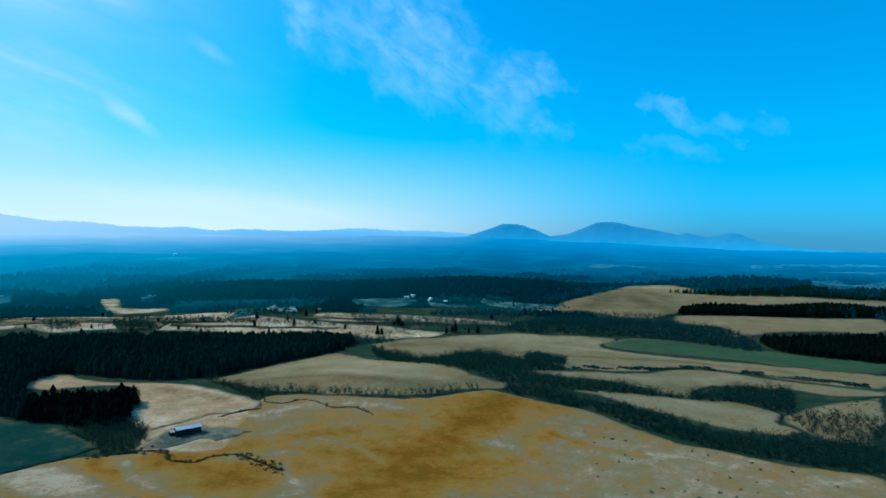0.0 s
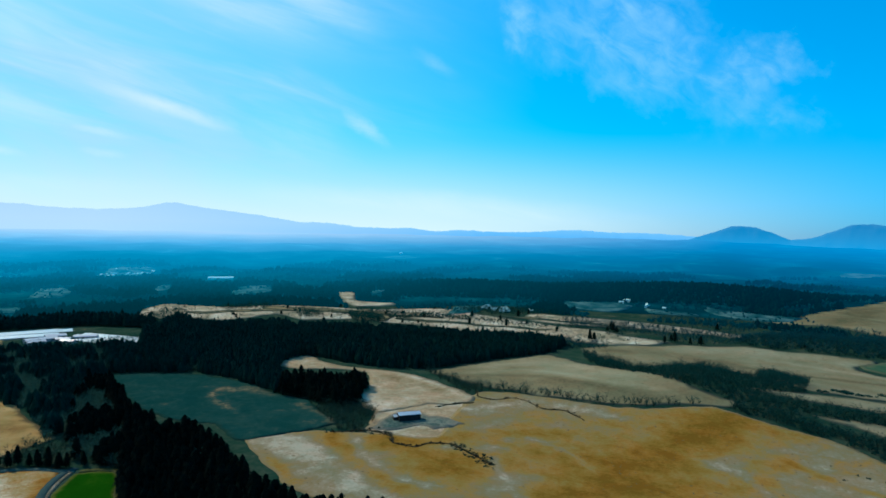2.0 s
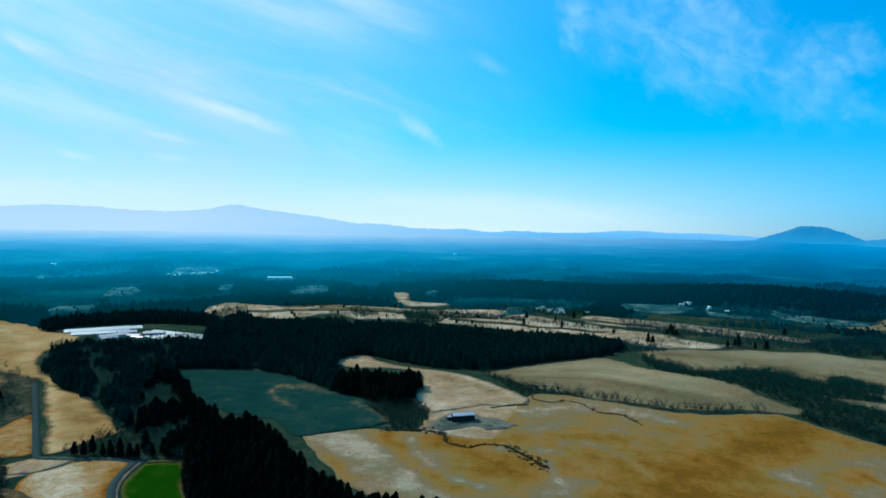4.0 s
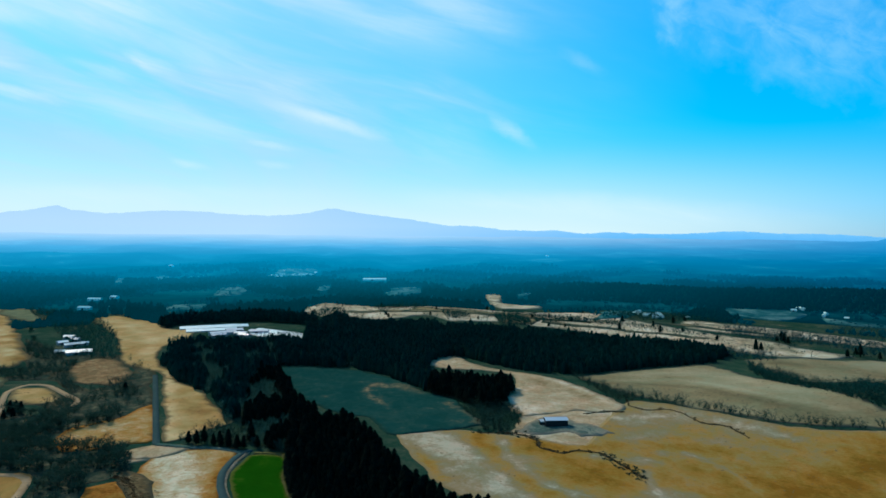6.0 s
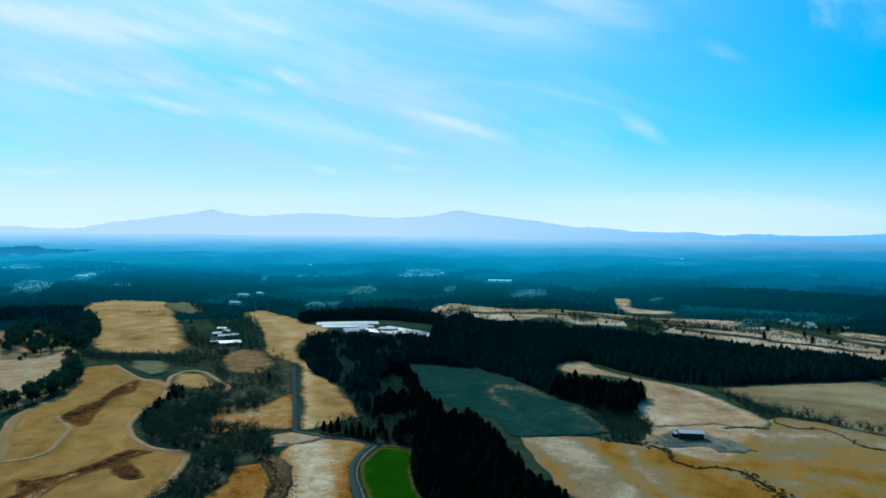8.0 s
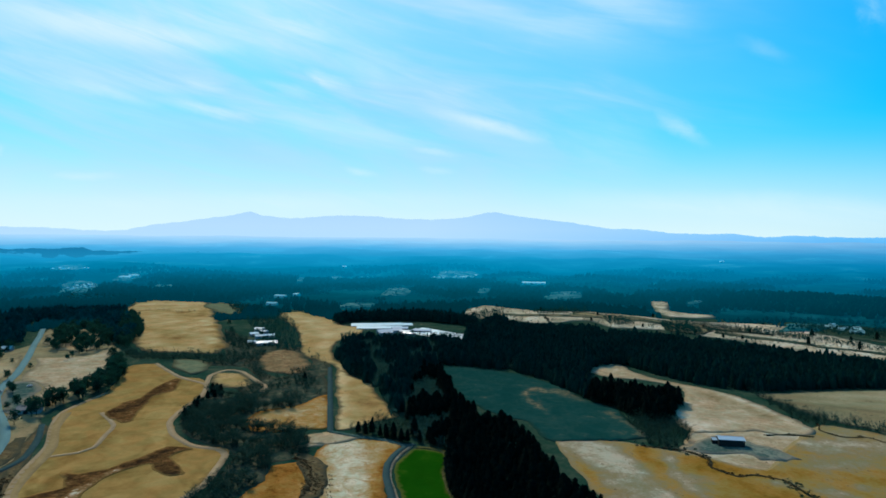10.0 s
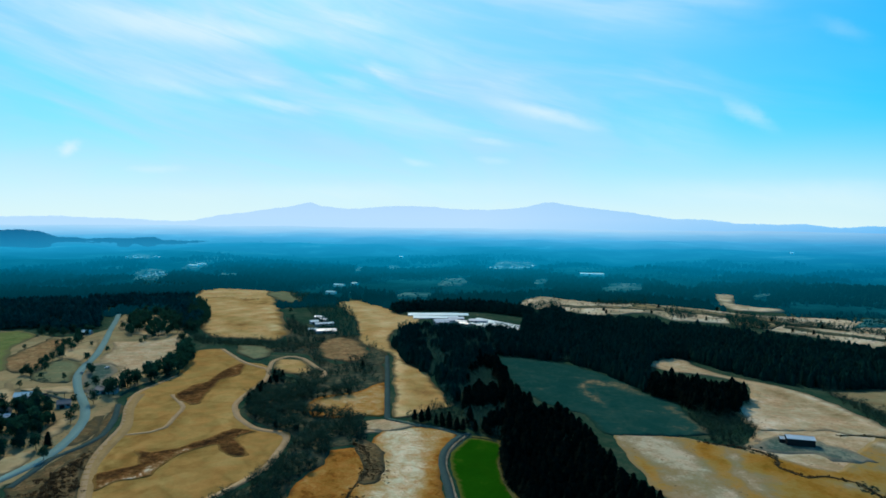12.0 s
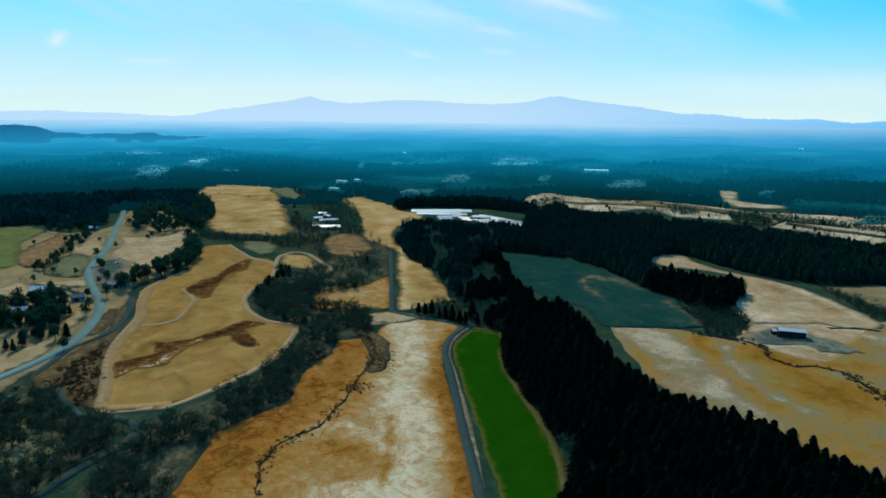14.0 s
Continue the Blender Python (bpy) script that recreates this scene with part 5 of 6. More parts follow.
ROADS = {
    "main_road": (6.6, "highway", "road", "two-lane pale grey country road"),
    "side_road": (4.0, "asphalt", "side_road", "narrow grey side road along the bank"),
    "lane": (4.4, "asphalt", "lane", "narrow dark asphalt lane along the green field"),
    "upper_lane": (4.4, "asphalt", "lane", "straight narrow asphalt lane between fields"),
    "link_lane": (4.2, "gravel", "lane", "short gravel link between two lanes"),
    "drive": (4.2, "asphalt", "drive", "curving narrow drive through the thicket"),
    "field_track": (4.5, "dirt", "track", "pale dirt track round the paddock"),
    "loop_track": (4.5, "dirt", "track", "pale dirt track looping through trees"),
    "inner_track": (3.5, "dirt", "track", "pale worn track inside the paddock"),
    "barn_ditch": (0.9, "ditch", "ditch", "dark winding ditch through dry grass"),
    "yard_ditch": (1.1, "ditch", "ditch", "dark brushy ditch below the barn"),
    "paddock_edge": (3.2, "dirt", "track", "pale worn track along the paddock's edge"),
    "low_ditch": (1.6, "ditch", "ditch", "dark ditch below the pale field"),
    "barn_brook": (0.9, "ditch", "ditch", "dark winding brook below the barn"),
    "west_lane": (3.5, "asphalt", "lane", "dark lane to the farmhouse"),
    "verge": (4.0, "verge", "verge", "pale stony verge along the lane"),
    "green_margin": (3.5, "dull", "verge", "olive grass margin of the green field"),
    "bank_path": (1.5, "dull", "track", "grey path through the thicket"),
    "rim": (7.0, "rim", "track", "lighter worn rim of the paddock"),
    "creek": (0.7, "ditch", "ditch", "thin dark brushy ditch in the orange pasture"),
}
for key, points in LINES.items():
    width, surface, name, label = ROADS[key]
    ribbon(name, points, width, M[surface], 0.6 if key == "rim" or surface == "dirt" else 0.8 if key in ("verge", "paddock_edge", "rim") else 1.0, label, "ditch" if name == "ditch" else "road", ragged=0.6 if name == "ditch" else 0.25 if name == "verge" else 0.08)


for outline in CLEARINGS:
    sheet("clearing", outline, M["wan"], 0.8, "wan clearing in the far woods, bluish with haze glow", "clearing", step=25.0)


def ridge(name, profile, r, foot, mat, label, rough=7.0, depth=90):
    """A far mountain range: skyline as (yaw, degrees above level), with folded slopes down to the plain."""
    verts, faces, rows = [], [], 9
    yaws = [p[0] for p in profile]
    lo, hi = min(yaws), max(yaws)
    cols = int((hi - lo) / 0.12)
    px, py = [p[0] for p in sorted(profile)], [p[1] for p in sorted(profile)]
    for i in range(cols + 1):
        yaw = lo + (hi - lo) * i / cols
        top = 140 + r * math.tan(radians(float(np.interp(yaw, px, py))))
        top += rough * noise.fractal((yaw * 1.1, r / 900, 0), 0.9, 2.1, 5)
        top += rough * 0.45 * noise.fractal((yaw * 4.5, r / 500, 3), 0.8, 2.1, 4)
        a = radians(yaw)
        for k in range(rows + 2):
            u = k / rows
            d = r - depth * (1 - u) if k <= rows else r + 60
            z = foot + (top - foot) * (u ** 0.9) if k <= rows else foot - 60
            if 0 < k < rows:
                fold = noise.fractal((yaw * 0.9, u * 2.2, r / 700), 1.0, 2.0, 5)
                z += fold * (top - foot) * 0.16 * u * (1 - u) * 4
                d += fold * 20
            verts.append((-math.sin(a) * d, math.cos(a) * d, z))
    w = rows + 2
    for i in range(cols):
        for k in range(w - 1):
            faces.append((i * w + k, (i + 1) * w + k, (i + 1) * w + k + 1, i * w + k + 1))
    ob = new(name, mesh_of(name, verts, faces, [mat]))
    return tagged(ob, label, "mountain", kind="structure")


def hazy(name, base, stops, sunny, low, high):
    """A far slope with haze put into its emission, from its foot (low) to its crest (high); sunny: the same towards the
    sun's side.
    """
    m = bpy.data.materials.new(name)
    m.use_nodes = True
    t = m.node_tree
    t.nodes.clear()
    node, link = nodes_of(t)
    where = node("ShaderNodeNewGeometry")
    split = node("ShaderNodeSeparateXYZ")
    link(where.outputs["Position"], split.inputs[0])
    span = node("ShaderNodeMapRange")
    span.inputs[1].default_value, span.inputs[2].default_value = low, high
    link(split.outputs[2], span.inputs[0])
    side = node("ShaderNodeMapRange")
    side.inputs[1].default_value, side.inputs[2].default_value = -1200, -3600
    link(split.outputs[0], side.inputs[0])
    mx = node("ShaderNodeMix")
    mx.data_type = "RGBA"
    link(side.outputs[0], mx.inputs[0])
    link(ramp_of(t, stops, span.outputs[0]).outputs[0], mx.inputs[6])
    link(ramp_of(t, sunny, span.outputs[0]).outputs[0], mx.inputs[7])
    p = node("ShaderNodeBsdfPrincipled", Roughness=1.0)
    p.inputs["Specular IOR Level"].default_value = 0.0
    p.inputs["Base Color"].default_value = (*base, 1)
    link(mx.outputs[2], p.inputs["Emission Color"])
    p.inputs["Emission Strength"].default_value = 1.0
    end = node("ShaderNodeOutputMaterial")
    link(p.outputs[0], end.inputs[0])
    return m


RANGE_WEST = ((95, 0.4), (87.7, 0.28), (84.2, 0.34), (80.3, 0.22), (76.2, 0.05), (74.4, 0.12), (72.6, 0.56), (69.9, 0.93), (66.1, 1.52), (64.6, 1.86), (63.7, 1.51), (61.2, 1.3), (57.2, 1.6), (54.2, 1.63),
              (50.6, 1.37), (47.1, 1.41), (45.1, 1.62), (43.4, 2.06), (42.6, 2.12), (40.7, 1.74), (37.3, 1.37), (35.2, 1.08), (32.7, 0.66), (29.7, 0.62), (27.6, 0.34), (24.4, 0.24), (22.4, 0.3), (20.1, 0.05),
              (17.8, 0.2), (14.5, 0.05), (11.5, 0.13), (7.5, 0.38), (4.4, 0.21), (1.3, 0.19), (-2.4, 0.02), (-5, -0.3))
TWIN_PEAKS = ((-1.5, -0.5), (-2.8, -0.03), (-5.0, 0.72), (-5.4, 0.92), (-6.2, 0.89), (-7.3, 0.8), (-8.3, 0.44), (-9.8, -0.16), (-11.1, -0.04), (-12.6, 0.53), (-13.8, 1.1), (-15.3, 1.16), (-16.2, 0.96),
              (-17.4, 0.67), (-18.8, 0.49), (-20.7, 0.06), (-21.4, 0.22), (-22.9, -0.1), (-23.8, 0.05), (-24.8, 0.25), (-25.5, 0.16), (-26.8, -0.4), (-28, -0.6), (-30, -0.9), (-33, -1.1), (-40, -1.2))
WEST_HILLS = ((100, -0.6), (92, -0.8), (87, -0.73), (85.6, -0.81), (84.5, -1.25), (82.3, -1.42), (79.5, -1.40), (77.6, -1.33), (76.6, -1.6), (73, -1.68), (69, -1.72), (64, -1.85), (60, -2.1), (56, -2.4))
# the blue of range, peaks and hills is haze, emitted by the slopes
M["range_haze"] = hazy("range_haze", (0.03, 0.05, 0.07), ((0, (0.10, 0.46, 0.86)), (0.4, (0.20, 0.55, 0.91)), (1, (0.16, 0.52, 0.89))),
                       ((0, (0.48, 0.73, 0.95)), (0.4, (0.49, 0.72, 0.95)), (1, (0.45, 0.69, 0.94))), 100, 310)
M["peak_haze"] = hazy("peak_haze", (0.03, 0.05, 0.07), ((0, (0.01, 0.36, 0.74)), (0.3, (0.012, 0.30, 0.62)), (0.6, (0.012, 0.25, 0.53)), (1, (0.008, 0.20, 0.46))),
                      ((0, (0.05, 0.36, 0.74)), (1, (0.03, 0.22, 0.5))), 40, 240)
M["hill_haze"] = hazy("hill_haze", (0.01, 0.02, 0.02), ((0, (0.006, 0.20, 0.40)), (1, (0.003, 0.13, 0.27))), ((0, (0.008, 0.24, 0.46)), (0.5, (0.005, 0.18, 0.38)), (1, (0.001, 0.12, 0.28))), 30, 100)
ridge("mountain_range", RANGE_WEST, 4800, 60, M["range_haze"], "long hazy blue mountain range on the horizon", rough=4.5)
ridge("twin_mountains", TWIN_PEAKS, 4760, 40, M["peak_haze"], "hazy blue twin-peaked mountains rising from the plain", rough=4.0)
ridge("low_hills", WEST_HILLS, 3300, 0, M["hill_haze"], "low wooded hills before the range, dark blue with haze glow", depth=420, rough=4.0)


# ---- trees ----
rng = random.Random(7)


def star_cone(verts, faces, z0, z1, r, spikes, turn, x=0.0, y=0.0):
    """One whorl of drooping branches: a jagged cone."""
    top = len(verts)
    verts.append((x, y, z1))
    ring = []
    for k in range(2 * spikes):
        a = turn + math.pi * k / spikes
        far = r * (rng.uniform(0.85, 1.15) if k % 2 == 0 else rng.uniform(0.45, 0.62))
        ring.append(len(verts))
        verts.append((x + far * math.cos(a), y + far * math.sin(a), z0 + (rng.uniform(-0.5, 0.2) if k % 2 == 0 else (z1 - z0) * 0.28)))
    for k in range(2 * spikes):
        faces.append((top, ring[k], ring[(k + 1) % (2 * spikes)]))


def tube(verts, faces, a, b, ra, rb, sides=5):
    """A tapered limb from a to b."""
    a, b = Vector(a), Vector(b)
    turn = (b - a).to_track_quat("Z", "Y")
    base = len(verts)
    for p, r in ((a, ra), (b, rb)):
        for k in range(sides):
            w = 2 * math.pi * k / sides
            verts.append(tuple(p + turn @ Vector((r * math.cos(w), r * math.sin(w), 0))))
    for k in range(sides):
        q = (k + 1) % sides
        faces.append((base + k, base + q, base + sides + q, base + sides + k))


def conifer_shape(tiers, spikes, tall=18.0, wide=3.2, sides=3, taper=0.62):
    """(crown verts, crown faces, trunk verts, trunk faces) of a spruce."""
    cv, cf, tv, tf = [], [], [], []
    tube(tv, tf, (0, 0, -1), (0, 0, tall * 0.9), 0.28, 0.05, sides)
    for k in range(tiers):
        u = k / tiers
        z0 = tall * (0.12 + 0.86 * u ** 0.95)
        r = wide * (1 - u) ** taper * rng.uniform(0.85, 1.12) + 0.25
        star_cone(cv, cf, z0, min(tall * 1.02, z0 + tall * 1.7 / tiers + 0.6), r, spikes, rng.uniform(0, 6.3), rng.uniform(-0.2, 0.2), rng.uniform(-0.2, 0.2))
    return cv, cf, tv, tf


def sliver(verts, faces, p, d, length, width):
    """A flat spray of twigs or leaves: a thin leaf-like quad."""
    d = d.normalized()
    s = d.cross(Vector((rng.uniform(-1, 1), rng.uniform(-1, 1), rng.uniform(-1, 1)))).normalized() * width
    m = p + d * length * 0.45
    b = len(verts)
    verts += [tuple(p), tuple(m + s), tuple(p + d * length), tuple(m - s)]
    faces.append((b, b + 1, b + 2, b + 3))


def bare_shape(sprays, limbs, tall=9.0, wide=3.4, low=0.3, leaf=0.17):
    """A leafless tree: trunk, forking limbs and sprays of twigs."""
    cv, cf, tv, tf = [], [], [], []
    fork = tall * low
    tube(tv, tf, (0, 0, -1), (0, 0, fork), 0.2, 0.14, 5)
    tips = []
    for k in range(limbs):
        a = 2 * math.pi * k / limbs + rng.uniform(-0.4, 0.4)
        far = wide * rng.uniform(0.3, 0.8)
        tip = Vector((far * math.cos(a), far * math.sin(a), tall * rng.uniform(0.6, 0.95)))
        tube(tv, tf, (0, 0, fork * rng.uniform(0.6, 1)), tip, 0.1, 0.03, 3)
        tips.append(tip)
    for _ in range(sprays):
        tip = rng.choice(tips)
        p = Vector((0, 0, fork)).lerp(tip, rng.uniform(0.35 if low > 0.2 else 0.0, 1.05)) + Vector((rng.uniform(-1, 1), rng.uniform(-1, 1), rng.uniform(-0.6, 0.8)))
        d = Vector((p.x * 0.5 + rng.uniform(-0.8, 0.8), p.y * 0.5 + rng.uniform(-0.8, 0.8), rng.uniform(0.1, 1.3)))
        sliver(cv, cf, p, d, rng.uniform(0.9, 2.4), rng.uniform(0.35, 1) * leaf)
    return cv, cf, tv, tf


def broad_shape(clumps, leaves, tall=15.0, wide=4.0):
    """A pine or evergreen: leaning trunk, limbs and uneven clumps of small leaves with gaps between."""
    cv, cf, tv, tf = [], [], [], []
    lean = Vector((rng.uniform(-0.8, 0.8), rng.uniform(-0.8, 0.8), tall * 0.85))
    tube(tv, tf, (0, 0, -1), lean, 0.3, 0.08, 5)
    for k in range(clumps):
        u = 0.35 + 0.6 * (k / max(1, clumps - 1))
        a = rng.uniform(0, 6.3)
        far = wide * (1.1 - 0.75 * abs(u - 0.45)) * rng.uniform(0.2, 0.8)
        c = lean * u + Vector((far * math.cos(a), far * math.sin(a), tall * 0.06))
        tube(tv, tf, lean * (u - 0.12), c, 0.09, 0.03, 3)
        size = rng.uniform(1.1, 1.9)
        for _ in range(leaves):
            o = Vector((rng.gauss(0, 1), rng.gauss(0, 1), rng.gauss(0, 0.55))) * size * 0.6
            sliver(cv, cf, c + o, o + Vector((0, 0, rng.uniform(-0.2, 0.8))), rng.uniform(0.9, 1.7), rng.uniform(0.35, 0.7))
    return cv, cf, tv, tf


def bush_shape(sprays, tall=2.2, wide=1.8):
    cv, cf = [], []
    for _ in range(sprays):
        a, far = rng.uniform(0, 6.3), wide * rng.uniform(0, 0.7)
        p = Vector((far * math.cos(a), far * math.sin(a), rng.uniform(-0.2, tall * 0.4)))
        sliver(cv, cf, p, Vector((p.x + rng.uniform(-1, 1), p.y + rng.uniform(-1, 1), rng.uniform(0.6, 2))), tall * rng.uniform(0.4, 0.9), rng.uniform(0.12, 0.35))
    return cv, cf, [], []


def canopy_shape(tall, wide):
    """A knot of crowded crowns of a far wood: three or four uneven peaked crowns that grow into one another."""
    cv, cf = [], []
    for k in range(4):
        a, far = rng.uniform(0, 6.3), wide * rng.uniform(0.2, 0.75)
        cx, cy, top, r = far * math.cos(a), far * math.sin(a), tall * rng.uniform(0.6, 1.15), wide * rng.uniform(0.4, 0.62)
        base, rings = len(cv), ((0.0, 0.9), (0.45, 1.0), (0.78, 0.62))
        for u, f in rings:
            for q in range(6):
                w = 2 * math.pi * q / 6 + k
                d = r * f * rng.uniform(0.75, 1.25)
                cv.append((cx + d * math.cos(w), cy + d * math.sin(w), top * u + rng.uniform(-0.06, 0.06) * top - (1.0 if u == 0 else 0.0)))
        cv.append((cx, cy, top))
        for i in range(2):
            for q in range(6):
                n = (q + 1) % 6
                cf.append((base + 6 * i + q, base + 6 * i + n, base + 6 * i + 6 + n, base + 6 * i + 6 + q))
        for q in range(6):
            cf.append((base + 12 + q, base + 12 + (q + 1) % 6, base + 18))
    return cv, cf, [], []


def stand(name, shapes, places, mats, label, category="woodland"):
    """Many trees as one mesh: places are (x, y, scale, turn)."""
    V, F, I, base = [], [], [], 0
    ready = []
    for cv, cf, tv, tf in shapes:
        v = np.array(list(cv) + list(tv), float)
        f = [tuple(q) for q in cf] + [tuple(i + len(cv) for i in q) for q in tf]
        ready.append((v, f, [0] * len(cf) + [1] * len(tf)))
    for n, (x, y, s, turn) in enumerate(places):
        v, f, idx = ready[n % len(ready)]
        c, d = math.cos(turn), math.sin(turn)
        w = np.empty_like(v)
        w[:, 0] = x + s * (v[:, 0] * c - v[:, 1] * d)
        w[:, 1] = y + s * (v[:, 0] * d + v[:, 1] * c)
        w[:, 2] = height(x, y) + far_relief(x, y, math.hypot(x, y)) + s * v[:, 2]
        V.append(w)
        F.extend(tuple(i + base for i in q) for q in f)
        I.extend(idx)
        base += len(v)
    if not V:
        return None
    ob = new(name, mesh_of(name, np.concatenate(V).tolist(), F, mats, I, False))
    return tagged(ob, label, category, kind="stuff")


CELL = 6.0
KEEP_CLEAR = set()
for key, width in (("main_road", 2), ("side_road", 1), ("lane", 1), ("upper_lane", 1), ("link_lane", 1), ("drive", 0), ("field_track", 0), ("loop_track", 0), ("paddock_edge", 0)):
    for p in smooth(LINES[key], False, 3.0):
        for i in range(-width, width + 1):
            for j in range(-width, width + 1):
                KEEP_CLEAR.add((round(p.x / CELL) + i, round(p.y / CELL) + j))


def scatter(outline, spacing, low=0.75, high=1.2, keep=1.0, clump=0.0):
    """Uneven places inside an outline."""
    line = smooth(outline, True, 12.0)
    xs, ys = [p.x for p in line], [p.y for p in line]
    out, x = [], min(xs)
    while x < max(xs):
        y = min(ys)
        while y < max(ys):
            u, v = x + rng.uniform(-0.5, 0.5) * spacing, y + rng.uniform(-0.5, 0.5) * spacing
            if rng.random() < keep and (round(u / CELL), round(v / CELL)) not in KEEP_CLEAR and noise.noise((u / 22, v / 22, 4)) > clump - 1 and inside(line, u, v):
                out.append((u, v, rng.uniform(low, high), rng.uniform(0, 6.3)))
            y += spacing
        x += spacing
    return out


NEAR_CONIFERS = [conifer_shape(12, 8, rng.uniform(11.5, 14.5), rng.uniform(3.7, 4.7), taper=0.52) for _ in range(7)]
FAR_CONIFERS = [conifer_shape(4, 6, rng.uniform(11.5, 14.5), rng.uniform(4.0, 5.0)) for _ in range(5)]
TINY_CONIFERS = [conifer_shape(4, 6, rng.uniform(11, 14), rng.uniform(4.4, 5.4)) for _ in range(3)]
MASS_TREES = [canopy_shape(rng.uniform(8, 12), rng.uniform(6.0, 8.0)) for _ in range(8)]
NEAR_BARE = [bare_shape(180, 6, rng.uniform(7, 10), rng.uniform(2.8, 3.8)) for _ in range(4)]
FAR_BARE = [bare_shape(84, 4, rng.uniform(6, 8.5), rng.uniform(3.0, 4.4), 0.1) for _ in range(5)]
FINE_BARE = [bare_shape(34, 2, rng.uniform(6, 8.5), rng.uniform(3.0, 4.4), 0.1, 0.3) for _ in range(6)]
PINES = [broad_shape(14, 24, rng.uniform(12, 15), rng.uniform(3.5, 4.5)) for _ in range(4)]
BUSHES = [bush_shape(22) for _ in range(3)]


def single_trees(name, shapes, places, mats, label, group):
    """Trees as things of their own, each with a trunk and a crown; alike ones share their meshes."""
    first = []
    for cv, cf, tv, tf in shapes:
        first.append((mesh_of("crown", cv, cf, [mats[0]], smooth_faces=False), mesh_of("trunk", tv, tf, [mats[1]])))
    for n, (x, y, s, turn) in enumerate(places):
        crown, trunk = first[n % len(first)]
        tree = new(name)
        tree.matrix_basis = Matrix.Translation((x, y, height(x, y))) @ Matrix.Rotation(turn, 4, "Z") @ Matrix.Scale(s, 4)
        tagged(tree, label, "tree", group)
        for kind, me in (("trunk", trunk), ("crown", crown)):
            ob = new(kind, me)
            ob.parent = tree


MIXED = smooth(WOODS["mixed_wood"], True, 12.0)


def evergreen(x, y):
    """Whether a place in a plantation bears conifers; its western edge is patchy with bare trees."""
    if inside(MIXED, x, y):
        return noise.noise((x / 34, y / 34, 21)) + 0.5 * noise.noise((x / 13, y / 13, 25)) > 0.06
    return noise.noise((x / 22, y / 22, 31)) > -0.44


def grown(places):
    """Heights that rise and fall in patches."""
    return [(x, y, s * (1.0 + 0.28 * noise.noise((x / 30, y / 30, 14)) + 0.16 * noise.noise((x / 9, y / 9, 17))), a) for x, y, s, a in places]


belt = grown(scatter(WOODS["belt_wood"], 4.0, 0.72, 1.12))
main = grown(scatter(WOODS["main_wood"], 4.4, 0.8, 1.15))
gaps = [p for p in belt + main if not evergreen(p[0], p[1])]
belt = [p for p in belt if evergreen(p[0], p[1])]
main = [p for p in main if evergreen(p[0], p[1])]
belt.sort(key=lambda p: math.hypot(p[0] + 60, p[1] - 260))
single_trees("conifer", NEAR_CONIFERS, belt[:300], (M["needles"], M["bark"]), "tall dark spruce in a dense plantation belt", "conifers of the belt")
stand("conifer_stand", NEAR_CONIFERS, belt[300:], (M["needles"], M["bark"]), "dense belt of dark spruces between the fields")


def near_part(key, places):
    """The western forest thins out where the far woods take over."""
    if key != "west_wood":
        return places
    return [p for p in places if math.hypot(p[0], p[1]) < 1230 and noise.noise((p[0] / 60, p[1] / 60, 41)) > -0.3]


MAIN_TREES = FAR_CONIFERS[:3] + [canopy_shape(rng.uniform(10, 13), rng.uniform(4.0, 5.0)) for _ in range(6)]
stand("conifer_forest", MAIN_TREES, main, (M["hazed_needles"], M["bark"]), "broad dark conifer forest across the land")
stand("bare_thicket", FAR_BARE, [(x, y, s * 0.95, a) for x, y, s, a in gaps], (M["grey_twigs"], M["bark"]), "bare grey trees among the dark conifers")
for key, spacing, shapes, label in (
        ("works_back", 5.5, FAR_CONIFERS, "dark wood behind the white works"),
        ("works_wood", 5.0, FAR_CONIFERS, "dark conifers beside the white works"),
        ("clump_wood", 4.2, FAR_CONIFERS, "square plantation of dark spruces by the barn"),
        ("ridge_wood", 5.0, TINY_CONIFERS, "dark conifer wood on the bare hill"),
        ("slope_wood", 4.4, TINY_CONIFERS, "dark conifer wood below the pasture shelf"),
        ("far_wood", 13.0, MASS_TREES, "far dark conifer forest on a low rise"),
        ("hedge_far", 6.0, TINY_CONIFERS, "thin far belt of dark conifers"),
        ("west_wood", 6.6, TINY_CONIFERS, "dark western conifer forest behind the road")):
    stand("conifer_forest", shapes, near_part(key, scatter(WOODS[key], spacing, *((0.75, 1.25) if key == "west_wood" else (0.6, 0.95) if key in ("slope_wood", "hedge_far") else (0.7, 1.15) if key == "ridge_wood" else (0.75, 1.2)))), (M["far_trees" if key == "far_wood" else "hazed_needles" if key == "hedge_far" else "hazed_west_needles" if key == "west_wood" else "hazed_needles" if key in ("works_wood", "works_back") else "needles"], M["bark"]), label)
single_trees("pine", PINES, scatter(WOODS["pine_row"], 8.4, 0.7, 1.3), (M["pine"], M["bark"]), "dark spreading pine in a row beside the paddock", "pines by the road")
single_trees("pine", PINES, scatter(WOODS["grove"], 8.0, 0.6, 1.15, clump=0.85), (M["pine"], M["bark"]), "dark pine in the grove by the farmhouse", "pines of the grove")
single_trees("conifer", NEAR_CONIFERS, scatter(WOODS["yard_pines"], 9.0, 0.55, 0.95, clump=0.8), (M["pine"], M["bark"]), "dark pointed evergreen crowding the farm gardens", "garden evergreens")
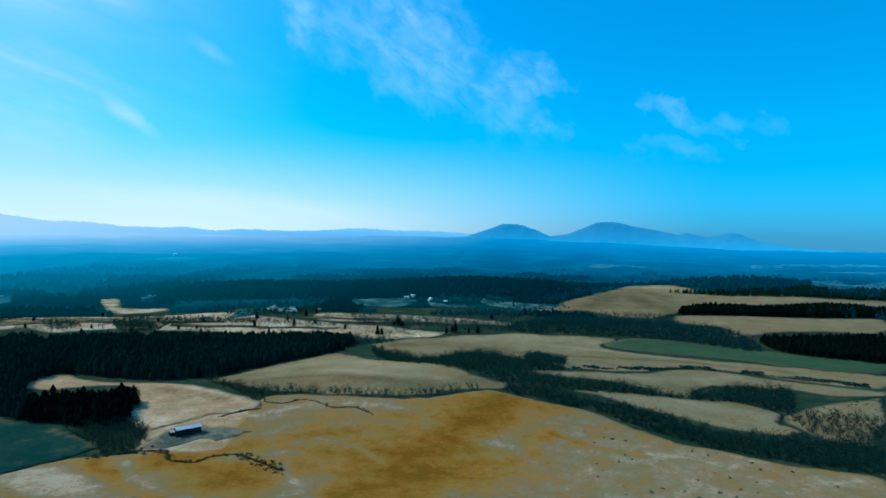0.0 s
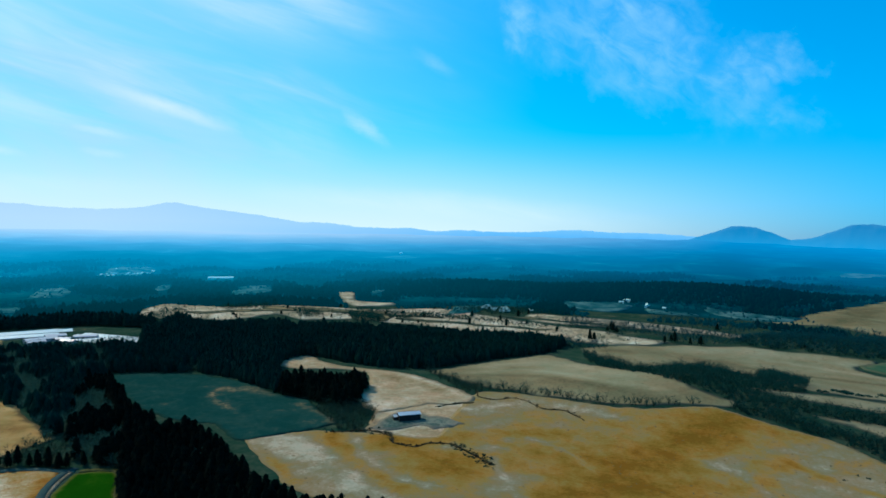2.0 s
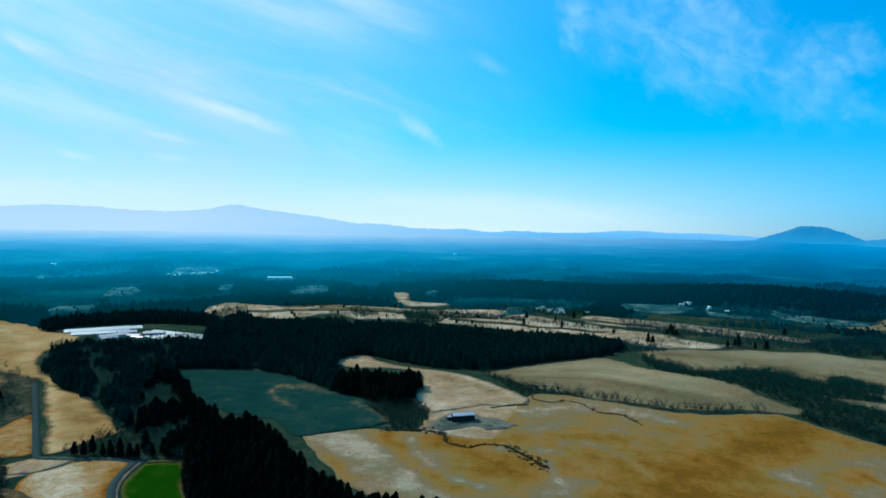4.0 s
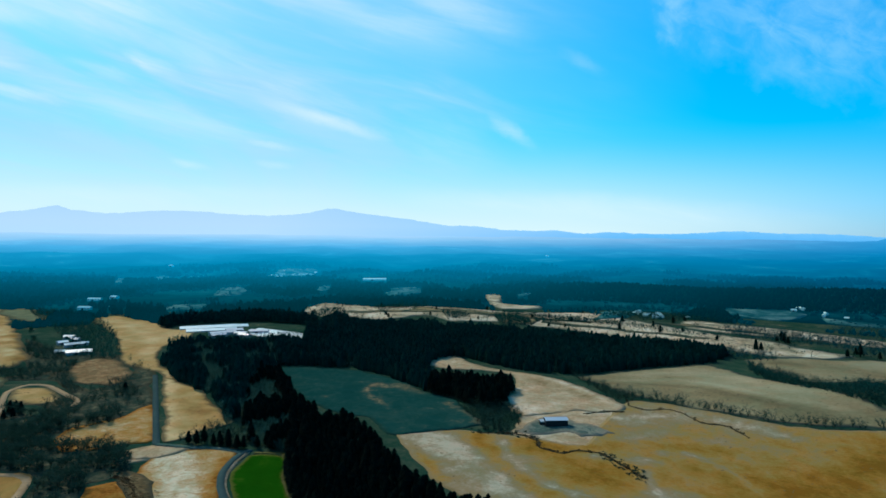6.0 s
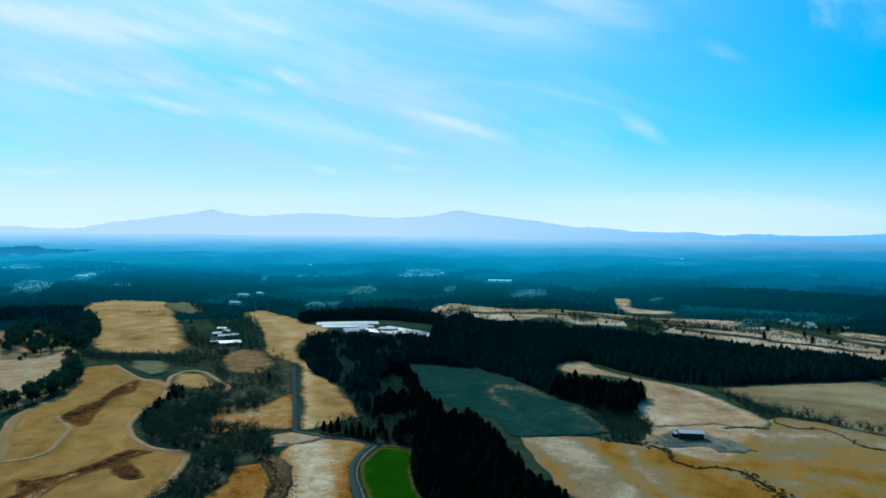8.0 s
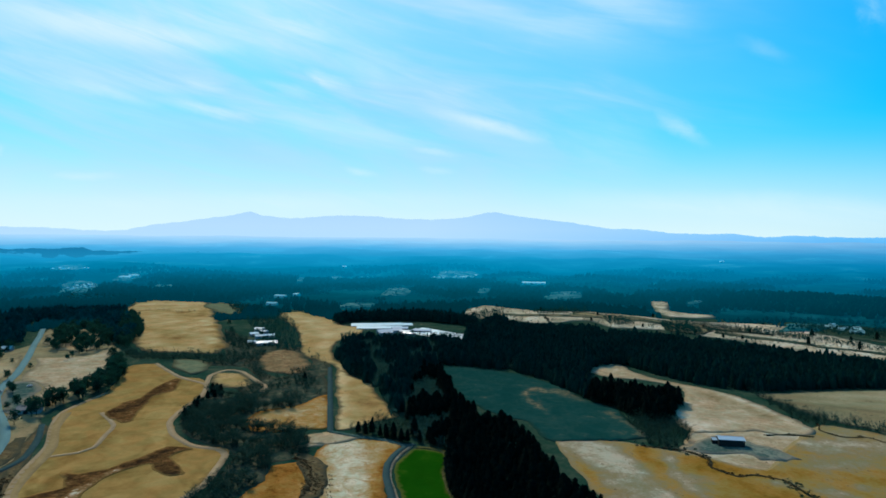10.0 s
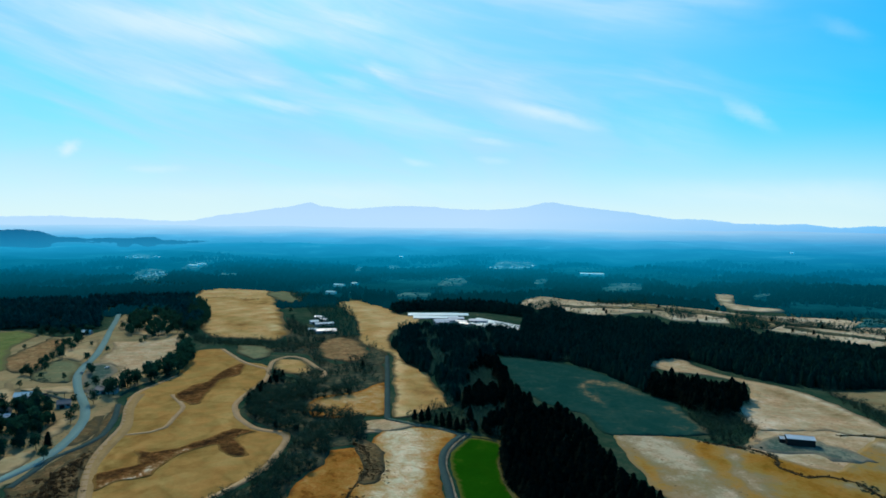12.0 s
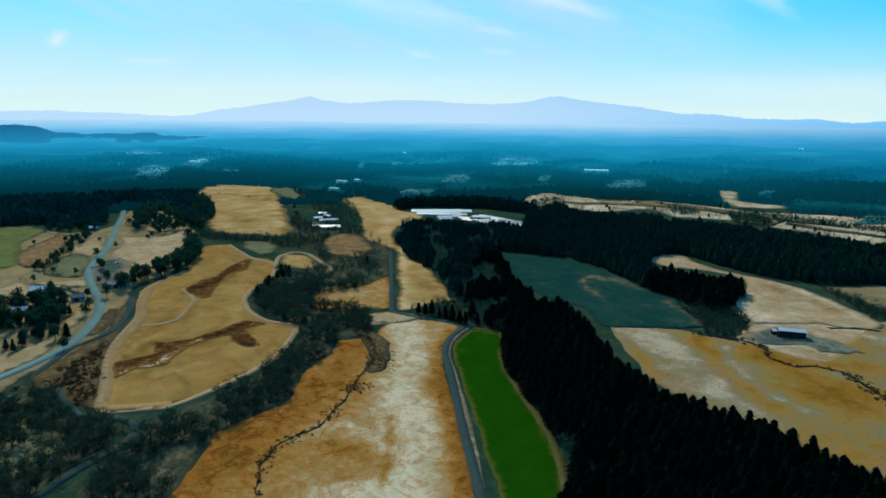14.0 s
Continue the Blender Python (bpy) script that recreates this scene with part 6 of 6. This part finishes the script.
for key, spacing, shapes, label in (
        ("stream_wood", 4.6, NEAR_BARE, "tangled bare trees along the stream"),
        ("west_thicket", 4.6, NEAR_BARE, "dense dark bare thicket beside the drive"),
        ("house_wood", 5.0, FAR_BARE, "bare woodland round the farmstead"),
        ("brook_wood", 4.5, FAR_BARE, "bare trees lining the wooded brook"),
        ("vale_wood", 5.0, FAR_BARE, "bare trees in the shallow vale"),
        ("tree_line", 4.5, FAR_BARE, "line of bare trees along the field edge"),
        ("valley_wood", 5.6, FINE_BARE, "bare woodland filling the valley, haze blue in its twigs"),
        ("barn_trees", 4.5, FAR_BARE, "bare trees behind the barn"),
        ("lane_trees", 5.0, FAR_BARE, "bare roadside trees at the lane's end"),
        ("field_hedge", 4.5, FAR_BARE, "hedge of bare trees below the golden field"),
        ("rough_scrub", 6.0, FAR_BARE, "scattered brush on the rough pasture"),
        ("works_scrub", 6.0, FINE_BARE, "bare scrub round the farmstead and works"), ("farm_scrub", 5.0, FINE_BARE, "bare scrub round the farmstead"),
        ("works_hedge", 5.0, FINE_BARE, "bare hedge below the white works"), ("works_copse", 6.0, FINE_BARE, "bare copse beside the white works"),
        ("hamlet_trees", 10.0, FINE_BARE, "bare trees beyond the golden rise"),
        ("headland_trees", 4.5, FAR_BARE, "bare trees at the tip of the pale field"),
        ("far_row_a", 5.0, FINE_BARE, "bare trees among the pale fields"), ("far_row_b", 5.0, FINE_BARE, "bare trees among the pale fields"),
        ("far_row_c", 5.0, FINE_BARE, "bare trees among the pale fields"), ("far_row_d", 5.0, FINE_BARE, "row of bare trees among the pale fields"),
        ("far_row_e", 5.0, FINE_BARE, "row of bare trees among the pale fields"), ("far_row_f", 5.0, FINE_BARE, "row of bare trees among the pale fields"),
        ("far_row_g", 6.0, FINE_BARE, "bare copses round the far stubble"), ("far_row_h", 6.0, FINE_BARE, "bare trees round the hamlet"),
        ("far_row_i", 9.0, FINE_BARE, "bare copse at the valley's head"), ("hill_scrub", 8.0, FINE_BARE, "bare scrub at the foot of the hill"),
        ("vale_row", 2.6, BUSHES, "dark brush between two tan fields"), ("vale_dots", 4.0, FAR_BARE, "dark bare trees on the tan field"),
        ("mid_scrub", 6.0, FAR_BARE, "bare scrub at the end of the forest")):
    stand("bare_thicket", shapes, scatter(THICKETS[key], spacing, 0.6, 1.2, clump=0.86 if key == "stream_wood" else 0.72 if key == "west_thicket" else 1.0 if key in ("house_wood", "farm_scrub") else 0.98 if shapes is BUSHES else 0.0), (M["hazed_twigs" if key in ("valley_wood", "hill_scrub", "far_row_i", "far_row_g", "mid_scrub") else "blue_twigs" if shapes is FINE_BARE or key in ("brook_wood", "vale_wood", "tree_line", "vale_row", "vale_dots") else "twigs"], M["bark"]), label)

for key, spacing in (("stream_wood", 5.0), ("west_thicket", 5.0), ("brook_wood", 5.0), ("vale_wood", 5.5), ("valley_wood", 8.0)):
    stand("underwood", BUSHES, scatter(THICKETS[key], spacing, 0.6, 1.3 if key != "valley_wood" else 2.6, clump=0.85 if key in ("stream_wood", "west_thicket") else 0.0), (M["twigs" if spacing == 5.0 and key != "brook_wood" else "blue_twigs"], M["bark"]), "low dark underwood beneath bare trees", "brush")

for key, spacing, label in (
        ("rough_bushes", 1.5, "dark brush on the orange pasture"), ("creek_bushes", 1.6, "brush along the thin ditch"), ("brook_bushes", 2.0, "dark brush on the stony brook"),
        ("yard_bushes", 3.0, "dark brush along the ditch below the barn"), ("slope_bushes", 14.0, "scattered low brush on the hillside"), ("east_dots", 6.5, "brush dotting the rough pasture"),
        ("lane_hedge", 2.4, "dark hedge along the farmhouse lane"), ("edge_scrub", 3.2, "brown brush on the roadside bank"), ("road_hedge", 4.0, "clipped hedge by the grey lawn")):
    stand("brush", BUSHES, scatter(THICKETS[key], spacing, *((0.2, 0.5) if key in ("rough_bushes", "creek_bushes") else (0.3, 0.8)), keep=0.6, clump=0.95 if key in ("rough_bushes", "creek_bushes", "east_dots") else 0.0), (M["brush" if key in ("edge_scrub", "rough_bushes", "creek_bushes") else "twigs"], M["bark"]), label, "brush")
for key, spacing in (("barn_ditch", 3.0), ("yard_ditch", 2.2), ("barn_brook", 2.2), ("creek", 1.6), ("low_ditch", 2.5)):
    row = [(p.x + rng.uniform(-1.6, 1.6), p.y + rng.uniform(-1.6, 1.6), rng.uniform(0.25, 0.8), rng.uniform(0, 6.3)) for p in smooth(LINES[key], False, spacing) if rng.random() < 0.75]
    stand("brush", BUSHES, row, (M["brush"], M["bark"]), "dark brush along the winding ditch", "brush")
for key in ("bank_low", "bank_high", "bank_mid", "bank_left"):
    stand("brush", BUSHES, scatter(FIELDS[key], 3.0, 0.4, 1.0, keep=0.6), (M["brush"], M["bark"]), "brown winter brush on the bank", "brush")
single_trees("pine", PINES, scatter(THICKETS["brown_hedge"], 9.0, 0.5, 0.9, keep=0.7) + scatter(THICKETS["farm_hedge"], 10.0, 0.5, 0.9, keep=0.7), (M["pine"], M["bark"]),
             "dark evergreen in a field hedge", "hedge evergreens")
single_trees("pine", PINES, scatter(THICKETS["verge_trees"], 8.0, 0.5, 0.9, keep=0.5) + scatter(THICKETS["road_line"], 11.0, 0.5, 0.9, keep=0.5) + scatter(THICKETS["road_pines"], 9.0, 0.8, 1.3, keep=0.75, clump=0.85), (M["pine"], M["bark"]),
             "dark evergreen beside the main road", "roadside evergreens")
stand("pine_wood", PINES, scatter(THICKETS["golden_wood"], 7.5, 0.6, 1.1), (M["pine"], M["bark"]), "dark pines beside the golden field")
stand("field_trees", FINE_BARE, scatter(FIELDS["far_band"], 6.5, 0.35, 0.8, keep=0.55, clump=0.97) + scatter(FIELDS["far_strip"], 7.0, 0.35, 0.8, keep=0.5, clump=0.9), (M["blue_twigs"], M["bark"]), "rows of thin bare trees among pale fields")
stand("field_conifers", TINY_CONIFERS, scatter(FIELDS["far_band"], 30.0, 0.4, 0.7, keep=0.3, clump=0.9), (M["needles"], M["bark"]), "lone dark conifers among pale fields")

for line in ([(-1176, 339), (-1177, 379), (-1120, 402), (-1102, 448)], [(-775, 228), (-745, 255), (-712, 290)]):
    row = [(p.x + rng.uniform(-4, 4), p.y + rng.uniform(-4, 4), rng.uniform(0.35, 0.8), rng.uniform(0, 6.3)) for p in smooth(line, False, 5.0) if rng.random() < 0.6]
    stand("bare_thicket", FINE_BARE, row, (M["twigs"], M["bark"]), "thin hedge of bare trees on the golden rise")
single_trees("pine", PINES, [(x, y, rng.uniform(0.5, 0.95), rng.uniform(0, 6.3)) for x, y in LONE_TREES["pines"] + LONE_TREES["field_pines"]], (M["pine"], M["bark"]), "dark spreading pine beside meadow and road", "meadow pines")
single_trees("conifer", NEAR_CONIFERS, [(x, y, rng.uniform(0.6, 0.85), rng.uniform(0, 6.3)) for x, y in LONE_TREES["near"]], (M["needles"], M["bark"]), "lone dark pointed conifer by the lane", "lone conifers")
single_trees("conifer", FAR_CONIFERS, [(x, y, rng.uniform(0.7, 1.1), rng.uniform(0, 6.3)) for x, y in LONE_TREES["far"]], (M["needles"], M["bark"]), "lone dark conifer among far fields", "far lone conifers")


# far sheds (x, y, length, width, turn) and hamlets (x, y, houses, spread)
FAR_SHEDS = ((-1101, 1356, 64, 26, 40), (-1216, 645, 26, 9, 30), (-1100, 566, 22, 8, 30), (-1063, 593, 10, 8, 60), (-1217, 684, 13, 12, 30), (-1991, 557, 40, 18, 30), (-2005, 580, 26, 12, 60),
             (-1943, 1290, 16, 9, 30), (-1179, 2741, 16, 10, 30))
HAMLETS = ((-1784, 366, 7, 40), (-1833, 419, 7, 34), (-1700, 370, 5, 40), (-2390, 485, 10, 50), (-1490, 1372, 9, 50), (-1500, 1480, 10, 60), (-1440, 1400, 5, 40), (-286, 1072, 7, 26), (-253, 1046, 6, 24), (-225, 1022, 5, 24),
           (-78, 1265, 4, 26), (-12, 1250, 3, 20), (800, 1384, 2, 20))


def wooded_land():
    """The mixed woods that cover the land beyond the fields, out to the far plain."""
    clear = [smooth(FIELDS[k], True, 40.0) for k in FIELDS if max(math.hypot(*p) for p in FIELDS[k]) > 1000]
    clear += [smooth(c, True, 40.0) for c in CLEARINGS]
    roofs = [(x, y, 0.6 * length) for x, y, length, _, _ in FAR_SHEDS] + [(x, y, spread * 0.8) for x, y, _, spread in HAMLETS]
    boxes = [(min(p.x for p in c), max(p.x for p in c), min(p.y for p in c), max(p.y for p in c), c) for c in clear]
    glades = boxes[-len(CLEARINGS):]
    dark, pale = [], []
    r = 1040.0
    while r < 2500:
        step = 10.5 + max(0.0, r - 1000) * 0.0065
        count = int(math.radians(135) * r / step)
        for k in range(count):
            yaw = math.radians(-42 + 135 * (k + rng.uniform(-0.5, 0.5)) / count)
            q = r + rng.uniform(-0.5, 0.5) * step
            x, y = -math.sin(yaw) * q, math.cos(yaw) * q
            # no tall trees stand close before a clearing or a roof
            ahead = [(x * (1 + m / q), y * (1 + m / q)) for m in (0, 40, 80)]
            if any(a < u < b and c < v < d and inside(line, u, v) for a, b, c, d, line in boxes for u, v in ahead):
                if rng.random() < 0.4 and any(a < x < b and c < y < d for a, b, c, d, _ in glades):
                    pale.append((x, y, rng.uniform(0.25, 0.45), rng.uniform(0, 6.3)))
                continue
            if q > 1000 and any(math.hypot(u - bx, v - by) < size + 12 for bx, by, size in roofs for u, v in ahead):
                continue
            thick = noise.noise((x / 330, y / 330, 6)) + 0.55 * noise.noise((x / 110, y / 110, 9)) + (0.16 if x < -600 else 0.0)
            size = (0.75 + step / 40) * (1.0 if r < 1800 else 1.0 - (r - 1800) / 2600)
            thick -= max(0.0, r - 1700) * 0.0006
            if thick > -0.04:
                dark.append((x, y, size * rng.uniform(0.75, 1.15), rng.uniform(0, 6.3)))
            elif thick > -0.3 and rng.random() < 0.6:
                pale.append((x, y, size * rng.uniform(0.4, 0.65), rng.uniform(0, 6.3)))
        r += step
    stand("distant_forest", MASS_TREES, dark, (M["far_trees"],), "far conifer woods across the plain, blue with haze glow")
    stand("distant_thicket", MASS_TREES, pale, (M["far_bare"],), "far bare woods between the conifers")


wooded_land()


# ---- buildings ----
def part(name, bm, mat, parent, label=""):
    """A bmesh as one mesh object under its thing."""
    me = bpy.data.meshes.new(name)
    bm.to_mesh(me)
    bm.free()
    me.materials.append(mat)
    ob = new(name, me)
    ob.parent = parent
    return tagged(ob, label) if label else ob


def block(x0, x1, y0, y1, z0, z1, bevel=0.0):
    bm = bmesh.new()
    bmesh.ops.create_cube(bm, size=1.0)
    for v in bm.verts:
        v.co = Vector((x0 if v.co.x < 0 else x1, y0 if v.co.y < 0 else y1, z0 if v.co.z < 0 else z1))
    if bevel:
        bmesh.ops.bevel(bm, geom=bm.edges[:], offset=bevel, segments=1, affect="EDGES")
    return bm


def prism(profile, x0, x1):
    """An outline in y and z, drawn out along x."""
    bm = bmesh.new()
    ends = [[bm.verts.new((x, y, z)) for y, z in profile] for x in (x0, x1)]
    n = len(profile)
    bm.faces.new(ends[0][::-1])
    bm.faces.new(ends[1])
    for i in range(n):
        bm.faces.new((ends[0][i], ends[0][(i + 1) % n], ends[1][(i + 1) % n], ends[1][i]))
    bmesh.ops.recalc_face_normals(bm, faces=bm.faces[:])
    return bm


def gable(name, x, y, length, width, turn, wall, ridge_high, roof, walls, label, category="building", openings=3, group="", door=True, over=0.35):
    """A gabled building: walls with gable ends, two roof slabs with eaves, a door and windows. Its -y side is the front."""
    thing = new(name)
    thing.matrix_basis = pose(x, y, height(x, y) + far_relief(x, y, math.hypot(x, y)), 0, 0, turn)
    tagged(thing, label, category, group)
    a, b = length / 2, width / 2
    part("wall", prism([(-b, -2), (b, -2), (b, wall), (0, ridge_high - 0.25), (-b, wall)], -a, a), M[walls], thing)
    slope = (ridge_high - wall) / b
    for s in (-1, 1):
        eave = (s * (b + over), wall - slope * over)
        part("roof_slab", prism([eave, (0, ridge_high), (0, ridge_high + 0.28), (eave[0], eave[1] + 0.28)], -a - over, a + over), M[roof], thing)
    part("ridge_cap", prism([(-0.4, ridge_high + 0.1), (0, ridge_high + 0.42), (0.4, ridge_high + 0.1)], -a - over, a + over), M[roof], thing)
    if door:
        part("door", block(-a * 0.2 - 1.6, -a * 0.2 + 1.6, -b - 0.08, -b + 0.1, 0, wall * 0.8, 0.03), M["wall_dark"], thing, "dark double door")
    for k in range(openings):
        u = -a + length * (k + 0.5) / openings
        if door and abs(u + a * 0.2) < 2.6:
            continue
        w = part("window", block(u - 0.9, u + 0.9, -b - 0.06, -b + 0.1, wall * 0.42, wall * 0.78, 0.03), M["pane"], thing)
        frame_bm = block(u - 1.05, u + 1.05, -b - 0.1, -b + 0.04, wall * 0.36, wall * 0.42, 0.01)
        f = part("window_sill", frame_bm, M["wall_white"], thing)
        f.parent = w
    return thing


M["pane"] = material("pane", ((0, (0.02, 0.03, 0.035)), (1, (0.04, 0.05, 0.06))), 3, 0.5, 0.5, rough=0.08, bump=0)

barn = gable("barn", -171.0, 416.5, 16.0, 7.5, 38, 4.6, 5.7, "barn_roof", "wall_dark", "long dark-walled cattle barn with a pale metal roof", "barn", 0)
gable("shed", -180.0, 412.5, 2.6, 4.5, 38, 2.8, 3.5, "barn_roof", "wall_dark", "small lean shed beside the cattle barn", "shed", 1)

# the white-roofed works beyond the wood
for k in range(3):
    gable("works_hall", -738 - 16 * k - (0, 6, -3)[k], 552 + 12 * k + (0, 9, -6)[k], (66, 92, 74)[k], 22, 53 + 2 * k, 1.1, 3.0, "white_roof", "wall_white", "long white-roofed works hall beyond the wood", "hall", 8, "works halls")
for k in range(4):
    gable("works_hall", -609 - 12 * k, 562 + 11 * k, (112, 98, 116, 90)[k], 12.6, 2, 1.1, 2.2, "white_roof", "wall_white", "narrow white-roofed works hall in a row", "hall", 8, "works halls")
for x, y, length, width, turn in ((-694, 536, 34, 12, 70), (-700, 560, 22, 14, 60), (-672, 548, 16, 9, 30), (-682, 520, 20, 10, 70), (-655, 540, 18, 8, 10), (-664, 572, 24, 10, 40)):
    gable("works_shed", x, y, length, width, turn, 3.6, 5.0, "grey_roof", "wall_white", "small grey-roofed shed between works halls", "shed", 3, "works sheds")

# the farmstead among bare trees
for x, y, length, width, turn, roof in ((-822, 404, 16, 9, 35, "white_roof"), (-790, 380, 14, 9, 80, "white_roof"), (-768, 385, 32, 9, 74, "white_roof"), (-724, 366, 32, 22, 62, "barn_roof"),
                                        (-738, 352, 12, 8, 60, "white_roof"), (-800, 400, 12, 8, 30, "grey_roof")):
    gable("farm_building", x, y, length * 0.8, width * 0.8, turn, 3.0, 4.6, roof, "wall_white", "white-roofed farm building among bare trees", "farm building", 3, "farmstead")

# houses along the main road
for x, y, length, width, turn, roof, label in (
        (-574, 33, 13, 8, 70, "white_roof", "farmhouse with a pale roof beside a yard"), (-536, 55, 9, 7, 80, "dark_roof", "small dark-roofed house among pines"),
        (-878, 115, 12, 8, 60, "white_roof", "pale-roofed house at the wood's edge"), (-562, 88, 16, 9, 65, "dark_roof", "dark-roofed house beside the side road"),
        (-541, 18, 10, 7, 75, "dark_roof", "dark-roofed house in the grove"), (-519, 18, 12, 8, 70, "grey_roof", "grey-roofed house at the grove's edge")):
    gable("house", x, y, length, width, turn, 3.4, 5.6, roof, "wall_white", label, "house", 3, "houses by the road")

# far sheds and hamlets in the woods; their roofs and walls emit haze colour
for x, y, length, width, turn in FAR_SHEDS:
    gable("far_shed", x, y, length, width, turn, 4.0, 6.0, "far_roof", "far_roof", "white-roofed shed in the far woods", "shed", 4, "far sheds")
first = gable("far_house", -262, 1075, 7, 5, 20, 2.4, 4.0, "far_roof", "far_bare", "small grey-roofed house in a far hamlet", "house", 2, "far houses")
second = gable("far_house", -300, 1100, 9, 5, 60, 2.4, 3.9, "far_roof", "far_roof", "small white-roofed house in a far hamlet", "house", 2, "far houses")
for cx, cy, count, spread in HAMLETS:
    for _ in range(count):
        x, y = cx + rng.uniform(-1, 1) * spread, cy + rng.uniform(-1, 1) * spread
        copy_thing(rng.choice((first, second, second)), pose(x, y, height(x, y) + far_relief(x, y, math.hypot(x, y)), 0, 0, rng.uniform(0, 180)))


def car(x, y, turn, paint, label):
    """A parked or passing car: shaped body, cabin glass, four wheels with rims, lamps."""
    thing = new("car")
    thing.matrix_basis = pose(x, y, height(x, y) + 1.0, 0, 0, turn)
    tagged(thing, label, "car", "cars on the road")
    side = [(-2.1, 0.3), (2.1, 0.3), (2.15, 0.75), (1.2, 0.95), (0.6, 1.45), (-1.3, 1.5), (-2.0, 0.95)]
    bm = prism([(-yy, z) for yy, z in side], -0.85, 0.85)
    bmesh.ops.bevel(bm, geom=bm.edges[:], offset=0.06, segments=1, affect="EDGES")
    part("body", bm, M[paint], thing)
    part("windscreen", prism([(-1.15, 0.98), (-0.62, 1.42), (-0.6, 1.48), (-1.2, 1.0)], -0.7, 0.7), M["pane"], thing, "dark windscreen")
    for s in (-1, 1):
        part("side_window", block(0.86 * s - 0.02, 0.86 * s + 0.02, -0.5, 1.3, 1.0, 1.36), M["pane"], thing)
        part("headlight", block(0.6 * s - 0.16, 0.6 * s + 0.16, -2.17, -2.08, 0.6, 0.75), M["white_roof"], thing)
        for yy in (-1.3, 1.3):
            w = bmesh.new()
            bmesh.ops.create_cone(w, cap_ends=True, segments=14, radius1=0.33, radius2=0.33, depth=0.22, matrix=Matrix.Translation((0.78 * s, yy, 0.33)) @ Matrix.Rotation(math.pi / 2, 4, "Y"))
            tyre = part("wheel", w, M["wall_dark"], thing, "black rubber wheel")
            rim = bmesh.new()
            bmesh.ops.create_cone(rim, cap_ends=True, segments=10, radius1=0.2, radius2=0.2, depth=0.26, matrix=Matrix.Translation((0.78 * s, yy, 0.33)) @ Matrix.Rotation(math.pi / 2, 4, "Y"))
            part("rim", rim, M["grey_roof"], thing).parent = tyre


car(-641, 80, -75, "wall_white", "white car on the pale grey road")
car(-575, 46, 20, "wall_dark", "dark car parked in the farmhouse yard")
car(-576, 33, 40, "wall_white", "white car parked before the farmhouse")
car(-567, 38, 60, "wall_white", "white van-like car parked in the pale yard")
car(-651, 102, 10, "grey_roof", "grey car on the gravel lot beside the road")


def utility_pole(x, y, turn, label):
    """A wooden pole with a crossarm and insulators."""
    thing = new("utility_pole")
    thing.matrix_basis = pose(x, y, height(x, y), 0, 0, turn)
    tagged(thing, label, "pole", "poles along the drive")
    bm = bmesh.new()
    bmesh.ops.create_cone(bm, cap_ends=True, segments=8, radius1=0.16, radius2=0.1, depth=11.0, matrix=Matrix.Translation((0, 0, 4.5)))
    part("pole", bm, M["bark"], thing)
    part("crossarm", block(-0.9, 0.9, -0.06, 0.06, 9.1, 9.25, 0.02), M["bark"], thing)
    for k in (-0.75, 0.0, 0.75):
        knob = bmesh.new()
        bmesh.ops.create_cone(knob, cap_ends=True, segments=8, radius1=0.07, radius2=0.04, depth=0.2, matrix=Matrix.Translation((k, 0, 9.35)))
        part("insulator", knob, M["grey_roof"], thing)


utility_pole(-274, 35, 30, "weathered wooden utility pole beside the curving drive")
utility_pole(-540, 56, 70, "weathered wooden utility pole beside the main road")
